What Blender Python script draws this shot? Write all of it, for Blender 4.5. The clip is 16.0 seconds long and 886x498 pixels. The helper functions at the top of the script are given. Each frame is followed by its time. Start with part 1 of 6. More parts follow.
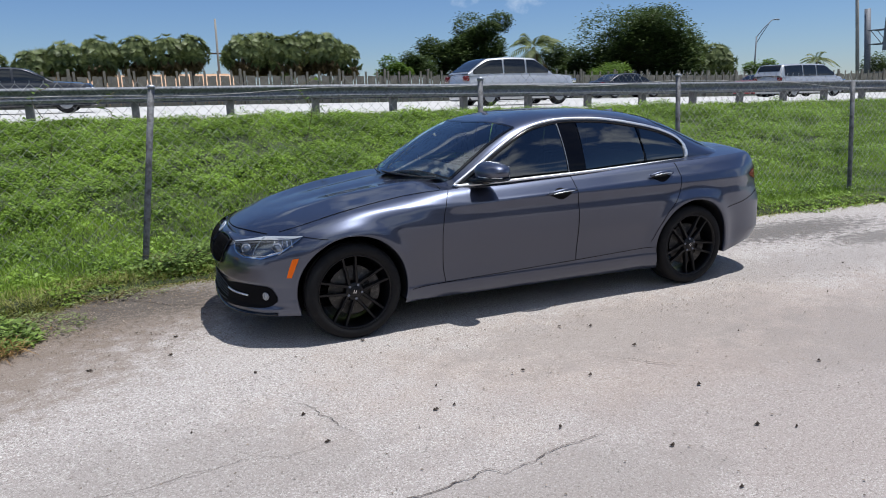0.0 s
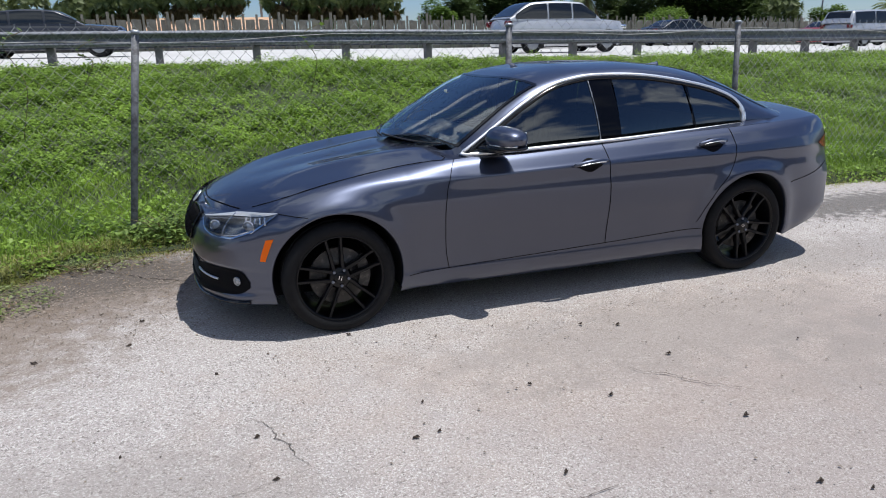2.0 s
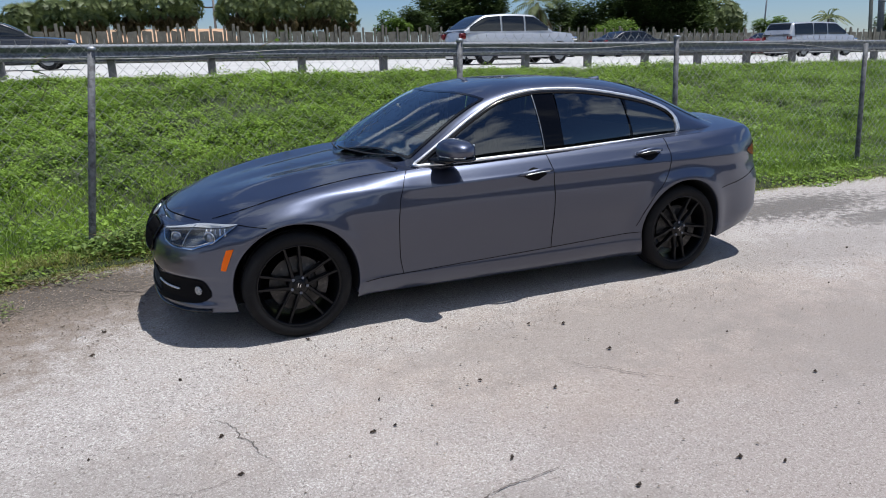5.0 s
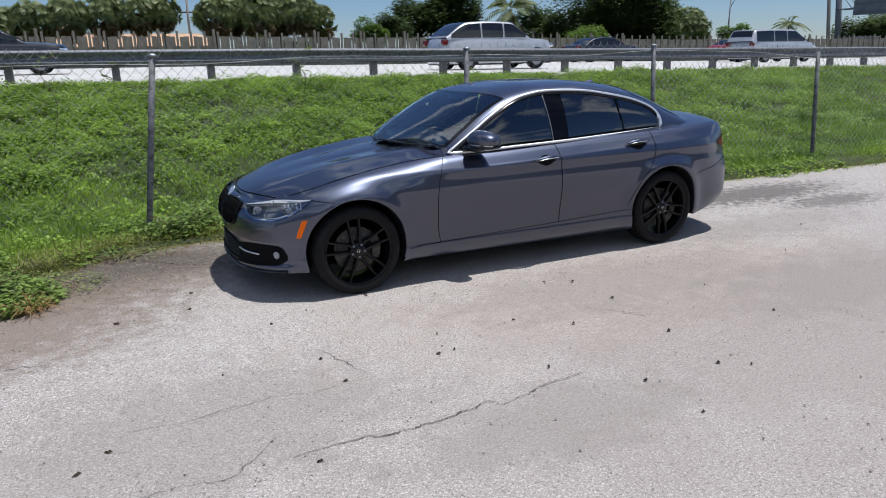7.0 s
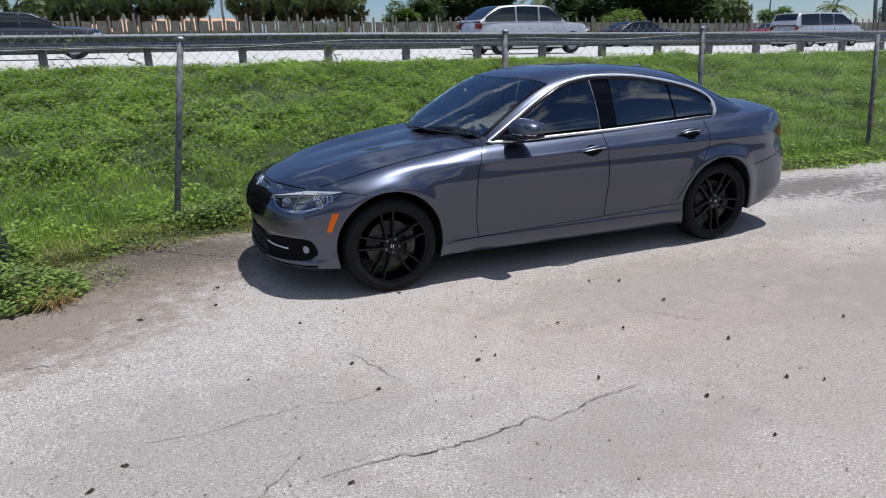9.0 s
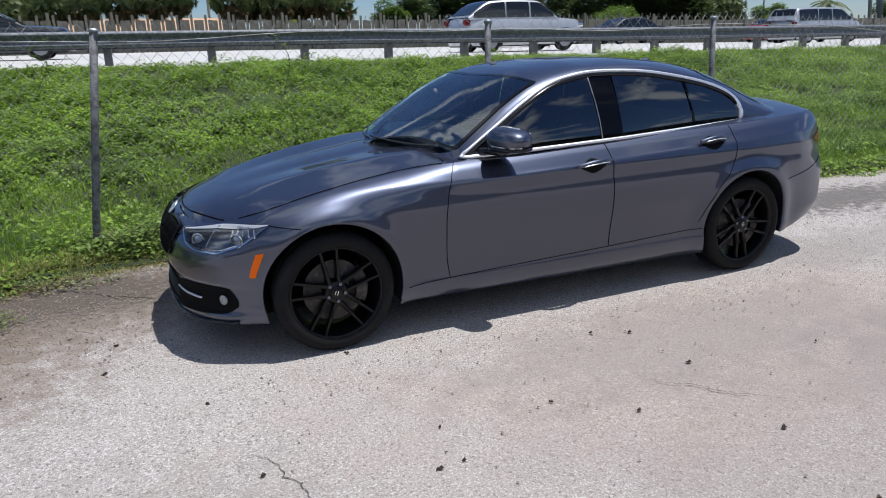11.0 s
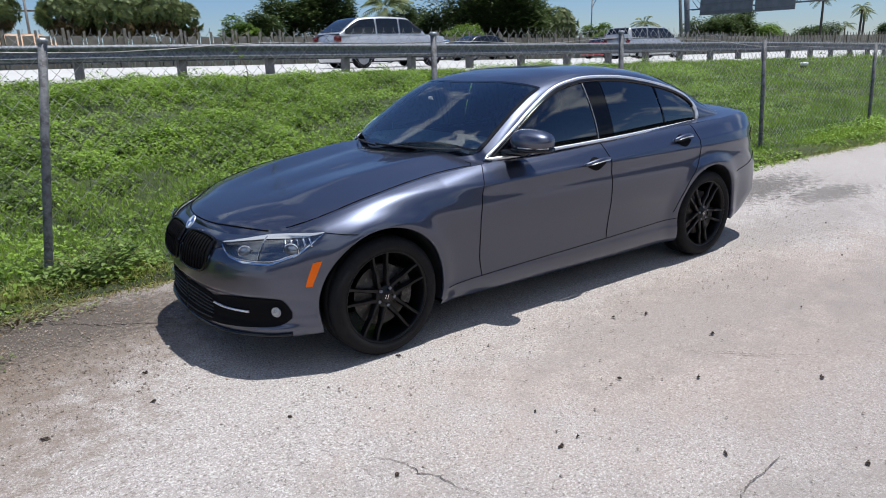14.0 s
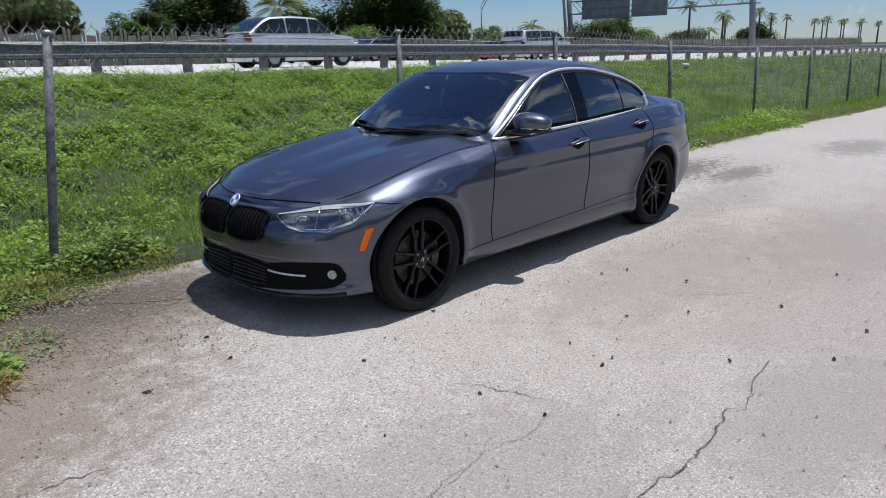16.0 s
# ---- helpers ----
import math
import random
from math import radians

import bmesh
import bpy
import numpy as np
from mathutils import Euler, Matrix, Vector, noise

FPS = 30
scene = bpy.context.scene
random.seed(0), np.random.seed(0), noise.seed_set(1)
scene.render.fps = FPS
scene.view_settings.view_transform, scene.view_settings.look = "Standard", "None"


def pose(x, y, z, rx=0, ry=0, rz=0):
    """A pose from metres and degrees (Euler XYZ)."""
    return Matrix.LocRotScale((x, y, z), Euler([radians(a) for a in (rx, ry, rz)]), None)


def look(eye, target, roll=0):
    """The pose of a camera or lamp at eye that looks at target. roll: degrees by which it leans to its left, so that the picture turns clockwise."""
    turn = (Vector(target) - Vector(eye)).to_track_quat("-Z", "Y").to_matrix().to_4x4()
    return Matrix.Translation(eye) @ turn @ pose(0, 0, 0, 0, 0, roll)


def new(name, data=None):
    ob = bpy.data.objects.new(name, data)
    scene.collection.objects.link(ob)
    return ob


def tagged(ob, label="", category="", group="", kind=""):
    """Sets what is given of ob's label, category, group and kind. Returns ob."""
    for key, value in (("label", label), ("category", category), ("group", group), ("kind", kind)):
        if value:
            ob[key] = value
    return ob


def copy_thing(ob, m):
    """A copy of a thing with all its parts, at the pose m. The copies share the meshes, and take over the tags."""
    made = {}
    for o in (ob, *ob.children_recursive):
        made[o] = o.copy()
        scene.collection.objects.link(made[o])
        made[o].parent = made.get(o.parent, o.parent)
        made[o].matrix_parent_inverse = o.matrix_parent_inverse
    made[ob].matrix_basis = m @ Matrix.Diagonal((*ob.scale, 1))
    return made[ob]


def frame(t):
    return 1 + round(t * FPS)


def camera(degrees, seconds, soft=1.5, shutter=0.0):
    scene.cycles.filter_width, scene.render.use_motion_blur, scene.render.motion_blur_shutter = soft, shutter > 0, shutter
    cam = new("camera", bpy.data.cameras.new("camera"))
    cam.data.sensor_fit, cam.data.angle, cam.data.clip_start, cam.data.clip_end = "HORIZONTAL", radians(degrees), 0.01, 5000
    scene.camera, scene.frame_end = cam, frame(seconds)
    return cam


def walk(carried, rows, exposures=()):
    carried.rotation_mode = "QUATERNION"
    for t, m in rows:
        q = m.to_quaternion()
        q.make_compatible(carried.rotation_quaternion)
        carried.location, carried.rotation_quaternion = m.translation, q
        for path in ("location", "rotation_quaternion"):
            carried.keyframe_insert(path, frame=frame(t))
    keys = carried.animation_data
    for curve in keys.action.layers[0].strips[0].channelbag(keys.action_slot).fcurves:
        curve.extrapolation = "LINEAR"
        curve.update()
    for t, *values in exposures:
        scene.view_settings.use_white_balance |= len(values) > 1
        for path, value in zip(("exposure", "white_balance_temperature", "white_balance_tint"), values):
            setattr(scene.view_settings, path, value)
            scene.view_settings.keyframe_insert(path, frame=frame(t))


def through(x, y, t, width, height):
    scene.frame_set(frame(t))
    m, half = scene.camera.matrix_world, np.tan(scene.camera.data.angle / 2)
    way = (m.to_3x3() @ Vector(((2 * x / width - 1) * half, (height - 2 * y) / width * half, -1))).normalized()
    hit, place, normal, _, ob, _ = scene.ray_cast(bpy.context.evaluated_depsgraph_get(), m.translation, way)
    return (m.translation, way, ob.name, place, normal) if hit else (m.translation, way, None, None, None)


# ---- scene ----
cam = camera(65.4, 16.0, soft=1.0)
PATH = [
    (0, (-1.19, -5.076, 1.565), (-0.415, -3.285, 1.127), -1.6),
    (0.5, (-1.037, -4.974, 1.583), (-0.27, -3.211, 1.031), -1.8),
    (1, (-0.908, -4.835, 1.577), (-0.159, -3.071, 1.003), -0.8),
    (1.5, (-0.791, -4.645, 1.577), (-0.14, -2.844, 0.999), -1.0),
    (2, (-0.685, -4.501, 1.584), (-0.042, -2.698, 1.006), -1.2),
    (2.5, (-0.503, -4.312, 1.571), (0.138, -2.508, 0.993), -1.6),
    (3, (-0.396, -4.214, 1.575), (0.268, -2.416, 1.002), -1.4),
    (3.5, (-0.394, -4.228, 1.588), (0.295, -2.437, 1.024), -1.1),
    (5.8, (-1.089, -5.044, 1.63), (-0.304, -3.285, 1.09), -1.0),
    (6, (-1.192, -5.109, 1.627), (-0.4, -3.352, 1.095), -0.8),
    (6.5, (-1.406, -5.227, 1.631), (-0.584, -3.484, 1.097), -1.2),
    (7, (-1.493, -5.387, 1.653), (-0.664, -3.649, 1.111), -1.2),
    (7.5, (-1.547, -5.532, 1.617), (-0.749, -3.781, 1.075), -0.9),
    (8, (-1.574, -5.445, 1.622), (-0.799, -3.684, 1.073), -0.8),
    (8.5, (-1.59, -5.297, 1.635), (-0.826, -3.536, 1.072), -0.7),
    (8.7, (-1.539, -5.218, 1.638), (-0.785, -3.456, 1.067), -1.0),
    (10.8, (-0.862, -4.263, 1.605), (-0.127, -2.5, 1.012), -1.7),
    (11, (-0.83, -4.177, 1.567), (-0.068, -2.421, 0.986), -1.6),
    (11.5, (-0.737, -4.103, 1.521), (-0.007, -2.324, 0.969), -1.1),
    (12, (-0.831, -3.951, 1.492), (-0.131, -2.157, 0.952), -1.5),
    (12.5, (-1.088, -3.851, 1.569), (-0.328, -2.092, 0.997), -1.3),
    (13, (-1.328, -3.949, 1.549), (-0.478, -2.223, 1.002), -1.6),
    (13.5, (-1.543, -3.91, 1.556), (-0.568, -2.251, 1.012), -1.3),
    (14, (-1.767, -3.791, 1.541), (-0.632, -2.238, 0.994), -1.7),
    (14.5, (-2.0, -3.811, 1.556), (-0.818, -2.294, 1.009), -1.5),
    (15, (-2.288, -3.905, 1.544), (-1.064, -2.416, 1.009), -1.8),
    (15.5, (-2.497, -3.869, 1.54), (-1.209, -2.438, 1.0), -1.7),
    (16, (-2.702, -3.72, 1.506), (-1.337, -2.365, 0.956), -1.4),
]
walk(cam, [(t, look(eye, target, roll)) for t, eye, target, roll in PATH], exposures=[(0.0, 0.0, 6150, 8.0), (3.5, -0.02, 6150, 8.0), (7.3, -0.09, 6150, 8.0), (11.0, -0.06, 6150, 8.0), (13.5, 0.08, 6150, 8.0), (16.0, -0.07, 6150, 8.0)])

# ---------------------------------------------------------------- sky and sun
SUN = Vector((0.22, -0.045, 0.97)).normalized()      # the way to the sun: high, a little behind the car
world = bpy.data.worlds.new("sky")
scene.world = world
world.use_nodes = True
wn, wl = world.node_tree.nodes, world.node_tree.links
sky = wn.new("ShaderNodeTexSky")
sky.sky_type, sky.sun_disc = "NISHITA", False
sky.sun_elevation = math.asin(SUN.z)
sky.sun_rotation = math.atan2(SUN.x, SUN.y)
sky.air_density, sky.dust_density, sky.ozone_density = 1.0, 0.05, 4.0
where = wn.new("ShaderNodeTexCoord")
stretch = wn.new("ShaderNodeMapping")
stretch.inputs["Scale"].default_value = (1.0, 1.0, 1.35)
stretch.inputs["Location"].default_value = (3.1, 1.7, 0.6)
puffs = wn.new("ShaderNodeTexNoise")
puffs.inputs["Scale"].default_value, puffs.inputs["Detail"].default_value = 3.0, 9.0
puffs.inputs["Roughness"].default_value = 0.56
cover = wn.new("ShaderNodeValToRGB")
cover.color_ramp.elements[0].position, cover.color_ramp.elements[1].position = 0.575, 0.665
cloudy = wn.new("ShaderNodeMixRGB")
cloudy.inputs[2].default_value = (10.5, 11.2, 12.2, 1)
wl.new(where.outputs["Generated"], stretch.inputs["Vector"])
wl.new(stretch.outputs["Vector"], puffs.inputs["Vector"])
height, more = wn.new("ShaderNodeSeparateXYZ"), wn.new("ShaderNodeMath")     # more cloud overhead than at the horizon
more.operation = "MULTIPLY_ADD"
more.inputs[1].default_value = 0.075
wl.new(where.outputs["Generated"], height.inputs["Vector"])
wl.new(height.outputs["Z"], more.inputs[0])
south = wn.new("ShaderNodeMath")      # and more in the south than in the north
south.operation = "MULTIPLY_ADD"
south.inputs[1].default_value = -0.075
wl.new(height.outputs["Y"], south.inputs[0])
wl.new(puffs.outputs["Fac"], south.inputs[2])
wl.new(south.outputs[0], more.inputs[2])
wl.new(more.outputs[0], cover.inputs["Fac"])
wl.new(cover.outputs["Color"], cloudy.inputs["Fac"])
blue = wn.new("ShaderNodeMixRGB")
blue.blend_type = "MULTIPLY"
blue.inputs["Fac"].default_value, blue.inputs[2].default_value = 1.0, (0.80, 0.90, 1.13, 1)
wl.new(sky.outputs["Color"], blue.inputs[1])
wl.new(blue.outputs["Color"], cloudy.inputs[1])
wl.new(cloudy.outputs["Color"], wn["Background"].inputs["Color"])
wn["Background"].inputs["Strength"].default_value = 0.078
sun = new("sun", bpy.data.lights.new("sun", "SUN"))
sun.data.energy, sun.data.angle, sun.data.color = 5.15, radians(0.55), (1.0, 0.95, 0.885)
sun.matrix_world = look((0, 0, 30), Vector((0, 0, 30)) - SUN)


# ---------------------------------------------------------------- small builders
def spline(keys):
    """A smooth function of one value through (value, result) pairs."""
    xs = np.array([k[0] for k in keys], float)
    ys = np.array([k[1] for k in keys], float)
    d = np.diff(ys) / np.diff(xs)
    m = np.concatenate([[d[0]], [0 if a * b <= 0 else 2 * a * b / (a + b) for a, b in zip(d, d[1:])], [d[-1]]])

    def f(x):
        x = np.clip(np.asarray(x, float), xs[0], xs[-1])
        i = np.clip(np.searchsorted(xs, x, side="right") - 1, 0, len(xs) - 2)
        h = xs[i + 1] - xs[i]
        t = (x - xs[i]) / h
        return ((2 * t**3 - 3 * t**2 + 1) * ys[i] + (t**3 - 2 * t**2 + t) * h * m[i]
                + (3 * t**2 - 2 * t**3) * ys[i + 1] + (t**3 - t**2) * h * m[i + 1])
    return f


def through_points(pts, n, closed=False):
    """n points at even steps on a rounded line through pts."""
    p = np.array(pts, float)
    p = np.vstack([p[-1], p, p[:2]]) if closed else np.vstack([2 * p[0] - p[1], p, 2 * p[-1] - p[-2]])
    dense = []
    for a, b, c, d in zip(p, p[1:], p[2:], p[3:]):
        t = np.linspace(0, 1, 24, endpoint=False)[:, None]
        dense.append(0.5 * (2 * b + (c - a) * t + (2 * a - 5 * b + 4 * c - d) * t**2 + (3 * b - a - 3 * c + d) * t**3))
    dense = np.vstack(dense + [p[-2][None]])
    run = np.concatenate([[0], np.cumsum(np.linalg.norm(np.diff(dense, axis=0), axis=1))])
    at = np.linspace(0, run[-1], n)
    return np.stack([np.interp(at, run, dense[:, k]) for k in range(dense.shape[1])], 1)


def finish(name, me, material, parent=None, label="", smooth=True, at=None):
    if material:
        me.materials.append(material)
    if smooth:
        me.shade_smooth()
    ob = new(name, me)
    if parent:
        ob.parent = parent
    if label:
        ob["label"] = label
    if at is not None:
        ob.matrix_basis = at
    return ob


def part(name, bm, material, parent=None, label="", smooth=True, at=None):
    me = bpy.data.meshes.new(name)
    bm.to_mesh(me)
    bm.free()
    return finish(name, me, material, parent, label, smooth, at)


def pymesh(name, verts, faces, material, parent=None, label="", smooth=True, at=None):
    me = bpy.data.meshes.new(name)
    me.from_pydata(np.asarray(verts, float).reshape(-1, 3).tolist(), [], [tuple(map(int, f)) for f in faces])
    me.update()
    return finish(name, me, material, parent, label, smooth, at)


def quads(verts, material, name, parent=None, label="", per=4, smooth=False):
    """Loose faces of `per` corners each from an array of shape (n, per, 3); quick for very many."""
    v = np.asarray(verts, np.float32).reshape(-1, 3)
    me = bpy.data.meshes.new(name)
    n = len(v) // per
    me.vertices.add(len(v))
    me.vertices.foreach_set("co", v.ravel())
    me.loops.add(len(v))
    me.loops.foreach_set("vertex_index", np.arange(len(v), dtype=np.int32))
    me.polygons.add(n)
    me.polygons.foreach_set("loop_start", np.arange(0, len(v), per, dtype=np.int32))
    me.update(calc_edges=True)
    return finish(name, me, material, parent, label, smooth)


def grid_faces(n, m, wrap_n=False, wrap_m=False, off=0):
    i, j = np.meshgrid(np.arange(n if wrap_n else n - 1), np.arange(m if wrap_m else m - 1), indexing="ij")
    i2, j2 = (i + 1) % n, (j + 1) % m
    return np.stack([i * m + j, i2 * m + j, i2 * m + j2, i * m + j2], -1).reshape(-1, 4) + off


def sheet(name, p, material, parent=None, label="", keep=None, flip=False, thick=0.0, smooth=True, away=None):
    """A curved sheet from a grid of points (n, m, 3)."""
    n, m = p.shape[:2]
    f = grid_faces(n, m)
    if keep is not None:
        f = f[keep[:n - 1, :m - 1].ravel()]
    if away is not None:        # turn the faces outwards
        q = p.reshape(-1, 3)
        a, b, c, d = (q[f[:, k]] for k in range(4))
        flip = (np.cross(c - a, d - b) * ((a + c) / 2 - np.array(away))).sum() < 0
    if flip:
        f = f[:, ::-1]
    ob = pymesh(name, p, f, material, parent, label, smooth)
    if thick:
        mod = ob.modifiers.new("thickness", "SOLIDIFY")
        mod.thickness, mod.offset = thick, -1
    return ob


def tube_data(pts, radius, sides=8, closed=False, flat=1.0):
    """Points and faces of a pipe along pts; radius: a number or one per point; flat squeezes it upwards."""
    p = np.asarray(pts, float)
    n = len(p)
    t = np.roll(p, -1, 0) - np.roll(p, 1, 0) if closed else np.gradient(p, axis=0)
    t /= np.linalg.norm(t, axis=1)[:, None] + 1e-12
    up = np.tile([0.0, 0, 1], (n, 1))
    up[np.abs(t[:, 2]) > 0.9] = [1, 0, 0]
    a = np.cross(t, up)
    a /= np.linalg.norm(a, axis=1)[:, None]
    b = np.cross(a, t)
    r = np.broadcast_to(np.asarray(radius, float), (n,))[:, None, None]
    k = np.linspace(0, 2 * np.pi, sides, endpoint=False)
    v = p[:, None] + r * (np.cos(k)[None, :, None] * a[:, None] + flat * np.sin(k)[None, :, None] * b[:, None])
    f = [tuple(q) for q in grid_faces(n, sides, closed, True)]
    if not closed:
        f += [tuple(range(sides)), tuple(range((n - 1) * sides, n * sides))[::-1]]
    return v.reshape(-1, 3), f


def tube(name, pts, radius, material, parent=None, label="", sides=8, closed=False, flat=1.0):
    v, f = tube_data(pts, radius, sides, closed, flat)
    return pymesh(name, v, f, material, parent, label)


def box_bm(lo, hi, bevel=0.0, seg=2, bm=None):
    bm = bm or bmesh.new()
    made = bmesh.ops.create_cube(bm, size=1.0)["verts"]
    lo, hi = Vector(lo), Vector(hi)
    for v in made:
        v.co = Vector(((lo[k] + hi[k]) / 2 + v.co[k] * (hi[k] - lo[k])) for k in range(3))
    if bevel:
        edges = list({e for v in made for e in v.link_edges})
        bmesh.ops.bevel(bm, geom=edges, offset=bevel, segments=seg, affect="EDGES", profile=0.5)
    return bm


def lathe(profile, n=32, axis="y"):
    """Points and faces of a turned body: profile of (radius, along) pairs, round the y or z axis."""
    k = np.linspace(0, 2 * np.pi, n, endpoint=False)
    pr = np.array(profile, float)
    r, h = pr[:, 0][:, None], np.broadcast_to(pr[:, 1][:, None], (len(pr), n))
    c, s = r * np.cos(k), r * np.sin(k)
    v = np.stack([c, h, s], -1) if axis == "y" else np.stack([c, s, h], -1)
    f = grid_faces(len(pr), n, False, True)
    return v.reshape(-1, 3), f if axis == "y" else f[:, ::-1]


def empty(name, at=(0, 0, 0), turn=0.0):
    ob = new(name)
    ob.matrix_basis = pose(*at, 0, 0, turn)
    return ob


# ---------------------------------------------------------------- materials
def material(name, colour, rough=0.6, metal=0.0, spots=(), bump=0.0, bump_scale=200.0, coat=0.0, ior=1.5, spec=0.5):
    """A surface with colour varied by noise. spots: rows of (scale, colour, low, high[, detail]) laid over the base where noise runs from low to high."""
    mat = bpy.data.materials.new(name)
    mat.use_nodes = True
    n, l = mat.node_tree.nodes, mat.node_tree.links
    b = n["Principled BSDF"]
    b.inputs["Base Color"].default_value = (*colour, 1)
    b.inputs["Roughness"].default_value, b.inputs["Metallic"].default_value = rough, metal
    b.inputs["Coat Weight"].default_value, b.inputs["Coat Roughness"].default_value = coat, 0.02
    b.inputs["IOR"].default_value, b.inputs["Specular IOR Level"].default_value = ior, spec
    co = n.new("ShaderNodeTexCoord")
    last = None
    for scale, tint, low, high, *more in spots:
        t = n.new("ShaderNodeTexNoise")
        t.inputs["Scale"].default_value = scale
        t.inputs["Detail"].default_value = more[0] if more else 5.0
        t.inputs["Roughness"].default_value = 0.6
        l.new(co.outputs["Object"], t.inputs["Vector"])
        r = n.new("ShaderNodeMapRange")
        r.inputs["From Min"].default_value, r.inputs["From Max"].default_value = low, high
        l.new(t.outputs["Fac"], r.inputs["Value"])
        m = n.new("ShaderNodeMixRGB")
        m.inputs[1].default_value, m.inputs[2].default_value = (*colour, 1), (*tint, 1)
        l.new(r.outputs["Result"], m.inputs["Fac"])
        if last:
            l.new(last, m.inputs[1])
        last = m.outputs["Color"]
    if last:
        l.new(last, b.inputs["Base Color"])
    if bump:
        t = n.new("ShaderNodeTexNoise")
        t.inputs["Scale"].default_value, t.inputs["Detail"].default_value = bump_scale, 4.0
        l.new(co.outputs["Object"], t.inputs["Vector"])
        u = n.new("ShaderNodeBump")
        u.inputs["Strength"].default_value, u.inputs["Distance"].default_value = bump, 0.01
        l.new(t.outputs["Fac"], u.inputs["Height"])
        l.new(u.outputs["Normal"], b.inputs["Normal"])
    return mat


def glass(name, tint, gloss=1.0, ior=1.55):
    """A thin pane: tinted see-through, with mirror gloss by Fresnel."""
    mat = bpy.data.materials.new(name)
    mat.use_nodes = True
    n, l = mat.node_tree.nodes, mat.node_tree.links
    n.remove(n["Principled BSDF"])
    clear, shine, mix, fres = (n.new("ShaderNode" + k) for k in ("BsdfTransparent", "BsdfGlossy", "MixShader", "Fresnel"))
    clear.inputs["Color"].default_value = (*tint, 1)
    shine.inputs["Roughness"].default_value = 0.0
    shine.inputs["Color"].default_value = (gloss, gloss, gloss, 1)
    fres.inputs["IOR"].default_value = ior
    l.new(fres.outputs["Fac"], mix.inputs["Fac"])
    l.new(clear.outputs["BSDF"], mix.inputs[1])
    l.new(shine.outputs["BSDF"], mix.inputs[2])
    l.new(mix.outputs["Shader"], n["Material Output"].inputs["Surface"])
    return mat


def leaf_material(name, dark, light, scale=1.5, through=0.35, dry=None, rough=0.5, each=0.55):
    """Foliage: colours by leaf and by patch, with light shining through."""
    mat = bpy.data.materials.new(name)
    mat.use_nodes = True
    n, l = mat.node_tree.nodes, mat.node_tree.links
    b = n["Principled BSDF"]
    b.inputs["Roughness"].default_value = rough
    b.inputs["Specular IOR Level"].default_value = 0.3
    geo, co, patch = n.new("ShaderNodeNewGeometry"), n.new("ShaderNodeTexCoord"), n.new("ShaderNodeTexNoise")
    patch.inputs["Scale"].default_value, patch.inputs["Detail"].default_value = scale, 6.0
    l.new(co.outputs["Object"], patch.inputs["Vector"])
    add = n.new("ShaderNodeMath")
    add.operation = "MULTIPLY_ADD"
    add.inputs[1].default_value = each
    l.new(geo.outputs["Random Per Island"], add.inputs[0])
    less = n.new("ShaderNodeMapRange")
    less.inputs["From Min"].default_value, less.inputs["From Max"].default_value = 0.3, 0.7
    less.inputs["To Max"].default_value = 1.1 - each
    l.new(patch.outputs["Fac"], less.inputs["Value"])
    l.new(less.outputs["Result"], add.inputs[2])
    ramp = n.new("ShaderNodeValToRGB")
    ramp.color_ramp.elements[0].color, ramp.color_ramp.elements[1].color = (*dark, 1), (*light, 1)
    if dry:
        e = ramp.color_ramp.elements.new(0.96)
        e.color = (*light, 1)
        ramp.color_ramp.elements[2].color = (*dry, 1)
    l.new(add.outputs[0], ramp.inputs["Fac"])
    l.new(ramp.outputs["Color"], b.inputs["Base Color"])
    lit, mix = n.new("ShaderNodeBsdfTranslucent"), n.new("ShaderNodeMixShader")
    l.new(ramp.outputs["Color"], lit.inputs["Color"])
    mix.inputs["Fac"].default_value = through
    l.new(b.outputs["BSDF"], mix.inputs[1])
    l.new(lit.outputs["BSDF"], mix.inputs[2])
    l.new(mix.outputs["Shader"], n["Material Output"].inputs["Surface"])
    return mat


M = {}
M["lot"] = material("worn_concrete", (0.330, 0.292, 0.277), 0.9, spots=[(0.35, (0.370, 0.335, 0.320), 0.4, 0.65), (1.4, (0.315, 0.275, 0.258), 0.5, 0.7),
                    (9, (0.28, 0.25, 0.235), 0.58, 0.75), (85, (0.56, 0.54, 0.515), 0.54, 0.64, 2), (60, (0.18, 0.16, 0.145), 0.57, 0.66, 2),
                    (190, (0.60, 0.575, 0.55), 0.60, 0.68, 1), (150, (0.14, 0.125, 0.115), 0.63, 0.70, 1)], bump=0.9, bump_scale=95)
M["soil"] = material("grassy_soil", (0.026, 0.036, 0.012), 0.95, spots=[(1.2, (0.06, 0.085, 0.022), 0.45, 0.7), (14, (0.02, 0.022, 0.012), 0.5, 0.7)], bump=1.0, bump_scale=40)
M["grass"] = leaf_material("grass_blades", (0.055, 0.120, 0.013), (0.33, 0.48, 0.062), 0.9, 0.44, dry=(0.33, 0.28, 0.12), each=0.42)
M["weeds"] = leaf_material("weed_leaves", (0.034, 0.075, 0.011), (0.34, 0.50, 0.078), 0.9, 0.38, each=0.50)
M["highway"] = material("pale_road", (0.50, 0.49, 0.475), 0.85, spots=[(0.5, (0.43, 0.42, 0.41), 0.45, 0.65), (60, (0.45, 0.44, 0.43), 0.55, 0.7)])
M["galv"] = material("galvanised_steel", (0.30, 0.32, 0.35), 0.5, 0.75, spots=[(30, (0.20, 0.21, 0.23), 0.45, 0.65), (5, (0.36, 0.37, 0.38), 0.5, 0.7)])
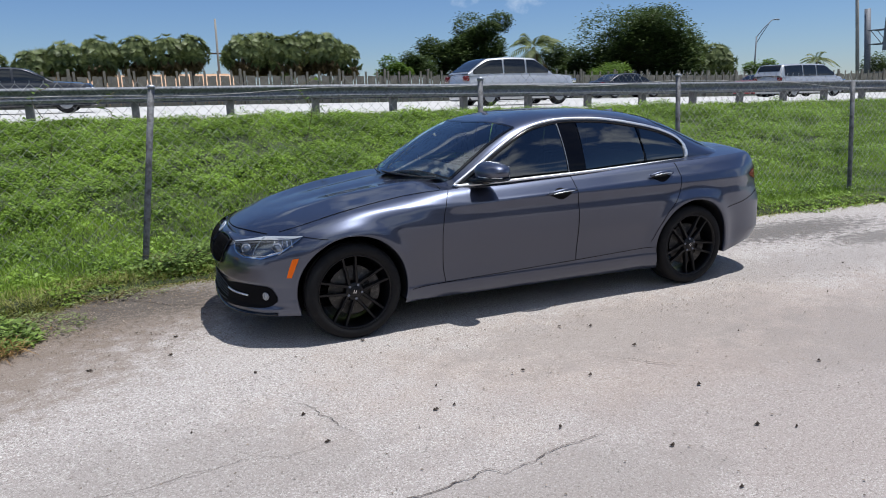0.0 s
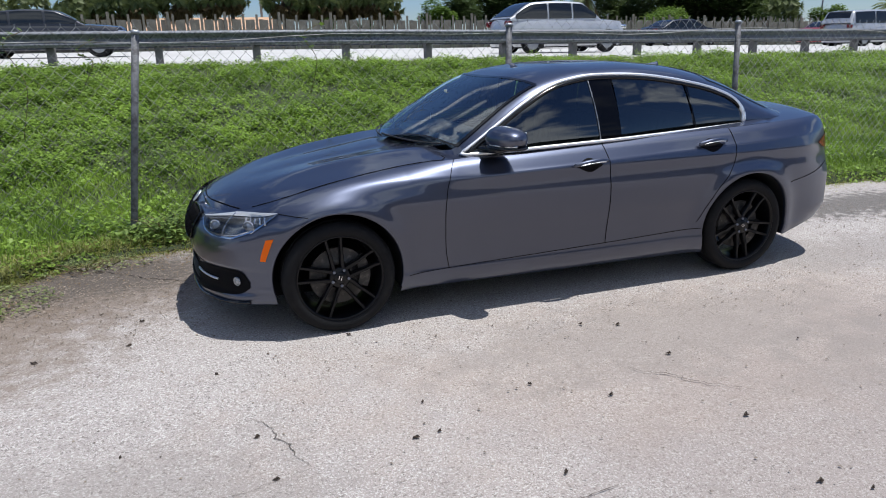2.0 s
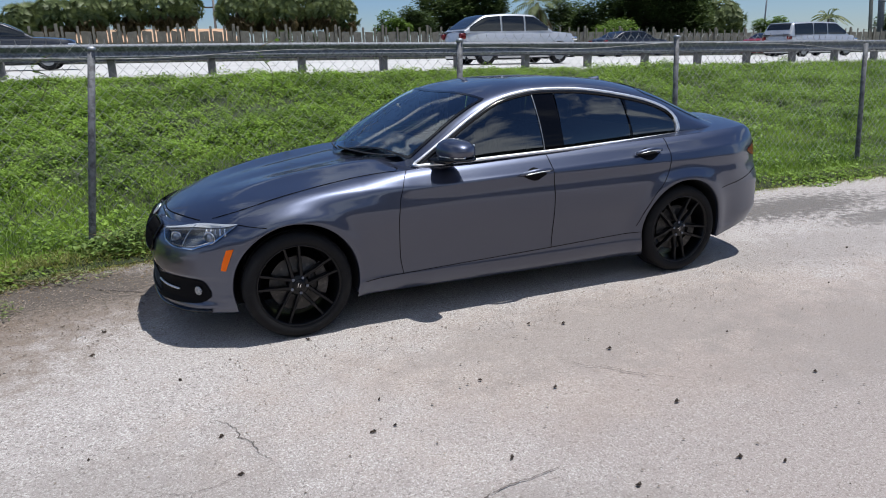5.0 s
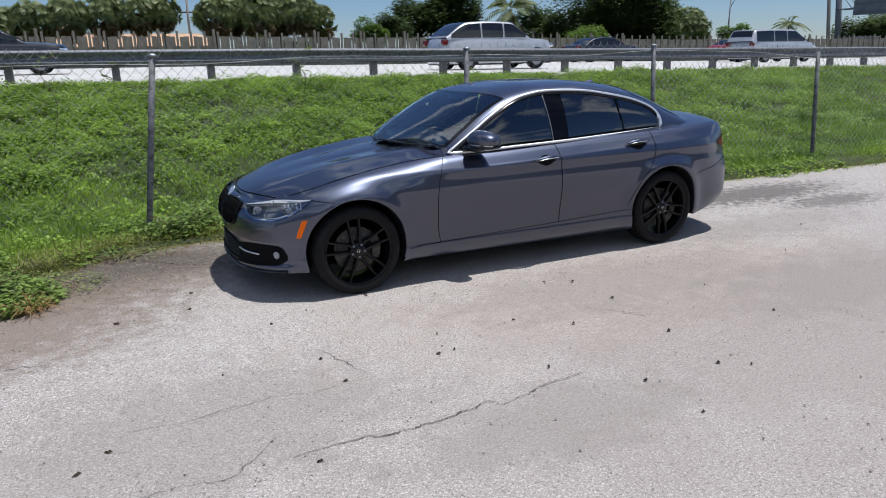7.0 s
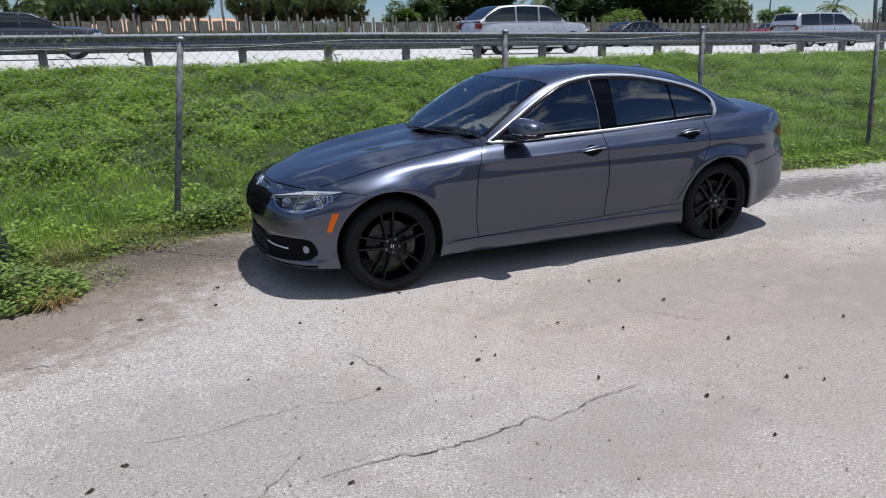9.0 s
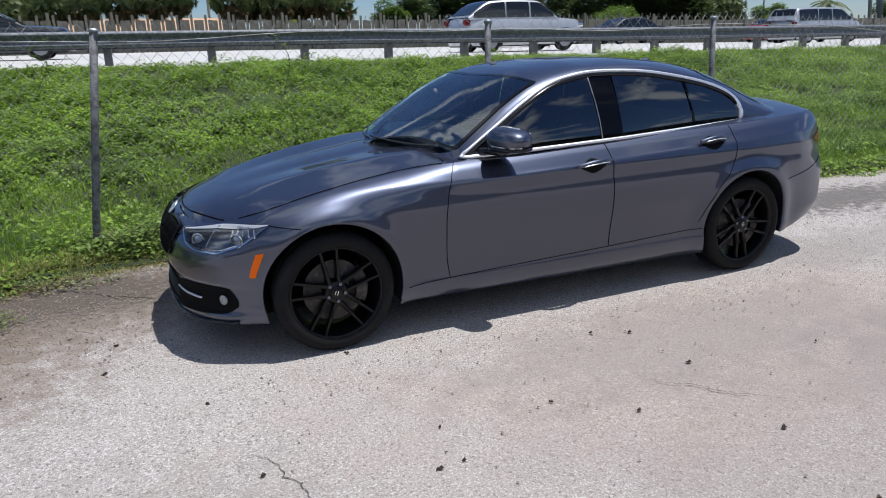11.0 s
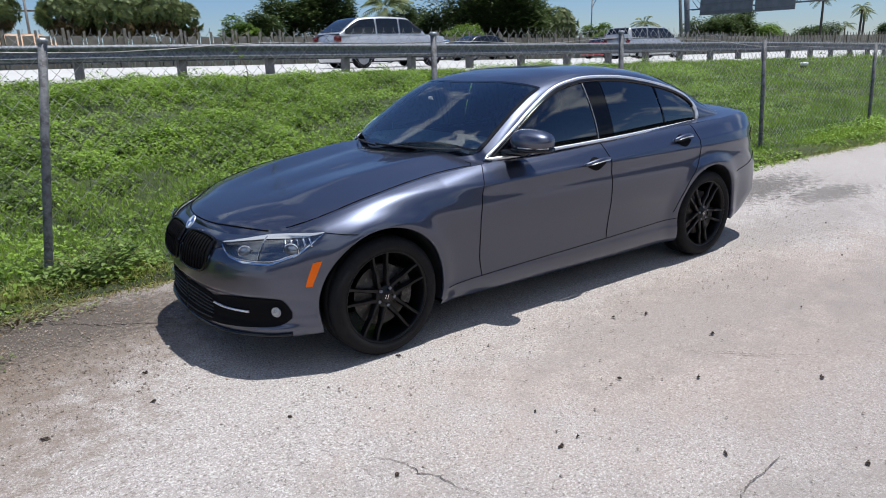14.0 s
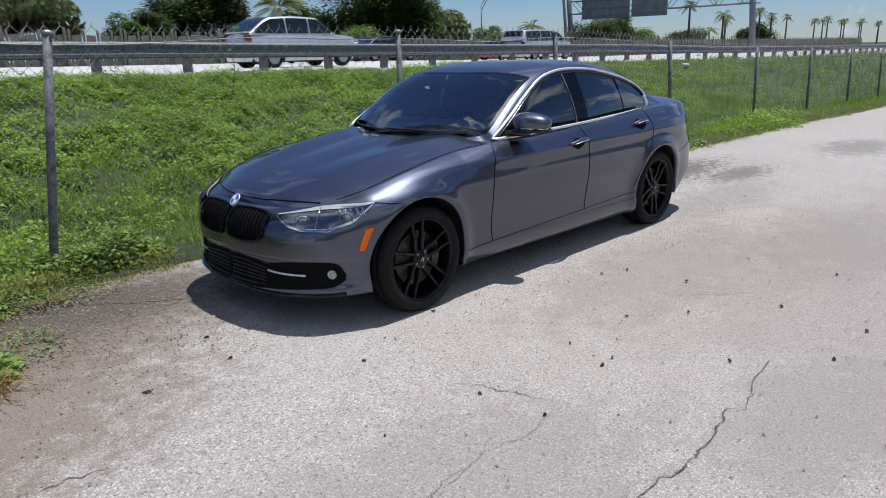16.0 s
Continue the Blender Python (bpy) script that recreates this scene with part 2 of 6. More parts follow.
M["galv_dull"] = material("weathered_steel", (0.20, 0.21, 0.24), 0.65, 0.3, spots=[(18, (0.10, 0.105, 0.115), 0.45, 0.62), (70, (0.22, 0.225, 0.24), 0.55, 0.7)])
M["post"] = material("weathered_fence_post", (0.17, 0.175, 0.19), 0.7, 0.25, spots=[(14, (0.075, 0.075, 0.08), 0.42, 0.6), (60, (0.20, 0.20, 0.21), 0.52, 0.66), (220, (0.05, 0.05, 0.05), 0.58, 0.68)])
M["wire"] = material("fence_wire", (0.40, 0.40, 0.39), 0.6, 0.15, spots=[(5, (0.17, 0.165, 0.155), 0.42, 0.62)])
M["wood"] = material("grey_wood", (0.25, 0.225, 0.18), 0.85, spots=[(3, (0.18, 0.16, 0.125), 0.4, 0.65), (40, (0.31, 0.28, 0.23), 0.5, 0.7)])
M["bark"] = material("bark", (0.13, 0.105, 0.085), 0.9, spots=[(4, (0.07, 0.055, 0.045), 0.4, 0.65)], bump=0.8, bump_scale=12)
M["tan"] = material("tan_stucco", (0.50, 0.31, 0.19), 0.85, spots=[(0.6, (0.44, 0.27, 0.165), 0.4, 0.65)])
M["leaf_dark"] = leaf_material("dark_leaves", (0.028, 0.050, 0.014), (0.105, 0.150, 0.045), 0.5, 0.35)
M["leaf_bright"] = leaf_material("bright_leaves", (0.055, 0.11, 0.016), (0.20, 0.30, 0.055), 0.5, 0.4)
M["palm"] = leaf_material("palm_leaves", (0.055, 0.080, 0.028), (0.22, 0.26, 0.10), 0.5, 0.3)
M["palm_dry"] = leaf_material("dry_palm_leaves", (0.09, 0.065, 0.035), (0.28, 0.2, 0.09), 0.5, 0.2)
# dark tone of the added wall that only the car's reflections pick up
M["dark_wall"] = material("reflection_wall_dark", (0.07, 0.075, 0.065), 0.9, spots=[(0.4, (0.04, 0.05, 0.035), 0.4, 0.65), (3, (0.10, 0.10, 0.09), 0.5, 0.7)])
M["wall"] = material("plain_wall", (0.30, 0.29, 0.27), 0.9, spots=[(0.5, (0.25, 0.24, 0.22), 0.4, 0.65)])


def stain(mat, x, y, rx, ry, colour, ragged=1.2, strength=0.9, scale=3.0):
    """A spread of dirt with a ragged outline, laid into a ground material."""
    n, l = mat.node_tree.nodes, mat.node_tree.links
    b = n["Principled BSDF"]
    was = b.inputs["Base Color"].links[0].from_socket
    co, mp, ln, no, sub, rng_, mx = (n.new("ShaderNode" + k) for k in ("TexCoord", "Mapping", "VectorMath", "TexNoise", "Math", "MapRange", "MixRGB"))
    mp.inputs["Location"].default_value = (-x / rx, -y / ry, 0)
    mp.inputs["Scale"].default_value = (1 / rx, 1 / ry, 0)
    ln.operation, sub.operation = "LENGTH", "MULTIPLY_ADD"
    l.new(co.outputs["Object"], mp.inputs["Vector"])
    l.new(mp.outputs["Vector"], ln.inputs[0])
    no.inputs["Scale"].default_value, no.inputs["Detail"].default_value, no.inputs["Roughness"].default_value = scale, 9.0, 0.7
    l.new(co.outputs["Object"], no.inputs["Vector"])
    l.new(no.outputs["Fac"], sub.inputs[0])
    sub.inputs[1].default_value = ragged
    l.new(ln.outputs["Value"], sub.inputs[2])
    rng_.inputs["From Min"].default_value, rng_.inputs["From Max"].default_value = 0.55 + ragged / 2, 1.15 + ragged / 2
    rng_.inputs["To Min"].default_value, rng_.inputs["To Max"].default_value = strength, 0.0
    l.new(sub.outputs[0], rng_.inputs["Value"])
    mx.inputs[2].default_value = (*colour, 1)
    l.new(rng_.outputs["Result"], mx.inputs["Fac"])
    l.new(was, mx.inputs[1])
    l.new(mx.outputs["Color"], b.inputs["Base Color"])


stain(M["lot"], -1.65, 0.60, 1.6, 0.85, (0.15, 0.112, 0.082), 1.7, 0.75, 6.0)
stain(M["lot"], -1.5, 0.75, 1.1, 0.5, (0.05, 0.042, 0.034), 3.0, 0.7, 22.0)
stain(M["lot"], -2.6, -0.35, 1.5, 1.0, (0.16, 0.118, 0.085), 2.2, 0.72, 8.0)
stain(M["lot"], 5.25, 0.25, 1.4, 0.42, (0.05, 0.045, 0.04), 3.8, 0.72, 12.0)
stain(M["lot"], 5.75, -0.45, 0.75, 0.28, (0.06, 0.054, 0.048), 3.8, 0.62, 12.0)
stain(M["lot"], 9.0, -0.9, 1.1, 0.5, (0.12, 0.11, 0.10), 3.2, 0.55, 7.0)
stain(M["lot"], 2.0, -1.7, 2.6, 0.9, (0.34, 0.26, 0.205), 2.0, 0.35, 2.0)
stain(M["lot"], 3.2, -3.0, 3.4, 1.6, (0.26, 0.215, 0.195), 1.8, 0.5, 1.5)
for x, y, rx, ry in ((1.7, -1.55, 1.5, 0.5), (-1.3, -2.3, 1.1, 0.7), (3.2, -2.3, 1.3, 0.6), (0.2, -3.0, 0.8, 0.35), (4.2, -0.9, 1.4, 0.4)):
    stain(M["lot"], x, y, rx, ry, (0.235, 0.208, 0.192), 2.6, 0.5, 5.0)

# ---------------------------------------------------------------- the lie of the land
FENCE_Y, RAIL_Y = 1.86, 11.85
fall = spline([(-60, 0.0), (4, 0.0), (9, -0.01), (16, -0.09), (45, -0.45), (300, -1.0)])          # the lot sinks away behind the car
crest = spline([(-185, 1.74), (-55, 1.51), (-2.9, 1.232), (2.9, 1.192), (6.9, 1.135), (12.9, 1.056), (24, 0.95), (41.5, 0.68), (111, 0.46), (370, 0.3)])
edge = spline([(-60, 0.55), (-4, 0.5), (-2.6, 0.45), (-2.1, 0.72), (-1.5, 1.2), (-0.9, 1.27), (0.5, 1.15), (5.6, 1.02), (7.6, 0.92), (9, 0.90), (12, 0.92), (16, 0.80), (60, 0.6)])
bank = spline([(0.0, 0.0), (0.10, -0.03), (0.25, 0.02), (0.42, 0.22), (0.60, 0.50), (0.80, 0.80), (0.93, 0.97), (1.0, 1.0)])


def land(x, y):
    """The height of the grass bank and the lot."""
    x, y = np.asarray(x, float), np.asarray(y, float)
    s = np.clip((y - 1.2) / (RAIL_Y - 0.5 - 1.2), 0, 1)
    bump = (0.05 * np.sin(x * 1.7 + y * 0.9) * np.sin(y * 1.3 - x * 0.6) + 0.045 * np.sin(x * 3.7 - y * 1.1) * np.sin(y * 4.1 + x * 0.8)) * np.clip((y - 1.6) / 2, 0, 1) * np.clip((RAIL_Y - 0.6 - y) / 1.5, 0, 1)
    dip = -0.10 * np.exp(-((y - 3.2) / 1.2) ** 2)
    lift = 0.055 * np.clip((y - edge(x)) / 0.22, 0, 1)
    return lift + fall(x) + (crest(x) - 0.13 - fall(x)) * bank(s) + bump + dip


# the lot: one sheet, finer near the car
xs = np.concatenate([np.linspace(-400, -14, 16), np.linspace(-12, 24, 90), np.linspace(26, 60, 18), np.linspace(70, 900, 16)])
ys = np.concatenate([[-400, -150, -60, -30], np.linspace(-16, 1.45, 45)])
X, Y = np.meshgrid(xs, ys, indexing="ij")
Z = fall(X) + 0.004 * np.sin(X * 1.1) * np.sin(Y * 0.9)
lot = tagged(sheet("pavement", np.stack([X, Y, Z], -1), M["lot"]), "worn pale concrete lot with cracks and dark specks", "pavement", kind="structure")

# the grass bank, the road and the ground beyond, one sheet to the horizon
ys = np.concatenate([np.linspace(0.0, 1.0, 11) ** 1.0, np.linspace(1.3, RAIL_Y - 0.3, 60)])
xs = np.concatenate([np.linspace(-400, -30, 14), np.linspace(-28, 60, 260), np.linspace(64, 900, 40)])
X, S = np.meshgrid(xs, ys, indexing="ij")
first = edge(X) + (1.3 - edge(X)) * S
Y = np.where(S <= 1.0, first, S)
Zb = land(X, Y) + np.where(S < 0.05, -0.03, 0.02 * np.clip(S * 4, 0, 1))
tagged(sheet("ground", np.stack([X, Y, Zb], -1), M["soil"]), "green weedy grass bank rising to the road", "ground", kind="structure")

ROAD_FAR = 33.5
xs = np.concatenate([np.linspace(-400, -40, 10), np.linspace(-36, 120, 80), np.linspace(140, 900, 30)])
ys = np.array([RAIL_Y - 0.42, RAIL_Y - 0.40, RAIL_Y + 0.6, 18, 22, 26, 30, ROAD_FAR])
X, Y = np.meshgrid(xs, ys, indexing="ij")
road_z = lambda x, y: crest(x) + 0.015 + 0.0055 * (np.asarray(y) - RAIL_Y) - 0.3 * (np.asarray(y) < RAIL_Y - 0.41)
road = tagged(sheet("road", np.stack([X, Y, road_z(X, Y)], -1), M["highway"]), "pale sunlit highway lanes on the embankment", "road", kind="structure")
ys = np.array([ROAD_FAR, 36, 45, 70, 140, 400, 1500])
X, Y = np.meshgrid(xs, ys, indexing="ij")
tagged(sheet("ground_beyond", np.stack([X, Y, road_z(X, ROAD_FAR) - 0.02 + 0 * Y], -1), M["soil"]), "grassy ground beyond the highway", "ground", kind="structure")

# an unseen plain wall added behind the camera, dark for the car's sides to mirror
tagged(part("reflection_wall", box_bm((-60, -23.4, -0.5), (70, -23, 5.6)), M["dark_wall"], smooth=False), "unseen plain dark wall added behind the camera for car reflections", "wall", kind="structure")


# ---------------------------------------------------------------- cracks and specks in the lot
def crack(pts, width, seed):
    """A thin jagged crack: a ragged strip with fine crooks, wider in places."""
    rng = np.random.RandomState(seed)
    p = through_points(pts, 34 * len(pts))
    n = len(p)
    jag = np.zeros((n, 2))
    for step, size in ((14, 0.012), (5, 0.005), (2, 0.0022)):
        k = rng.normal(0, size, (n // step + 2, 2))
        jag += np.stack([np.interp(np.arange(n) / step, np.arange(len(k)), k[:, i]) for i in (0, 1)], 1)
    p = p + jag * np.sin(np.linspace(0.1, np.pi - 0.1, n))[:, None]
    d = np.gradient(p, axis=0)
    d /= np.linalg.norm(d, axis=1)[:, None] + 1e-9
    wide = np.interp(np.arange(n) / 6.0, np.arange(n // 6 + 2), rng.uniform(0.35, 1.5, n // 6 + 2))
    side = np.stack([-d[:, 1], d[:, 0]], 1) * (0.62 * width * wide * np.sin(np.linspace(0.2, np.pi - 0.2, n)) ** 0.5)[:, None]
    v = np.stack([p - side, p + side], 1)
    z = np.full((n, 2, 1), 0.0065) + fall(v[..., :1])
    return sheet("crack", np.concatenate([v, z], 2), M["crack"], lot)


M["crack"] = material("crack_grime", (0.075, 0.062, 0.055), 0.95, spots=[(20, (0.15, 0.125, 0.11), 0.45, 0.6)])
M["grit"] = material("grit", (0.22, 0.19, 0.17), 0.95, spots=[(15, (0.32, 0.28, 0.25), 0.45, 0.55)])
M["speck"] = material("tar_speck", (0.075, 0.056, 0.044), 0.9, spots=[(90, (0.10, 0.075, 0.05), 0.5, 0.65)])
crack([(-1.66, -2.76), (-1.54, -2.74), (-1.40, -2.74), (-1.21, -2.77), (-1.09, -2.65), (-0.99, -2.55)], 0.0022, 1)
crack([(-0.97, -2.75), (-0.76, -2.73), (-0.56, -2.76), (-0.38, -2.77), (-0.20, -2.74), (-0.02, -2.72), (0.11, -2.76), (0.28, -2.71), (0.46, -2.68), (0.64, -2.66)], 0.0048, 2)
crack([(-0.60, -1.66), (-0.52, -1.75), (-0.48, -1.92), (-0.40, -2.13)], 0.0030, 3)
crack([(-0.40, -2.14), (-0.58, -2.18), (-0.74, -2.20), (-0.90, -2.17), (-1.13, -2.19), (-1.35, -2.24)], 0.0016, 4)
crack([(-2.34, -1.10), (-2.18, -1.13), (-2.08, -1.14), (-1.95, -1.18)], 0.0034, 5)
crack([(-1.63, -2.18), (-1.38, -2.20), (-1.06, -2.17)], 0.002, 6)
crack([(-1.49, 0.96), (-1.32, 0.83), (-1.14, 0.66), (-0.95, 0.51), (-0.85, 0.43)], 0.010, 7)
crack([(1.22, -1.86), (1.33, -2.0), (1.46, -2.12), (1.65, -2.30)], 0.0032, 8)
spots_at = [(0.15, -2.07), (-1.11, -1.78), (-0.58, -1.83), (-1.68, -2.33), (-1.8, -2.46), (-0.87, -2.83), (0.86, -3.27), (4.42, -1.04), (-1.61, -0.66), (-1.15, -0.61),
            (0.16, -1.81), (1.29, -1.3), (1.48, -1.385), (1.51, -1.81), (2.27, -2.50), (1.43, -2.44), (-0.54, -2.16), (0.50, -2.52), (-2.28, -1.34), (1.34, -2.91),
            (0.85, -2.89), (1.48, -3.01), (-1.10, -0.26), (0.99, -2.07), (0.69, -1.84), (8.11, -1.18), (3.53, -1.58), (-0.71, -1.16), (2.26, -1.92), (0.04, -2.08), (0.01, -0.93)]
rng = np.random.RandomState(11)
for x, y in spots_at:       # flat scraps of dead leaf and tar
    k = np.linspace(0, 2 * np.pi, 14, endpoint=False)
    r = rng.uniform(0.006, 0.0135) * (1 + rng.uniform(-0.4, 0.45, 14))
    a = rng.uniform(-0.9, 0.9)
    u, w = 1.35 * r * np.cos(k), 0.75 * r * np.sin(k)
    dx, dy = u * math.cos(a) - w * math.sin(a), u * math.sin(a) + w * math.cos(a)
    ring = np.stack([x + dx, y + dy, 0.006 + float(fall(x)) + 0 * k], 1)
    top = np.stack([x + 0.6 * dx, y + 0.6 * dy, 0.012 + 0.004 * np.sin(k * 2) + float(fall(x)) + 0 * k], 1)
    pymesh("speck", np.vstack([ring, top]), [tuple(q) for q in grid_faces(2, 14, False, True)] + [tuple(range(14, 28))], M["speck"], lot)
# fine grit strewn over the lot
n = 9000
gx, gy = rng.uniform(-4.5, 8, n), rng.uniform(-4.2, 1.1, n)
gs = 0.0014 + 0.0042 * rng.uniform(0, 1, n) ** 2.2 * np.where(gx < -0.9, 1.3, 1.0)
tri = np.array([(-1, -0.6), (1, -0.5), (0.1, 1.0)])
a = rng.uniform(0, 6.28, n)
ca, sa = np.cos(a)[:, None], np.sin(a)[:, None]
bx, by = gx[:, None] + gs[:, None] * (tri[:, 0] * ca - tri[:, 1] * sa), gy[:, None] + gs[:, None] * (tri[:, 0] * sa + tri[:, 1] * ca)
bz = fall(bx) + 0.0065
top = np.stack([gx, gy, fall(gx) + 0.0068 + gs * 0.35], 1)
base = np.stack([bx, by, bz], -1)
tris = np.stack([np.stack([base[:, i], base[:, (i + 1) % 3], top], 1) for i in range(3)], 1).reshape(-1, 3, 3)
n = 15000
stones = np.array([(-1, -0.6), (1, -0.5), (0.1, 1.0)])
gx2, gy2 = rng.uniform(-3.6, -0.3, n), rng.normal(0.38, 0.48, n)
ok = (gy2 < 1.3) & (rng.uniform(0, 1, n) < np.clip((-0.2 - gx2) / 1.2, 0, 1))
gx2, gy2 = gx2[ok], gy2[ok]
n = 2600          # more crumbs behind the car and along its near side
gx3 = np.concatenate([rng.normal(5.0, 0.9, n), rng.uniform(-0.6, 4.5, 900), rng.uniform(-3.5, 7, 1500)])
gy3 = np.concatenate([rng.normal(-0.1, 0.5, n), rng.normal(-1.15, 0.18, 900), rng.uniform(-4, -1.2, 1500)])
ok = gy3 < 0.85
gx2, gy2 = np.concatenate([gx2, gx3[ok]]), np.concatenate([gy2, gy3[ok]])
gs2, a2 = rng.uniform(0.0025, 0.010, len(gx2)) * rng.uniform(0.3, 1, len(gx2)), rng.uniform(0, 6.28, len(gx2))
c2, s2 = np.cos(a2)[:, None], np.sin(a2)[:, None]
b2 = np.stack([gx2[:, None] + gs2[:, None] * (stones[:, 0] * c2 - stones[:, 1] * s2), gy2[:, None] + gs2[:, None] * (stones[:, 0] * s2 + stones[:, 1] * c2), 0.0065 + fall(gx2)[:, None] + 0 * stones[:, 0]], -1)
t2 = np.stack([gx2, gy2, fall(gx2) + 0.006 + gs2 * 0.7], 1)
gravel = np.stack([np.stack([b2[:, i], b2[:, (i + 1) % 3], t2], 1) for i in range(3)], 1).reshape(-1, 3, 3)
M["gravel"] = leaf_material("gravel", (0.045, 0.034, 0.026), (0.42, 0.35, 0.29), 6.0, 0.0, rough=0.9)
tagged(quads(gravel, M["gravel"], "gravel", per=3), "loose pale and dark gravel on the dusty concrete", "gravel", kind="stuff")
grit = tagged(quads(tris, M["grit"], "grit", per=3), "fine dark grit and crumbs strewn over the concrete", "grit", kind="stuff")

M["rail_post"] = material("rail_post_timber", (0.16, 0.155, 0.16), 0.8, spots=[(6, (0.11, 0.105, 0.11), 0.4, 0.65), (50, (0.22, 0.21, 0.2), 0.55, 0.7)])
M["rail_dark"] = material("dark_rubber_block", (0.03, 0.03, 0.035), 0.7)
# ---------------------------------------------------------------- chain-link fence
fence_line = spline([(-60, 1.72), (5.2, 1.71), (8.2, 1.595), (11.8, 1.47), (15.0, 1.41), (18.1, 1.345), (25, 1.20), (45, 0.80)])


def fence_top(x):
    return fence_line(x)


fence = empty("chain_link_fence", (0, FENCE_Y, 0))
tagged(fence, "galvanised chain-link fence with leaning posts, vines climbing", "fence")
post_x = [-13.3, -10.2, -7.15, -4.1, -1.27, 2.25, 5.08, 8.31, 11.92, 15.13, 18.33, 21.4, 24.6, 27.8, 31.1, 34.4, 37.7, 41.0, 44.3]
post_v, post_f = tube_data([(0, 0, 0), (0, 0, 0.02), (0, 0, 1.0), (0, 0, 1.86)], 0.03, 10)
post_me = None
for i, x in enumerate(post_x):
    post = pymesh("post", post_v, post_f, M["post"], fence) if post_me is None else finish("post", post_me, None, fence)
    post_me = post.data
    tip = {4: 8.0, 5: 1.0, 6: -2.0, 7: -4.0, 8: -3.0}.get(i, -1.5)
    base = float(land(x, FENCE_Y)) - 0.06
    height = (float(fence_top(x)) - base) / 1.86
    post.matrix_basis = pose(x, -0.09, base, -1, tip, 0) @ Matrix.Diagonal((1, 1, height, 1))
    if i in (4, 5, 6):
        cap = part("post_cap", box_bm((-0.034, -0.034, 1.84), (0.034, 0.034, 1.885), 0.02), M["galv"], post)

# woven wire: bent strands side by side, hooked at each crossing
PITCH, ROWS_UP = 0.053, 31
strands_v, strands_f, off = [], [], 0
rng = np.random.RandomState(4)
for k in range(int(62 / PITCH)):
    x0 = -14 + k * PITCH
    r = 0.0023 if x0 < 5 else (0.0030 if x0 < 12 else 0.0038)
    j = np.arange(ROWS_UP + 1)
    lowz, topz = float(land(x0, FENCE_Y)) + 0.03, float(fence_top(x0)) + 0.035
    z = lowz + (topz - lowz) * j / ROWS_UP
    x = x0 + ((j + k) % 2) * PITCH + (0.012 * np.sin(z * 3 + x0 * 0.7))
    y = -0.045 + 0.004 * np.where(j % 2, 1, -1) + 0.02 * np.sin(x0 * 0.9) * np.sin(z * 2) + 0.015 * (z - 0.75)
    x, y, z = np.append(x, x[-1] + rng.uniform(-0.008, 0.008)), np.append(y, y[-1]), np.append(z, z[-1] + rng.uniform(0.018, 0.034))     # twisted barb at the top
    v, f = tube_data(np.stack([x, y, z], 1), r, 3)
    strands_v.append(v)
    strands_f += [tuple(a + off for a in q) for q in f[:-2]]
    off += len(v)
mesh_ob = pymesh("wire_mesh", np.vstack(strands_v), strands_f, M["wire"], fence, "woven diamond wire mesh", smooth=False)
mesh_ob["kind"] = "stuff"
xs = np.linspace(-14, 47, 160)
tube("tension_wire", np.stack([xs, -0.035 + 0 * xs, fence_top(xs) - 0.075 + 0.018 * np.sin(xs * 1.3) + 0.012 * np.sin(xs * 2.9)], 1), 0.004, M["wire"], fence, sides=4)

# ---------------------------------------------------------------- guard rail on the crest
rail = empty("guard_rail", (0, RAIL_Y, 0), 1.09)
tagged(rail, "weathered steel highway guard rail on wooden-grey posts", "guard rail")
xs = np.concatenate([np.linspace(-60, 60, 160), np.linspace(64, 300, 40)])
wave = [(-0.155, 0.0), (-0.15, 0.035), (-0.10, 0.075), (-0.05, 0.035), (0.0, 0.0), (0.05, 0.035), (0.10, 0.075), (0.15, 0.035), (0.155, 0.0)]
prof = through_points([(a, b) for a, b in wave], 25)
for name, out, lift in (("beam", 0.10, 0.49), ("back_beam", -0.24, 0.52)):
    g = np.stack([np.repeat(xs[:, None], 25, 1), np.repeat((out + prof[:, 1] * (1 if out > 0 else -1))[None], len(xs), 0) + 0 * xs[:, None],
                  crest(xs)[:, None] + lift + prof[None, :, 0]], -1)
    sheet(name, g, M["galv_dull"], rail, "ribbed steel beam", thick=0.004)
post_mesh = block_mesh = None
for k in range(70):
    x = -23.285 + 2.012 * k
    bm = box_bm((-0.078, -0.13, -0.35), (0.078, 0.06, 0.65), 0.008)
    if post_mesh is None:
        ob = part("post", bm, M["rail_post"], rail, smooth=False)
        post_mesh = ob.data
        blk = part("spacer", box_bm((-0.066, -0.20, 0.35), (0.066, -0.132, 0.67), 0.006), M["rail_dark"], ob, smooth=False)
        block_mesh = blk.data
    else:
        bm.free()
        ob = finish("post", post_mesh, None, rail, smooth=False)
        blk = finish("spacer", block_mesh, None, ob, smooth=False)
    ob.matrix_basis = pose(x, 0.0, float(crest(x)), 0, 0, 0)

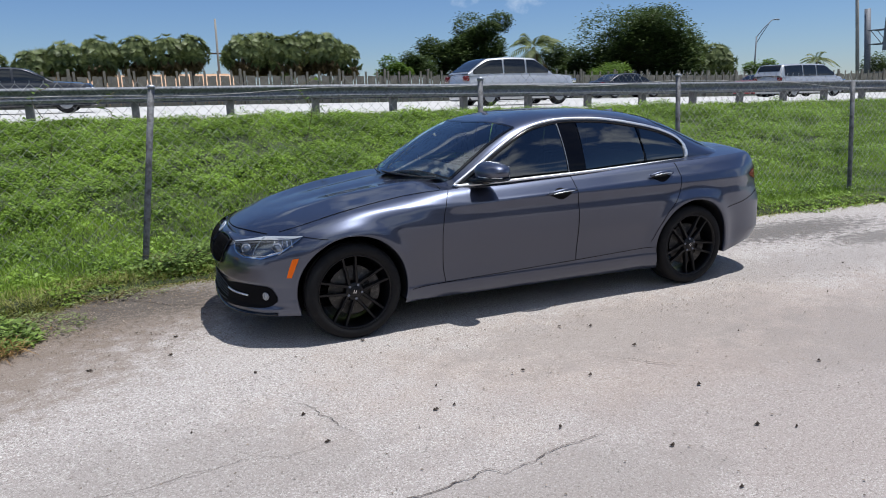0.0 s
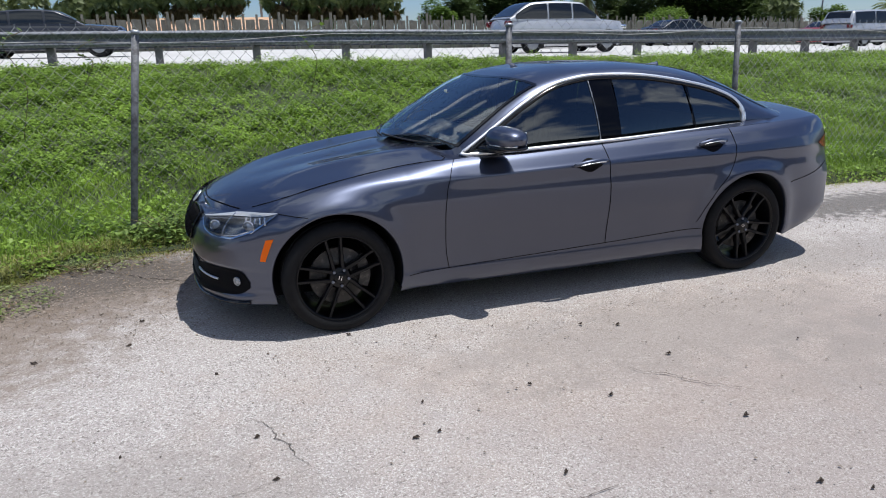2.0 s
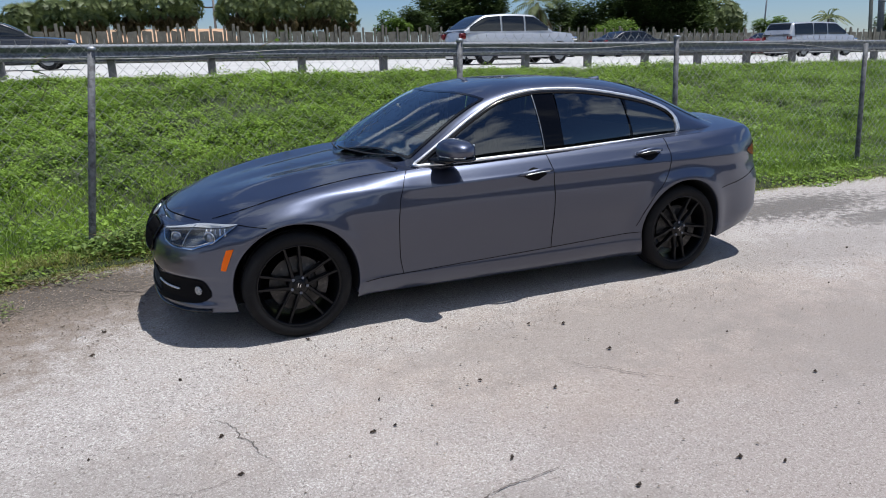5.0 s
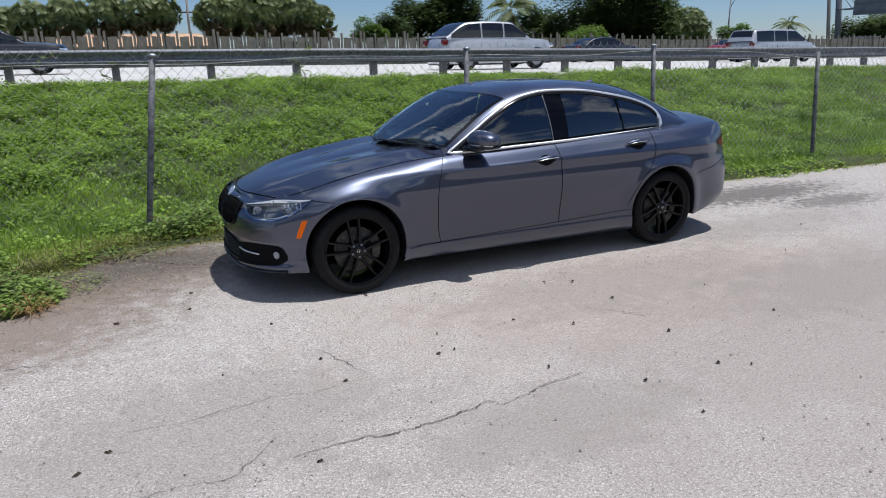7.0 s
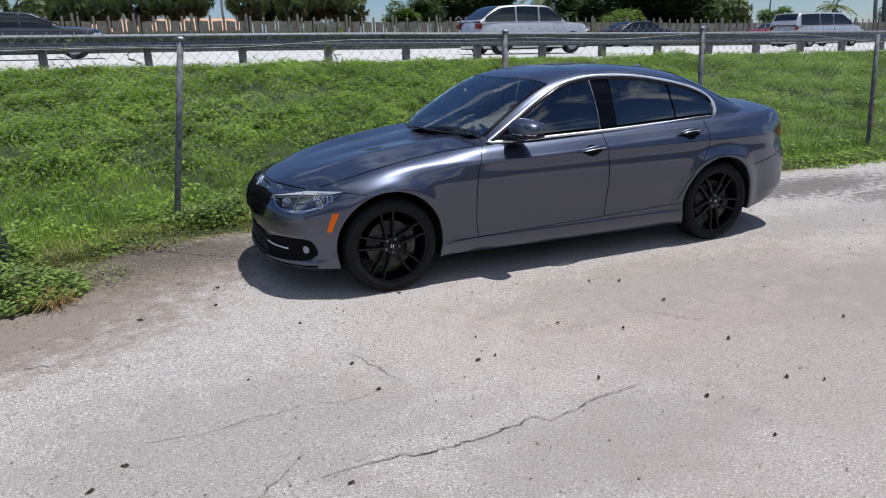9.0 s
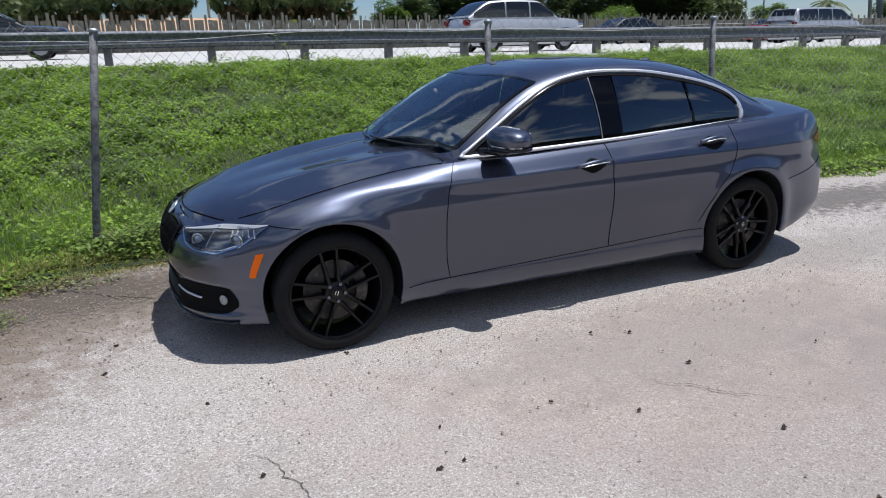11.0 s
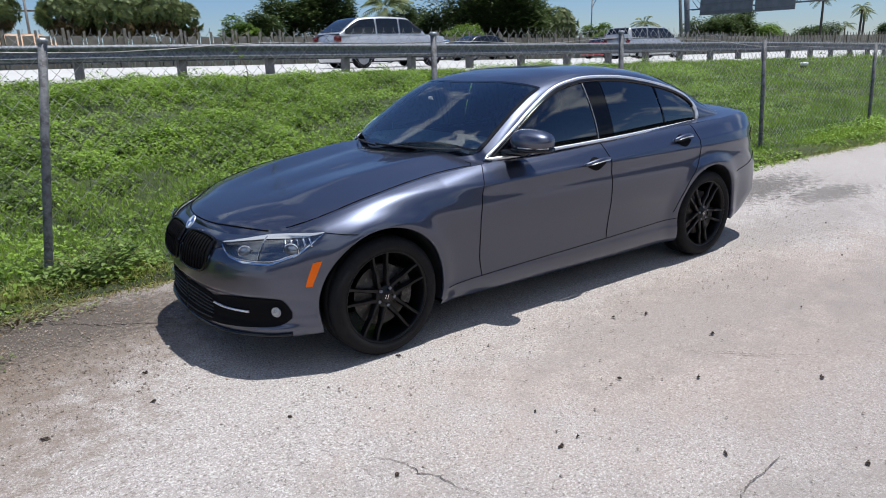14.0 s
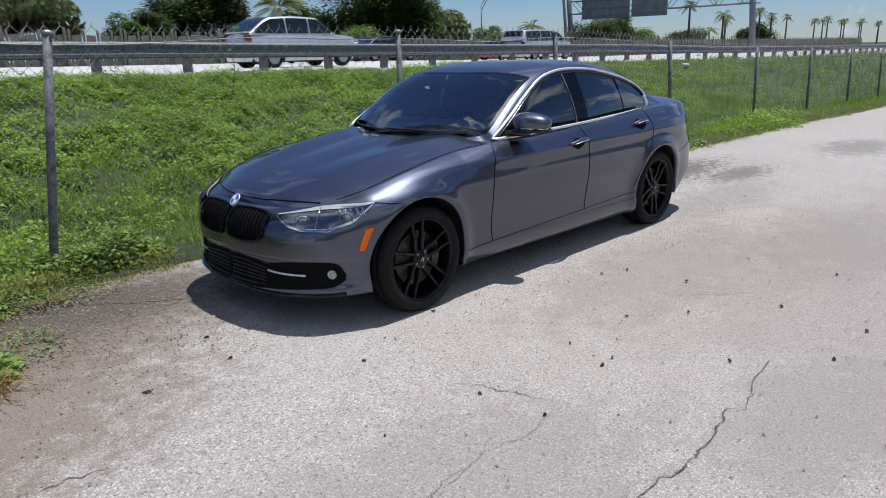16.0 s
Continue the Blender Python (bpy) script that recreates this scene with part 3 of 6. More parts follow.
# ---------------------------------------------------------------- wooden fence beyond the road
picket = empty("wooden_fence", (0, 36.5, 0))
tagged(picket, "weathered grey board fence beyond the highway", "fence")
rng = np.random.RandomState(8)
bv, n = [], 0
for k in range(900):
    x = -60 + k * 0.24
    zb = float(crest(x)) + 0.1
    h = 1.62 + (0.26 if k % 3 == 0 else 0.0) + rng.uniform(-0.03, 0.03)
    w, d = (0.06 if k % 3 == 0 else 0.118), (0.04 if k % 3 == 0 else 0.015)
    o = -0.03 if k % 3 == 0 else 0
    c = np.array([(x - w, o, zb), (x + w, o, zb), (x + w, o, zb + h), (x - w, o, zb + h)])
    b = c + [0, d, 0]
    bv += [c, b[::-1], np.array([c[3], c[2], b[2], b[3]]), np.array([c[0], c[3], b[3], b[0]]), np.array([c[2], c[1], b[1], b[2]])]
boarding = quads(np.array(bv), M["wood"], "boarding", picket, "grey upright boards")
boarding["kind"] = "stuff"
post_me = None
for k in range(46):
    x = -30 + k * 2.88
    if post_me is None:
        ob = part("post", box_bm((-0.07, -0.13, -0.2), (0.07, -0.02, 2.0), 0.01), M["wood"], picket, smooth=False)
        post_me = ob.data
    else:
        ob = finish("post", post_me, None, picket, smooth=False)
    ob.matrix_basis = pose(x, 0, float(crest(x)) + 0.1)

# ---------------------------------------------------------------- the grey saloon
M["paint"] = bpy.data.materials.new("grey_metallic_paint")
M["paint"].use_nodes = True
pn, pl = M["paint"].node_tree.nodes, M["paint"].node_tree.links
pb = pn["Principled BSDF"]
pb.inputs["Metallic"].default_value, pb.inputs["Specular IOR Level"].default_value = 0.6, 0.2
pb.inputs["Coat IOR"].default_value = 1.7
pb.inputs["Coat Weight"].default_value, pb.inputs["Coat Roughness"].default_value = 1.0, 0.015
flake, dust = pn.new("ShaderNodeTexNoise"), pn.new("ShaderNodeTexNoise")
pc = pn.new("ShaderNodeTexCoord")
flake.inputs["Scale"].default_value, dust.inputs["Scale"].default_value = 900.0, 3.0
for q in (flake, dust):
    pl.new(pc.outputs["Object"], q.inputs["Vector"])
pm = pn.new("ShaderNodeMixRGB")
pm.inputs[1].default_value, pm.inputs[2].default_value = (0.005, 0.006, 0.014, 1), (0.014, 0.017, 0.032, 1)
pl.new(flake.outputs["Fac"], pm.inputs["Fac"])
pl.new(pm.outputs["Color"], pb.inputs["Base Color"])
pr = pn.new("ShaderNodeMapRange")
pr.inputs["To Min"].default_value, pr.inputs["To Max"].default_value = 0.38, 0.45
pl.new(dust.outputs["Fac"], pr.inputs["Value"])
pl.new(pr.outputs["Result"], pb.inputs["Roughness"])
satin, blend = pn.new("ShaderNodeBsdfGlossy"), pn.new("ShaderNodeMixShader")     # wide glow of the metal flakes in the sun
satin.inputs["Roughness"].default_value, satin.inputs["Color"].default_value = 0.375, (0.235, 0.265, 0.375, 1)
blend.inputs["Fac"].default_value = 0.25
pl.new(pb.outputs["BSDF"], blend.inputs[1])
pl.new(satin.outputs["BSDF"], blend.inputs[2])
pl.new(blend.outputs["Shader"], pn["Material Output"].inputs["Surface"])
M["gap"] = material("shut_line", (0.005, 0.005, 0.006), 0.8, spec=0.1)
M["black"] = material("gloss_black_plastic", (0.006, 0.006, 0.007), 0.16)
M["pillar"] = material("pillar_black", (0.003, 0.003, 0.004), 0.06, spec=0.18)
M["matte"] = material("black_plastic", (0.018, 0.018, 0.020), 0.55, spots=[(60, (0.028, 0.028, 0.03), 0.5, 0.7)])
M["rubber"] = material("tyre_rubber", (0.008, 0.008, 0.009), 0.7, spots=[(14, (0.014, 0.0135, 0.013), 0.5, 0.72)], bump=0.2, bump_scale=90, spec=0.2)
M["rim"] = material("gloss_black_alloy", (0.004, 0.004, 0.005), 0.30, 0.0, spec=0.3)
M["disc"] = material("brake_steel", (0.06, 0.058, 0.056), 0.5, 0.8, spots=[(40, (0.14, 0.13, 0.12), 0.5, 0.7)])
M["chrome"] = material("satin_chrome", (0.88, 0.885, 0.90), 0.42, 1.0)
M["orange"] = material("amber_reflector", (0.95, 0.165, 0.004), 0.5, coat=0.0, spec=0.2)
M["lamp_silver"] = material("lamp_reflector", (0.75, 0.76, 0.78), 0.12, 1.0)
M["lamp_lens"] = material("lamp_projector", (0.35, 0.37, 0.4), 0.05, 0.6)
M["red_lens"] = material("red_lamp_lens", (0.13, 0.003, 0.005), 0.15, coat=0.2)
M["seat"] = material("grey_seat_leather", (0.26, 0.265, 0.27), 0.5, spots=[(30, (0.05, 0.05, 0.05), 0.5, 0.7)])
M["dash"] = material("dash_plastic", (0.50, 0.52, 0.53), 0.6, spots=[(80, (0.06, 0.06, 0.065), 0.5, 0.7)])
M["tint"] = glass("tinted_side_glass", (0.06, 0.064, 0.07), 1.0, 1.95)
M["screen"] = glass("windscreen_glass", (0.66, 0.90, 0.96), 1.0, 2.5)
M["lens"] = glass("headlamp_lens", (0.95, 0.96, 0.97), 0.6, 1.35)
M["badge_blue"] = material("badge_blue", (0.03, 0.10, 0.38), 0.3, coat=0.6)
M["badge_white"] = material("badge_white", (0.8, 0.8, 0.8), 0.3, coat=0.6)

WB, HUB_Z, TYRE_R, ARCH_R = 2.81, 0.318, 0.322, 0.372
ARCH_Z = HUB_Z + 0.014
car = empty("parked_saloon_car")
tagged(car, "dark grey metallic four-door saloon with black wheels and tinted glass", "car")

OUTLINE = [(-0.782, 0), (-0.772, 0.2), (-0.735, 0.42), (-0.655, 0.60), (-0.53, 0.745), (-0.34, 0.838), (-0.05, 0.882), (0.5, 0.888), (1.3, 0.898), (2.1, 0.905),
           (2.81, 0.908), (3.2, 0.888), (3.48, 0.835), (3.68, 0.73), (3.79, 0.52), (3.838, 0.27), (3.85, 0)]
rim_z = spline([(-0.80, 0.672), (-0.66, 0.688), (-0.5, 0.715), (-0.3, 0.765), (0, 0.835), (0.35, 0.888), (0.72, 0.925), (1.2, 0.945), (1.8, 0.965), (2.8, 0.995), (3.3, 1.012), (3.6, 1.018), (3.86, 1.012)])
foot_z = spline([(-0.80, 0.180), (-0.6, 0.188), (-0.3, 0.200), (0.4, 0.194), (1.4, 0.180), (2.45, 0.170), (3.1, 0.215), (3.5, 0.265), (3.86, 0.30)])
side_in = spline([(0.17, 0.075), (0.205, 0.047), (0.24, 0.036), (0.285, 0.030), (0.31, 0.034), (0.36, 0.033), (0.45, 0.025), (0.58, 0.007), (0.70, 0.0), (0.78, 0.010), (0.835, 0.012), (0.86, 0.020), (0.95, 0.052), (1.05, 0.08)])
front_in = spline([(0.17, 0.05), (0.20, 0.012), (0.235, 0.008), (0.27, 0.022), (0.38, 0.022), (0.42, 0.006), (0.50, 0.0), (0.56, 0.008), (0.62, 0.032), (0.66, 0.062), (0.70, 0.115), (0.9, 0.2)])
rear_in = spline([(0.2, 0.10), (0.30, 0.035), (0.40, 0.0), (0.60, 0.0), (0.66, 0.012), (0.75, 0.035), (0.90, 0.055), (1.02, 0.07)])
top_in = spline([(0.0, 0.060), (0.015, 0.040), (0.04, 0.022), (0.09, 0.006), (0.16, 0.0), (1.0, 0.0)])
wing_in = spline([(0.0, 0.050), (0.02, 0.034), (0.05, 0.017), (0.10, 0.004), (0.15, 0.0), (1.0, 0.0)])       # the front wing rolls softly into the bonnet
NU, NV = 640, 96
plan = through_points(OUTLINE, NU)
tang = np.gradient(plan, axis=0)
tang /= np.linalg.norm(tang, axis=1)[:, None]
norm_in = np.stack([tang[:, 1], -tang[:, 0]], 1)        # towards the car's middle
w_front = np.clip((-0.30 - plan[:, 0]) / 0.32, 0, 1)
w_front = w_front**2 * (3 - 2 * w_front)
w_rear = np.clip((plan[:, 0] - 3.25) / 0.35, 0, 1)
w_rear = w_rear**2 * (3 - 2 * w_rear)
v = np.linspace(0, 1, NV)
z0, z1 = foot_z(plan[:, 0]), rim_z(plan[:, 0])
z = z0[:, None] + (z1 - z0)[:, None] * v[None]
inset = (side_in(z) * (1 - w_front - w_rear)[:, None] + front_in(z) * w_front[:, None] + rear_in(z) * w_rear[:, None]
         + top_in(z1[:, None] - z) * (1 - w_front * 0.4)[:, None]
         + wing_in(z1[:, None] - z) * (np.clip((0.72 - plan[:, 0]) / 0.3, 0, 1) * (1 - w_front))[:, None])
# shoulder line that fades into the front wing, and flares over the wheels
px = plan[:, 0][:, None] + norm_in[:, 0][:, None] * inset
py = plan[:, 1][:, None] + norm_in[:, 1][:, None] * inset
for xw in (0.0, WB):
    d = np.hypot(px - xw, z - ARCH_Z)
    py = py + 0.024 * np.exp(-((d - ARCH_R) / 0.07) ** 2) * (py > 0.6)
crease_z = 0.80 + 0.034 * plan[:, 0][:, None]
along = np.clip((plan[:, 0][:, None] - 0.5) / 0.5, 0, 1) * np.clip((3.6 - plan[:, 0][:, None]) / 0.4, 0, 1)
py = py + along * (0.017 * np.exp(-np.maximum(z - crease_z, 0) / 0.028) * (z > crease_z) + 0.017 * np.exp(-np.maximum(crease_z - z, 0) / 0.075) * (z <= crease_z))
py = np.maximum(py, 0)
shell = np.stack([px, py, z], -1)
# wheel openings: clear the faces inside the arch and round off the rim
inside = np.zeros((NU, NV), bool)
for xw in (0.0, WB):
    dx, dz = shell[..., 0] - xw, shell[..., 2] - ARCH_Z
    d = np.hypot(dx, dz)
    hit = (d < ARCH_R) & (shell[..., 1] > 0.6)
    near = hit & (d > ARCH_R - 0.022)
    k = np.where(near, ARCH_R / np.maximum(d, 1e-6), 1.0)
    shell[..., 0], shell[..., 2] = xw + dx * k, ARCH_Z + dz * k
    inside |= hit & ~near
gone = inside[:-1, :-1] | inside[1:, :-1] | inside[:-1, 1:] | inside[1:, 1:]
rim_xy = shell[:, -1]


def mirrored(p):
    return p * [1, -1, 1]


def normals_of(p):
    a, b = np.gradient(p, axis=0), np.gradient(p, axis=1)
    n = np.cross(a, b)
    return n / (np.linalg.norm(n, axis=-1, keepdims=True) + 1e-12)


def skin(name, p, keep, both, material=None, parent=car, label="", rim=None):
    """Body panel from the faces of a grid that keep picks, on one side of the car or both, with the normals of the whole grid."""
    n, m = p.shape[:2]
    f = grid_faces(n, m)[keep.ravel()]
    nor = normals_of(p)
    sets = []
    if both in ("near", "both"):
        sets.append((mirrored(p), f, mirrored(nor)))
    if both in ("far", "both"):
        sets.append((p, f[:, ::-1], nor))
    vs, fs, ns, off = [], [], [], 0
    for q, g, e in sets:
        used = np.unique(g)
        back = np.zeros(n * m, int)
        back[used] = np.arange(len(used))
        vs.append(q.reshape(-1, 3)[used])
        ns.append(e.reshape(-1, 3)[used])
        fs.append(back[g] + off)
        off += len(used)
    vs, fs, ns = np.vstack(vs), np.vstack(fs), np.vstack(ns)
    a, b, c = (vs[fs[:, i]] for i in range(3))
    if (np.cross(b - a, c - a) * ns[fs[:, 0]]).sum() < 0:
        ns = -ns
    ob = pymesh(name, vs, fs, material or M["paint"], parent, label)
    ob.data.normals_split_custom_set_from_vertices([tuple(k) for k in ns])
    return ob


cx = (shell[:-1, :-1, 0] + shell[1:, 1:, 0]) / 2
cz = (shell[:-1, :-1, 2] + shell[1:, 1:, 2]) / 2
solid = ~gone
door_a = spline([(0.30, 0.650), (0.42, 0.632), (0.62, 0.626), (0.76, 0.640), (0.88, 0.682), (0.96, 0.745), (1.1, 0.85)])   # front edge of the front door
door_b = spline([(0.30, 1.708), (0.6, 1.714), (0.85, 1.700), (1.0, 1.690), (1.1, 1.69)])
door_c = spline([(0.30, 2.30), (0.40, 2.395), (0.50, 2.45), (0.62, 2.53), (0.70, 2.60), (0.80, 2.655), (1.0, 2.672), (1.1, 2.68)])
sill_z = spline([(0.35, 0.283), (0.65, 0.297), (1.71, 0.328), (2.45, 0.352), (2.6, 0.355)])
low = (cz < sill_z(cx)) & (cx > 0.3) & (cx < 2.5)
front_door = (cx > door_a(cz)) & (cx <= door_b(cz)) & ~low
rear_door = (cx > door_b(cz)) & (cx <= door_c(cz)) & ~low
bumper_f = (cx < -0.33) & (cz < 0.70)
bumper_r = (cx > 3.18) & (cz < 0.66 + 0 * cx)
for side, word in (("near", "near"), ("far", "far")):
    skin("front_wing", shell, solid & (cx < 1.0) & ~front_door & ~low & ~bumper_f, side)
    fd = skin("front_door", shell, solid & front_door, side)
    rd = skin("rear_door", shell, solid & rear_door, side)
    skin("side_skirt", shell, solid & low, side)
    skin("rear_quarter", shell, solid & (cx > 1.8) & ~rear_door & ~low & ~bumper_r & ~front_door, side)
    if side == "near":
        near_door, near_rear = fd, rd
front_bumper = skin("front_bumper", shell, solid & bumper_f, "both")
rear_bumper = skin("rear_bumper", shell, solid & bumper_r, "both")

# wheel-arch lips and liners
for xw in (0.0, WB):
    for s in (-1, 1):
        a = np.radians(np.linspace(-17, 197, 60))
        y = np.interp(xw + ARCH_R * np.cos(a), plan[:, 0][8:-8], plan[:, 1][8:-8])
        y = np.array([np.interp(ARCH_Z + ARCH_R * math.sin(q), z[i], shell[i, :, 1]) for q, i in zip(a, [int(np.argmin(abs(plan[:, 0] - xw - ARCH_R * math.cos(q)) + (plan[:, 1] < 0.5))) for q in a])])
        rows = []
        for dr, dy in ((0.004, -0.002), (0.0, 0.001), (-0.008, -0.004), (-0.010, -0.03), (0.0, -0.32)):
            rows.append(np.stack([xw + (ARCH_R + dr) * np.cos(a), s * (y + dy), ARCH_Z + (ARCH_R + dr) * np.sin(a)], 1))
        lip = np.array(rows[:4])
        sheet("arch_lip", lip, M["paint"], car, flip=s > 0)
        q = np.linspace(0, 2 * np.pi, 40, endpoint=False)
        disc = np.array([np.stack([xw + k * 0.40 * np.cos(q), 0 * q + s * 0.56, HUB_Z + 0.05 + k * 0.40 * np.sin(q)], 1) for k in (1.0, 0.5, 0.02)])
        disc[..., 2] = np.maximum(disc[..., 2], 0.16)
        pymesh("arch_wall", disc, grid_faces(3, 40, False, True), M["gap"], car, "black inner wall of the wheel arch")
        sheet("arch_liner", np.array(rows[3:]), M["matte"], car, "black wheel-arch liner")

# bonnet and boot lid: from the rim to the middle line
hood_c = spline([(-0.70, 0.690), (-0.655, 0.700), (-0.6, 0.728), (-0.5, 0.768), (-0.3, 0.825), (0.0, 0.887), (0.3, 0.934), (0.5, 0.960), (0.62, 0.965), (0.9, 0.955)])
deck_c = spline([(3.0, 1.01), (3.3, 1.050), (3.55, 1.058), (3.70, 1.060), (3.76, 1.048), (3.79, 1.015)])


def cap(name, i0, i1, centre, crown, nw=48):
    r = rim_xy[i0:i1]
    w = np.linspace(0, 1, nw)
    y = r[:, 1][:, None] * (1 - w)[None]
    x = np.repeat(r[:, 0][:, None], nw, 1)
    k = 1 - (1 - w) ** 3.2
    zc = np.maximum(centre(r[:, 0]), r[:, 2] - 0.03)
    zz = r[:, 2][:, None] + (zc - r[:, 2])[:, None] * k[None] + crown(x, y)
    return np.stack([x, y, zz], -1)


def hood_lines(x, y):
    ridge = 0.50 - 0.16 * np.clip((0.5 - x) / 1.2, 0, 1)
    fade = np.clip((x + 0.45) / 0.5, 0, 1)
    inner = 0.33 - 0.10 * np.clip((0.5 - x) / 1.2, 0, 1)
    return fade * (0.016 * np.exp(-np.abs((y - ridge) / 0.10) ** 1.6) - 0.007 * np.exp(-np.abs((y - inner + 0.10) / 0.09) ** 2) * 1.0)


i_cowl = int(np.argmax(plan[:, 0] > 1.0))
bonnet = cap("bonnet", 0, i_cowl, hood_c, hood_lines)
i_deck = int(np.argmax((plan[:, 0] > 2.9)))
boot = cap("boot_lid", i_deck, NU, deck_c, lambda x, y: 0 * x)
bonnet_ob = skin("bonnet", bonnet, np.ones((bonnet.shape[0] - 1, 47), bool), "both")
skin("boot_lid", boot, np.ones((boot.shape[0] - 1, 47), bool), "both")

# underside
f0 = shell[:, 0]
pan = np.stack([np.stack([f0[:, 0], f0[:, 1] * k, f0[:, 2] + 0.01 * (abs(k) < 0.9)], 1) for k in (0.97, 0.7, 0.35, 0, -0.35, -0.7, -0.97)])
hole = np.zeros(pan.shape[:2], bool)
for xw in (0.0, WB):
    hole |= (abs(pan[..., 0] - xw) < 0.36) & (abs(pan[..., 1]) > 0.55)
keep = ~(hole[:-1, :-1] | hole[1:, 1:])
sheet("underbody", pan, M["matte"], car, "black underbody pan", keep=keep)

# ---------------------------------------------------------------- cabin
cab_c = spline([(0.40, 0.93), (0.5, 0.985), (0.7, 1.092), (0.9, 1.195), (1.1, 1.300), (1.25, 1.358), (1.4, 1.393), (1.7, 1.424), (2.0, 1.428), (2.4, 1.402), (2.7, 1.346), (3.0, 1.242), (3.25, 1.125), (3.42, 1.048), (3.5, 1.0)])
cab_y = spline([(0.40, 0.02), (0.43, 0.15), (0.48, 0.30), (0.56, 0.46), (0.66, 0.61), (0.74, 0.705), (0.80, 0.752), (0.95, 0.783), (1.2, 0.795), (1.8, 0.790), (2.3, 0.760), (2.6, 0.732), (2.9, 0.700), (3.1, 0.678), (3.3, 0.645), (3.5, 0.57)])
base_z = lambda x: rim_z(x) - 0.012 + 0.035 * np.clip((0.75 - np.asarray(x)) / 0.3, 0, 1)
edge_y = spline([(0.40, 0.02), (0.43, 0.15), (0.48, 0.30), (0.56, 0.46), (0.66, 0.61), (0.74, 0.700), (0.80, 0.728), (0.95, 0.712), (1.1, 0.690), (1.3, 0.660), (1.5, 0.638), (1.7, 0.625), (2.0, 0.618), (2.3, 0.615), (2.6, 0.615), (2.85, 0.618), (3.05, 0.622), (3.2, 0.63), (3.35, 0.63), (3.5, 0.58)])
edge_z = spline([(0.40, 0.92), (0.74, 0.932), (0.80, 0.975), (0.95, 1.085), (1.1, 1.186), (1.3, 1.290), (1.5, 1.349), (1.7, 1.377), (2.0, 1.379), (2.3, 1.348), (2.6, 1.280), (2.85, 1.191), (3.05, 1.100), (3.2, 1.045), (3.35, 1.008), (3.5, 0.985)])


def cabin_side(x, zz, out=0.0):
    """Half width of the cabin's side at a height."""
    b, e = base_z(x), edge_z(x)
    s = np.clip((zz - b) / np.maximum(e - b, 0.004), 0, 1)
    return cab_y(x) + (edge_y(x) - cab_y(x)) * s**1.25 + 0.014 * np.sin(np.pi * s) + out


def cabin_top(x, w, out=0.0):
    """A point on the roof or the screens: w runs from the edge (0) to the middle (1)."""
    y = edge_y(x) * (1 - w)
    k = 1 - (1 - w) ** 3.5
    zz = edge_z(x) + (cab_c(x) - edge_z(x)) * k
    return np.stack([x + 0 * w, y, zz + out], -1)


XC = np.linspace(0.40, 3.5, 400)
ns, nt = 30, 40
Xs = np.repeat(XC[:, None], ns, 1)
s = np.linspace(0, 1, ns)
Zs = base_z(XC)[:, None] + (edge_z(XC) - base_z(XC))[:, None] * s
side_g = np.stack([Xs, cabin_side(Xs, Zs), Zs], -1)
Xt = np.repeat(XC[:, None], nt, 1)
top_g = cabin_top(Xt, np.linspace(0, 1, nt)[None] ** 0.8)
cabin = np.concatenate([side_g, top_g[:, 1:]], 1)
for _ in range(4):      # soften the edge where side and roof meet
    cabin[:, ns - 5:ns + 4, 1:] = 0.5 * cabin[:, ns - 5:ns + 4, 1:] + 0.25 * (cabin[:, ns - 6:ns + 3, 1:] + cabin[:, ns - 4:ns + 5, 1:])
top_line = through_points([(0.795, 0.955), (1.0, 1.085), (1.19, 1.201), (1.38, 1.294), (1.55, 1.336), (1.75, 1.353), (2.1, 1.337), (2.5, 1.270), (2.72, 1.206), (2.83, 1.143), (2.872, 1.07), (2.868, 1.004)], 120)
dlo_top = lambda x: np.interp(x, top_line[:, 0], top_line[:, 1])
dlo_bot = spline([(0.795, 0.949), (1.2, 0.960), (1.76, 0.974), (2.4, 0.992), (2.88, 1.005)])
kx = (cabin[:-1, :-1, 0] + cabin[1:, 1:, 0]) / 2
ky = (cabin[:-1, :-1, 1] + cabin[1:, 1:, 1]) / 2
kz = (cabin[:-1, :-1, 2] + cabin[1:, 1:, 2]) / 2
is_side = np.arange(cabin.shape[1] - 1)[None] < ns - 1
header = lambda y: 1.215 + 0.22 * (y / 0.62) ** 2 * 0.55
lower_back = lambda y: 3.30 - 0.10 * (y / 0.6) ** 2
back_head = lambda y: 2.62 + 0.05 * (y / 0.6) ** 2
side_hole = is_side & (kx > 0.84) & (kx < 2.85) & (kz < dlo_top(kx) - 0.012) & (kz > dlo_bot(kx) + 0.012)
front_hole = ~is_side & (kx < header(ky) - 0.02) & (ky < edge_y(kx) - 0.045) | (kx < 0.70) & (ky < edge_y(kx) - 0.03)
back_hole = ~is_side & (kx > back_head(ky) + 0.02) & (kx < lower_back(ky) - 0.02) & (ky < edge_y(kx) - 0.07)
SX = np.linspace(0.80, 3.05, 150)       # shoulder between the doors and the glass
rim_y = np.interp(SX, rim_xy[8:-8, 0], rim_xy[8:-8, 1])
shoulder = np.stack([np.stack([SX, rim_y + (cab_y(SX) - 0.006 - rim_y) * t, rim_z(SX) + 0.002 + 0.012 * math.sin(1.5 * t)], 1) for t in np.linspace(0, 1, 8)], 1)
for q in (-1, 1):
    sheet("shoulder", shoulder * [1, q, 1], M["paint"], car, away=(1.9, 0, 0.2))
skin("roof", cabin, ~(side_hole | front_hole | back_hole), "both", label="roof and pillars in grey paint")


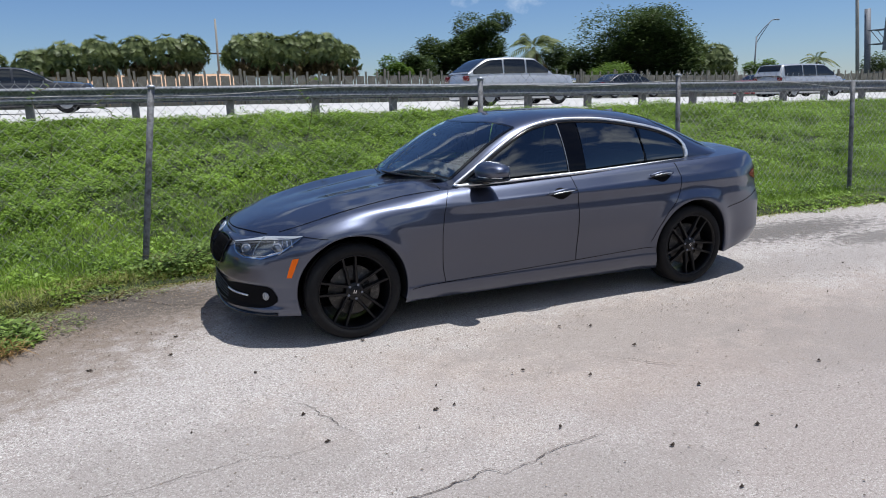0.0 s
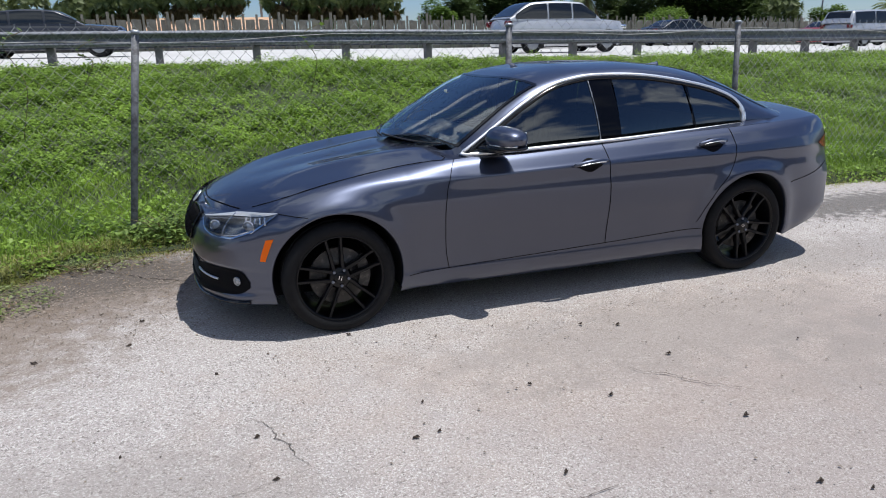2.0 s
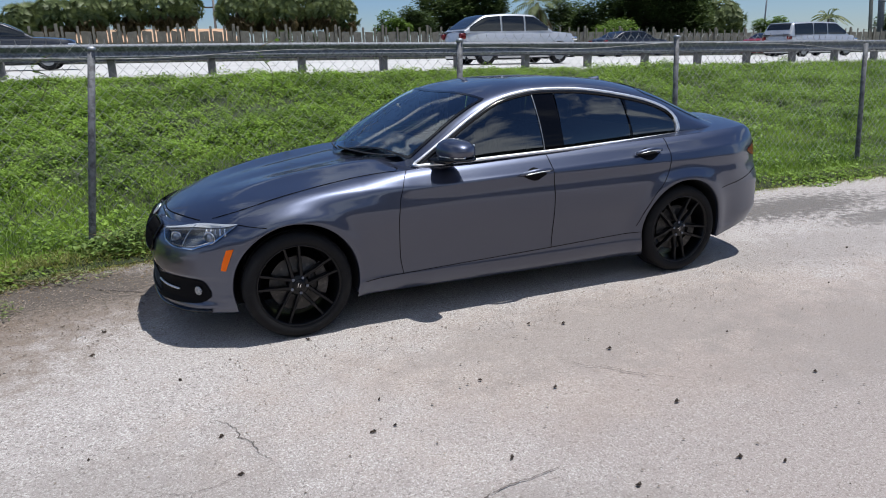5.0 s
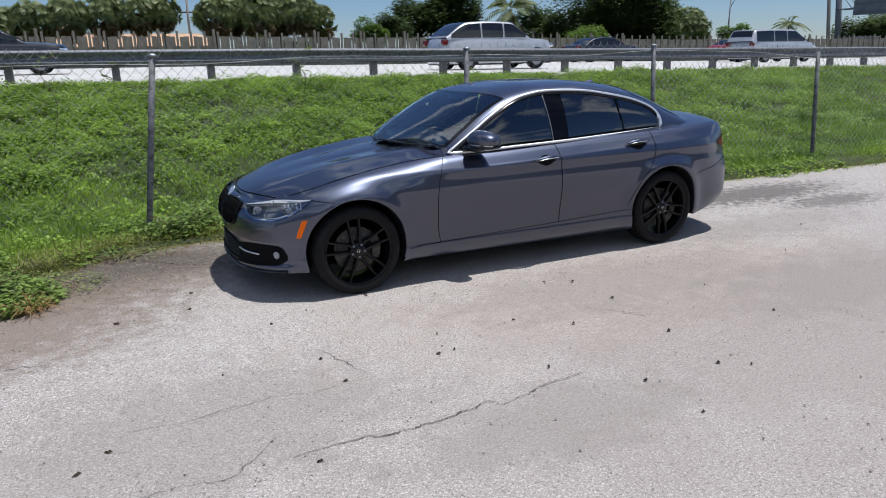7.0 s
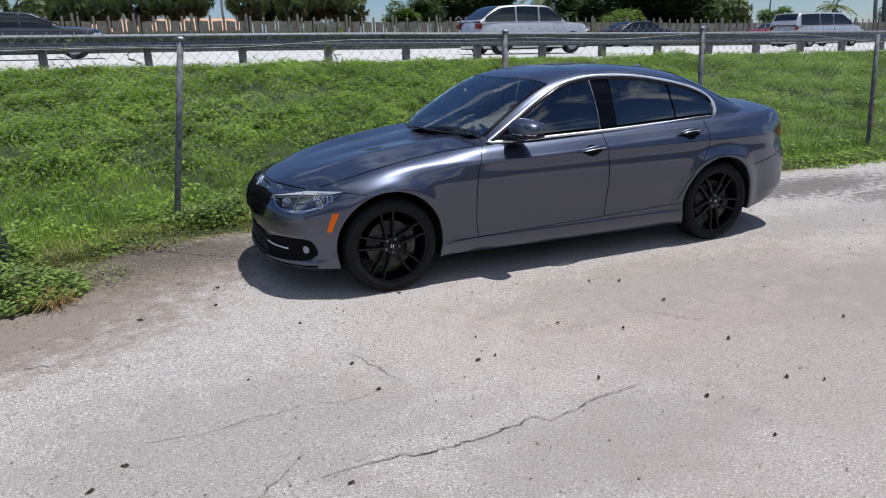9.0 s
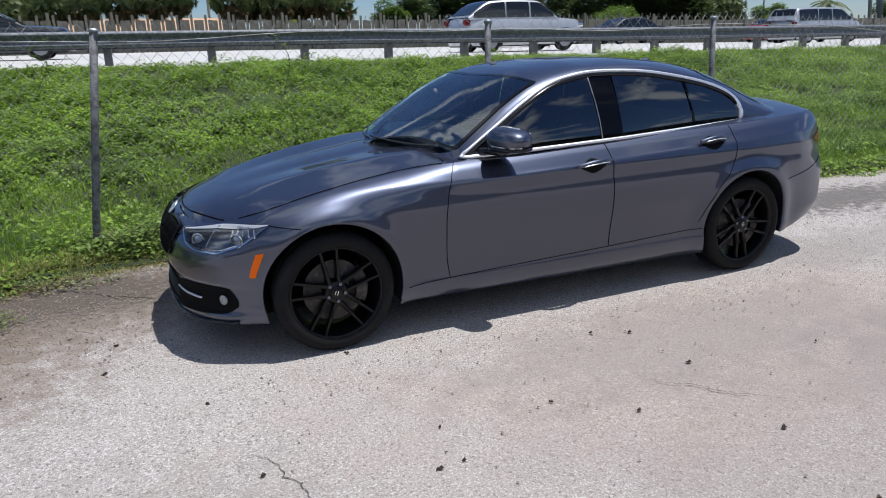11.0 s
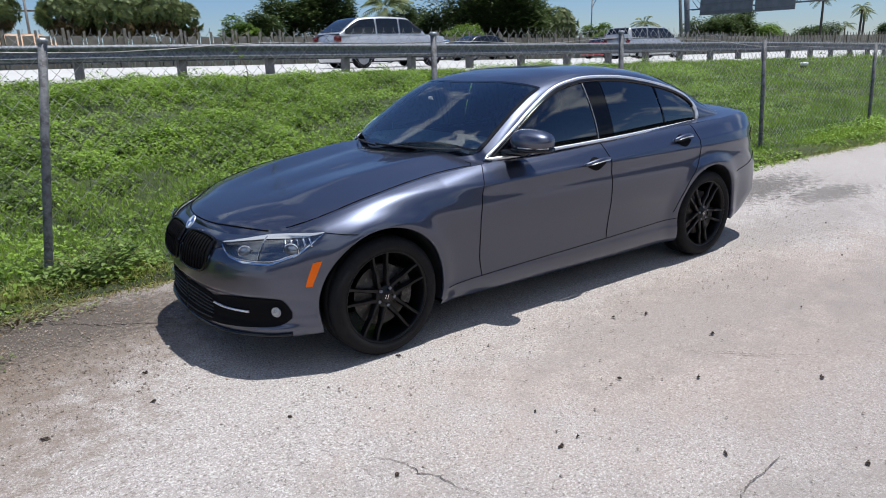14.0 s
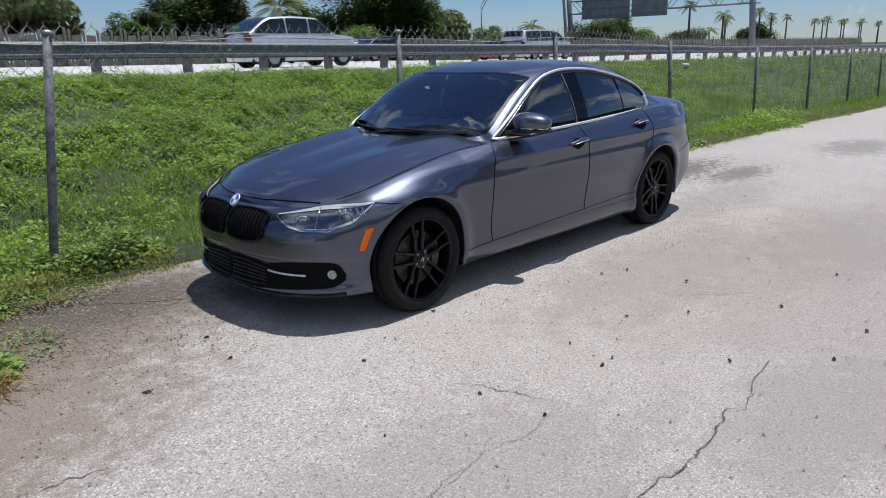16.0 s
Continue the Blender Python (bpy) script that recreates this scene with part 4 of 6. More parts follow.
# windscreen with a black printed edge
def across(x, q, margin, out):
    w = 1 - np.abs(q) * (1 - margin / np.maximum(edge_y(x), 0.05))
    p = cabin_top(x, w, out)
    p[..., 1] *= np.sign(q)
    return p


def screen(name, base_x, top_x, margin, out, mat, label, parent=car, rows=(0.0, 1.0), cols=(-1.0, 1.0), n=36, m=60):
    q = np.linspace(*cols, m)[None].repeat(n, 0)
    t = np.linspace(*rows, n)[:, None].repeat(m, 1)
    a, b = base_x(q), top_x(q)
    return sheet(name, across(a + (b - a) * t, q, margin, out), mat, parent, label, away=(1.6, 0, 0.2))


ws_base = lambda q: 0.475 + 0.30 * np.abs(q) ** 2.2
ws_head = lambda q: 1.215 + 0.115 * q**2
windscreen = screen("windscreen", ws_base, ws_head, 0.030, 0.004, M["screen"], "clear windscreen with sky reflections")
for nm, rows, cols in (("screen_edge_top", (0.965, 1.0), (-1, 1)), ("screen_edge_bottom", (0, 0.03), (-1, 1)), ("screen_edge_side", (0, 1), (-1, -0.972)), ("screen_edge_side", (0, 1), (0.972, 1))):
    screen(nm, ws_base, ws_head, 0.028, 0.006, M["black"], "black screen border", windscreen, rows, cols, 30, 40)
bs_base = lambda q: 3.31 - 0.09 * q**2
bs_head = lambda q: 2.62 + 0.05 * q**2
screen("rear_screen", bs_head, bs_base, 0.055, 0.004, M["tint"], "tinted rear screen")

# side windows, black pillars and bright trim
def side_pane(name, x0, x1, s, mat, parent, label="", out=0.004, grow=0.0, n=60, m=24, slant=(0.0, 0.0)):
    g = np.zeros((n, m, 3))
    for i, u in enumerate(np.linspace(0, 1, n)):
        for j, w in enumerate(np.linspace(0, 1, m)):
            x = (x0 + slant[0] * w) + ((x1 + slant[1] * w) - (x0 + slant[0] * w)) * u
            zz = dlo_bot(x) - grow + (max(dlo_top(x), dlo_bot(x) + 0.003) + grow - dlo_bot(x) + grow) * w
            g[i, j] = x, s * cabin_side(x, zz, out), zz
    return sheet(name, g, mat, parent, label, away=(1.6, 0, 0.6))


for s, fdoor, rdoor in ((-1, near_door, near_rear), (1, None, None)):
    a, b = (fdoor or car), (rdoor or car)
    side_pane("front_window", 0.80, 1.690, s, M["tint"], a, "dark tinted window glass", slant=(0, -0.03))
    side_pane("door_pillar", 1.686, 1.845, s, M["pillar"], a, "black pillar", out=0.007, n=16, slant=(-0.03, -0.02))
    side_pane("rear_window", 1.84, 2.425, s, M["tint"], b, "dark tinted window glass", slant=(0, -0.045))
    side_pane("quarter_divider", 2.42, 2.447, s, M["pillar"], b, out=0.007, n=6, slant=(0, -0.045))
    side_pane("quarter_window", 2.44, 2.862, s, M["tint"], b, "dark tinted window glass", slant=(-0.045, 0))
    edge_x = [(1.690 - 0.03 * w, w) for w in np.linspace(0, 1, 8)]
    tube("glass_edge", [(q, s * cabin_side(q, dlo_bot(q) + (dlo_top(q) - dlo_bot(q)) * w, 0.008), dlo_bot(q) + (dlo_top(q) - dlo_bot(q)) * w) for q, w in edge_x], 0.004, M["galv"], a, "bright window edge strip", sides=6)
    xs = np.linspace(0.775, 2.872, 120)
    low_line = np.stack([xs, s * cabin_side(xs, dlo_bot(xs) - 0.006, 0.008), dlo_bot(xs) - 0.006], 1)
    up = top_line
    up_line = np.stack([up[:, 0], s * cabin_side(up[:, 0], up[:, 1] + 0.004, 0.006), up[:, 1] + 0.006], 1)
    loop = np.vstack([low_line, up_line[::-1]])
    tube("window_trim", loop, np.interp(loop[:, 0] + 2.0 * (loop[:, 2] > dlo_bot(loop[:, 0]) + 0.01) * (loop[:, 0] > 2.6), [0, 4.6, 4.85, 6], [0.0115, 0.0125, 0.017, 0.017]), M["chrome"], car, "satin chrome window surround", sides=8, closed=True)
    inner = np.stack([up[:, 0] + 0.005, s * cabin_side(up[:, 0], up[:, 1] - 0.012, 0.007), up[:, 1] - 0.013], 1)
    tube("window_seal", inner[:-6], 0.012, M["black"], car, "black window seal", sides=6)

# interior seen through the screen
part("dashboard", box_bm((0.78, -0.60, 0.70), (1.18, 0.60, 1.010), 0.06, 4), M["dash"], car, "dark dashboard")
part("cabin_floor", box_bm((0.6, -0.72, 0.30), (3.2, 0.72, 0.36), 0.02), M["matte"], car, "dark cabin floor")
for y in (-0.36, 0.36):
    bm = box_bm((1.45, y - 0.25, 0.36), (2.0, y + 0.25, 0.60), 0.07, 4)
    part("seat_cushion", bm, M["seat"], car, "dark leather seat")
    bm = box_bm((1.92, y - 0.24, 0.52), (2.08, y + 0.24, 1.08), 0.06, 4)
    back = part("seat_back", bm, M["seat"], car, "dark leather seat back")
    part("headrest", box_bm((1.98, y - 0.12, 1.10), (2.09, y + 0.12, 1.26), 0.045, 4), M["seat"], back, "dark headrest")
part("rear_bench", box_bm((2.55, -0.66, 0.40), (2.95, 0.66, 1.02), 0.08, 4), M["seat"], car, "dark rear bench")
a = np.linspace(0, 2 * np.pi, 40, endpoint=False)
wheel_c = np.array([1.27, -0.36, 0.93])
ring = wheel_c + np.stack([0.17 * np.sin(a) * 0.40, 0.18 * np.cos(a), 0.18 * np.sin(a) * 0.92], 1)
steer = tube("steering_wheel", ring, 0.014, M["matte"], car, "black steering wheel", closed=True)
part("wheel_boss", box_bm((1.24, -0.43, 0.88), (1.28, -0.29, 0.97), 0.015), M["matte"], steer)
part("rear_view_mirror", box_bm((1.16, -0.11, 1.235), (1.19, 0.11, 1.295), 0.02, 3), M["matte"], car, "black interior mirror")
part("inspection_sticker", box_bm((0.985, 0.05, 1.238), (0.990, 0.09, 1.262)), M["badge_white"], windscreen, "small white sticker", smooth=False)

M["lamp_house"] = material("lamp_housing", (0.24, 0.245, 0.25), 0.16, 0.9)
M["brow"] = material("lamp_brow_white", (0.66, 0.67, 0.69), 0.3, 0.5)
# ---------------------------------------------------------------- fittings on the body
run = np.concatenate([[0], np.cumsum(np.linalg.norm(np.diff(plan, axis=0), axis=1))])


def s_y(y):
    """Way along the front outline from the nose to where it is y wide."""
    i = int(np.argmax(plan[:, 1] >= y))
    return run[i - 1] + (run[i] - run[i - 1]) * (y - plan[i - 1, 1]) / (plan[i, 1] - plan[i - 1, 1])


def s_x(x):
    return float(np.interp(x, plan[:, 0], run))


shell_n = normals_of(shell)
if shell_n[NU // 2, NV // 2, 1] < 0:
    shell_n = -shell_n


def on_shell(s, zz, out=0.0):
    """The point of the body side at a way s along the outline and a height, for y > 0, lifted by out."""
    k = np.interp(s, run, np.arange(NU))
    i = min(int(k), NU - 2)
    f = k - i
    row, nrm = shell[i] * (1 - f) + shell[i + 1] * f, shell_n[i] * (1 - f) + shell_n[i + 1] * f
    zr = z[i] * (1 - f) + z[i + 1] * f
    j = np.clip(np.interp(zz, zr, np.arange(NV)), 0, NV - 1.001)
    a, g = int(j), j - int(j)
    p, q = row[a] * (1 - g) + row[a + 1] * g, nrm[a] * (1 - g) + nrm[a + 1] * g
    # stay on the plain side above the wheel openings
    return p + q / (np.linalg.norm(q) + 1e-9) * out


def shell_line(name, sz, radius, mat, parent, label="", s=-1, out=0.0015, n=60, sides=6, flat=1.0):
    sz = through_points(sz, n) if len(sz) > 2 else np.linspace(sz[0], sz[1], n)
    pts = np.array([on_shell(a, b, out) for a, b in sz]) * [1, s, 1]
    return tube(name, pts, radius, mat, parent, label, sides, flat=flat)


def shell_patch(name, lower, upper, mat, parent, label="", s=-1, out=0.004, n=40, m=14, straight=False):
    """A patch of the body side between two lines of (way, height)."""
    if straight:
        u = np.linspace(0, 1, n)
        lo, hi = (np.stack([np.interp(u, np.linspace(0, 1, len(q)), [a[k] for a in q]) for k in (0, 1)], 1) for q in (lower, upper))
    else:
        lo, hi = through_points(lower, n), through_points(upper, n)
    g = np.array([[on_shell(*(a * (1 - t) + b * t), out) for t in np.linspace(0, 1, m)] for a, b in zip(lo, hi)]) * [1, s, 1]
    return sheet(name, g, mat, parent, label, away=(1.6, 0, 0.4))


def hood_at(x, y, out=0.003):
    i = int(np.argmin(abs(rim_xy[:i_cowl, 0] - x)))
    w = 1 - min(abs(y) / max(rim_xy[i, 1], 1e-3), 1)
    j = w * 47
    a = min(int(j), 46)
    p = bonnet[i, a] * (1 - j + a) + bonnet[i, a + 1] * (j - a)
    return np.array([x, y, p[2] + out])


for s in (-1, 1):
    # shut lines
    zz = np.linspace(0.298, 0.925, 50)
    shell_line("shut_line", [(s_x(float(door_a(q))), q) for q in zz], 0.0021, M["gap"], car, s=s)
    shell_line("shut_line", [(s_x(float(door_b(q))), q) for q in np.linspace(0.33, 0.957, 50)], 0.0021, M["gap"], car, s=s)
    shell_line("shut_line", [(s_x(float(door_c(q))), q) for q in np.linspace(0.40, 0.985, 50)], 0.0020, M["gap"], car, s=s)
    shell_line("shut_line", [(s_x(q), float(sill_z(q))) for q in np.linspace(0.40, 2.43, 60)], 0.0019, M["gap"], car, s=s)
    shell_line("shut_line", [(s_x(-0.315), 0.712), (s_x(-0.24), 0.700), (s_x(-0.16), 0.690)], 0.0022, M["gap"], car, s=s)
    shell_line("shut_line", [(s_x(3.17), 0.60), (s_x(3.35), 0.63), (s_x(3.5), 0.665), (s_x(3.62), 0.70)], 0.0022, M["gap"], car, s=s)
    y_line = np.linspace(-0.42, 0.60, 60)
    edge_pts = [hood_at(q, s * (np.interp(q, rim_xy[:i_cowl, 0], rim_xy[:i_cowl, 1]) - 0.020), 0.001) for q in y_line]
    edge_pts += [hood_at(q, s * k, 0.001) for q, k in ((0.655, 0.765), (0.68, 0.735), (0.675, 0.69))]
    tube("bonnet_gap", edge_pts, 0.0024, M["gap"], bonnet_ob, sides=6)
    # headlamp: angular, with a bright brow, a silver lower edge and two ringed projectors
    top = [(s_y(0.430), 0.652), (s_y(0.56), 0.672), (s_y(0.67), 0.690), (s_x(-0.48), 0.701), (s_x(-0.40), 0.707), (s_x(-0.314), 0.7125)]
    low_ = [(s_y(0.430), 0.640), (s_y(0.515), 0.594), (s_y(0.60), 0.574), (s_x(-0.560), 0.572), (s_x(-0.44), 0.618), (s_x(-0.312), 0.7090)]
    lamp = shell_patch("headlamp", low_, top, M["lamp_house"], car, "clear headlamp with twin projectors", s, 0.003, straight=True)
    brow_low = [(a_, b_ - d_) for (a_, b_), d_ in zip(top, (0.004, 0.009, 0.015, 0.019, 0.017, 0.003))]
    shell_patch("lamp_brow", brow_low, top, M["brow"], lamp, "bright silver brow", s, 0.007, straight=True)
    sill_top = [(a_, b_ + d_) for (a_, b_), d_ in zip(low_, (0.003, 0.008, 0.009, 0.009, 0.010, 0.002))]
    shell_patch("lamp_sill", low_, sill_top, M["lamp_silver"], lamp, "silver lower edge", s, 0.007, straight=True)
    for at, hh, rr in ((s_y(0.600), 0.622, 0.037), (s_x(-0.475), 0.636, 0.039)):
        c = on_shell(at, hh, 0.006) * [1, s, 1]
        n_ = np.array([-0.72, s * 0.68, 0.10])
        n_ /= np.linalg.norm(n_)
        e1 = np.cross(n_, [0, 0, 1.0])
        e1 /= np.linalg.norm(e1)
        e2 = np.cross(e1, n_)
        k = np.linspace(0, 2 * np.pi, 28, endpoint=False)
        ring = c + rr * (np.cos(k)[:, None] * e1 + 0.85 * np.sin(k)[:, None] * e2)
        tube("light_ring", ring, 0.0036, M["lamp_silver"], lamp, "bright ring", 6, True)
        rings = np.array([c + n_ * (0.010 * (1 - q * q)) + rr * 0.80 * q * (np.cos(k)[:, None] * e1 + 0.85 * np.sin(k)[:, None] * e2) for q in (1, 0.8, 0.5, 0.05)])
        pymesh("projector", rings, grid_faces(4, 28, False, True), M["lamp_lens"], lamp, "glass projector lens")
    for q in range(5):
        xq = -0.50 + 0.030 * q
        shell_line("lamp_facet", [(s_x(xq), 0.660 - 0.002 * q), (s_x(xq - 0.006), 0.678 + 0.003 * q)], 0.0055, M["lamp_silver"], lamp, "silver facet", s, 0.006, 6)
    shell_line("light_bar", [(s_y(0.50), 0.606), (s_y(0.60), 0.590), (s_x(-0.56), 0.590), (s_x(-0.47), 0.618)], 0.0038, M["lamp_silver"], lamp, "bright light bar", s, 0.007, 30)
    shell_line("lamp_rib", [(s_y(0.665), 0.588), (s_y(0.675), 0.684)], 0.003, M["lamp_silver"], lamp, "silver rib", s, 0.008, 8)
    shell_line("lamp_rib", [(s_x(-0.405), 0.655), (s_x(-0.415), 0.694)], 0.003, M["lamp_silver"], lamp, "silver rib", s, 0.008, 8)
    shell_patch("lens", low_, top, M["lens"], lamp, "clear lens", s, 0.018, straight=True)
    # side marker
    shell_patch("side_marker", [(s_x(-0.428), 0.455), (s_x(-0.415), 0.50), (s_x(-0.385), 0.575)], [(s_x(-0.400), 0.455), (s_x(-0.382), 0.50), (s_x(-0.345), 0.582)], M["orange"], car, "amber side marker", s, 0.004)
    # lower duct with bright blade and fog lamp
    duct_top = [(s_y(0.30), 0.356), (s_y(0.40), 0.376), (s_y(0.52), 0.392), (s_y(0.66), 0.397), (s_x(-0.535), 0.386), (s_x(-0.495), 0.325)]
    duct_low = [(s_y(0.30), 0.222), (s_y(0.40), 0.226), (s_y(0.52), 0.236), (s_y(0.66), 0.246), (s_x(-0.545), 0.258), (s_x(-0.497), 0.292)]
    duct = shell_patch("air_duct", duct_low, duct_top, M["gap"], front_bumper, "black side air intake", s, 0.004)
    shell_line("blade", [(s_y(0.36), 0.332), (s_y(0.46), 0.324), (s_y(0.60), 0.322)], 0.0065, M["chrome"], duct, "bright chrome blade", s, 0.010)
    c = on_shell(s_y(0.722), 0.330, 0.005) * [1, s, 1]
    v_, f_ = lathe([(0.025, 0.0), (0.027, 0.008), (0.023, 0.010), (0.018, 0.004), (0.010, 0.009), (0.001, 0.011)], 20)
    fog = pymesh("fog_lamp", v_, f_, M["lamp_lens"], duct, "round bright fog lamp")
    fog.matrix_basis = Matrix.Translation(c) @ pose(0, 0, 0, 0, 0, -55 if s < 0 else 235) @ pose(0, 0, 0, 0, 0, 180)
    # kidney grille
    k_out = [(s_y(0.026), 0.575), (s_y(0.030), 0.630), (s_y(0.055), 0.650), (s_y(0.18), 0.657), (s_y(0.32), 0.652), (s_y(0.362), 0.636), (s_y(0.358), 0.565), (s_y(0.315), 0.505), (s_y(0.20), 0.488), (s_y(0.07), 0.492), (s_y(0.034), 0.515)]
    k_low = [(s_y(0.028), 0.515), (s_y(0.07), 0.490), (s_y(0.20), 0.486), (s_y(0.31), 0.503), (s_y(0.361), 0.600)]
    k_top = [(s_y(0.028), 0.628), (s_y(0.06), 0.650), (s_y(0.18), 0.657), (s_y(0.32), 0.652), (s_y(0.362), 0.636)]
    shell_patch("grille_bridge", [(s_y(0.35), 0.612), (s_y(0.40), 0.622), (s_y(0.455), 0.634)], [(s_y(0.35), 0.652), (s_y(0.40), 0.652), (s_y(0.455), 0.652)], M["black"], front_bumper, "black strip between grille and lamp", s, 0.004, 16, 6)
    kid = shell_patch("kidney_grille", k_low, k_top, M["gap"], front_bumper, "black kidney grille", s, 0.005, 30, 12)
    tube("grille_frame", np.array([on_shell(a, b, 0.010) for a, b in through_points(k_out, 60, True)]) * [1, s, 1], 0.007, M["pillar"], kid, "black frame", 8, True)
    for i in range(9):
        y = 0.057 + 0.033 * i
        b0, b1 = 0.497 + 0.016 * max(0, i - 6), 0.648 - 0.003 * max(0, i - 6)
        shell_line("grille_bar", [(s_y(y), b0), (s_y(y), b1)], 0.0045, M["gap"], kid, "", s, 0.010, 10, 6)
    # door mirror
    mirror = empty("door_mirror")
    mirror.parent = car
    mirror["label"] = "grey door mirror with black underside"
    th = np.linspace(0, np.pi, 18)
    ph = np.linspace(0, 2 * np.pi, 28, endpoint=False)
    def blob(cz, sx, sy, sz, p=2.6):
        cc, ss = np.cos(th)[:, None], np.sin(th)[:, None]
        pw = lambda q, e: np.sign(q) * np.abs(q) ** (2 / e)
        g = np.stack([sx * pw(ss, p) * pw(np.cos(ph)[None], p), sy * pw(cc, p) + 0 * ph, sz * pw(ss, p) * pw(np.sin(ph)[None], p)], -1)
        return g
    g = blob(0, 0.088, 0.128, 0.068)
    g[..., 2] *= 1 - 0.25 * (g[..., 1:2][..., 0] / 0.128) * 0.8      # lower towards the tip
    g[..., 0] -= 0.02 * (1 - (g[..., 2] / 0.07) ** 2)
    shell_m = pymesh("mirror_cap", g, grid_faces(18, 28, False, True), M["paint"], mirror, "grey mirror cap")
    under = pymesh("mirror_base", g * [1.02, 1.01, 0.30] + [0.004, 0, -0.045], grid_faces(18, 28, False, True), M["black"], mirror, "black mirror underside")
    tube("indicator_strip", [(-0.094, -0.06, -0.026), (-0.096, 0.0, -0.028), (-0.085, 0.07, -0.03), (-0.055, 0.112, -0.03)], 0.007, M["chrome"], mirror, "bright indicator strip", 6)
    foot = box_bm((-0.075, -0.19, -0.082), (0.05, -0.02, -0.046), 0.015, 3)
    part("mirror_foot", foot, M["black"], mirror, "black mirror foot")
    part("mirror_glass", box_bm((0.052, -0.085, -0.038), (0.060, 0.085, 0.038), 0.002), M["chrome"], mirror, "mirror glass")
    mirror.matrix_basis = pose(1.010 if s < 0 else 1.09, s * 0.905 if s < 0 else 0.855, 1.038 if s < 0 else 1.0, 0, 0, 180 if s < 0 else 0) @ (Matrix.Diagonal((-1, 1, 1, 1)) if s < 0 else Matrix.Identity(4)) @ pose(0, 0, 0, 0, 0, -24)
    # door handles, each with a black patch painted in as the cup's shade
    for x0, x1, zc, par in ((1.440, 1.680, 0.842, near_door if s < 0 else car), (2.365, 2.590, 0.898, near_rear if s < 0 else car)):
        xm = (x0 + x1) / 2
        shell_patch("handle_cup_shade", [(s_x(xm - 0.095), zc - 0.004), (s_x(xm), zc - 0.040), (s_x(xm + 0.085), zc - 0.004)], [(s_x(xm - 0.095), zc), (s_x(xm), zc + 0.040), (s_x(xm + 0.085), zc)], M["gap"], par, "black patch for the shade in the handle recess", s, 0.0035, 24, 8)
        pts = [on_shell(s_x(x0 + (x1 - x0) * t), zc + 0.008 + 0.012 * (t - 0.5), 0.010 + 0.030 * math.sin(math.pi * min(max(t, 0.02), 0.98)) ** 0.6) * [1, s, 1] for t in np.linspace(0, 1, 16)]
        h = tube("handle", pts, [0.010 + 0.006 * math.sin(math.pi * t) for t in np.linspace(0, 1, 16)], M["paint"], par, "grey pull handle", 10, flat=1.0)
        tube("handle_strip", np.array(pts)[2:-2] + [0, s * 0.014, -0.006], 0.003, M["chrome"], h, "chrome strip", 6)
    # tail lamp
    shell_patch("tail_lamp", [(s_x(3.50), 0.835), (s_x(3.59), 0.80), (s_x(3.70), 0.785), (s_x(3.79), 0.78)],
                [(s_x(3.495), 0.845), (s_x(3.58), 0.872), (s_x(3.69), 0.895), (s_x(3.785), 0.90)], M["red_lens"], car, "dark red tail lamp", s, 0.004)

# nose gap of the bonnet, badge, intake, front lip
gap = [hood_at(-0.648 + 0.16 * (abs(q) / 0.56) ** 2.2, q, 0.002) for q in np.linspace(-0.56, 0.56, 60)]
tube("bonnet_gap", gap, 0.0035, M["gap"], bonnet_ob, sides=6)
lo_n = [(s_y(0.01), 0.212), (s_y(0.14), 0.212), (s_y(0.28), 0.214), (s_y(0.36), 0.228)]
up_n = [(s_y(0.01), 0.382), (s_y(0.14), 0.380), (s_y(0.28), 0.374), (s_y(0.36), 0.360)]
for s in (-1, 1):
    mouth = shell_patch("lower_intake", lo_n, up_n, M["gap"], front_bumper, "black lower intake", s, 0.005)
    for i in range(6):
        shell_line("intake_slat", [(s_y(0.01), 0.238 + 0.024 * i), (s_y(0.17), 0.238 + 0.024 * i), (s_y(0.34), 0.242 + 0.020 * i)], 0.004, M["matte"], mouth, "", s, 0.007, 20)
    shell_line("splitter", [(s_y(0.01), 0.192), (s_y(0.3), 0.195), (s_y(0.6), 0.204), (s_x(-0.50), 0.210)], 0.017, M["black"], front_bumper, "black lower lip", s, 0.002, 40, 8, 0.6)
c = hood_at(-0.672, 0.0, 0.012)
badge = empty("badge")
badge.parent = car
badge["label"] = "round blue and white badge with a chrome rim"
v_, f_ = lathe([(0.041, 0.0), (0.042, 0.004), (0.038, 0.006), (0.033, 0.004), (0.001, 0.004)], 28, "z")
pymesh("badge_rim", v_, f_, M["chrome"], badge)
for q in range(4):
    k = np.radians(np.linspace(90 * q, 90 * q + 90, 9))
    ring = [(0, 0, 0.0062)] + [(0.029 * math.cos(a), 0.029 * math.sin(a), 0.0062) for a in k]
    pymesh("badge_quarter", ring, [(0, i, i + 1) for i in range(1, 9)], M["badge_blue"] if q % 2 else M["badge_white"], badge, smooth=False)
badge.matrix_basis = pose(-0.700, 0.0, 0.688, 0, -50, 0)

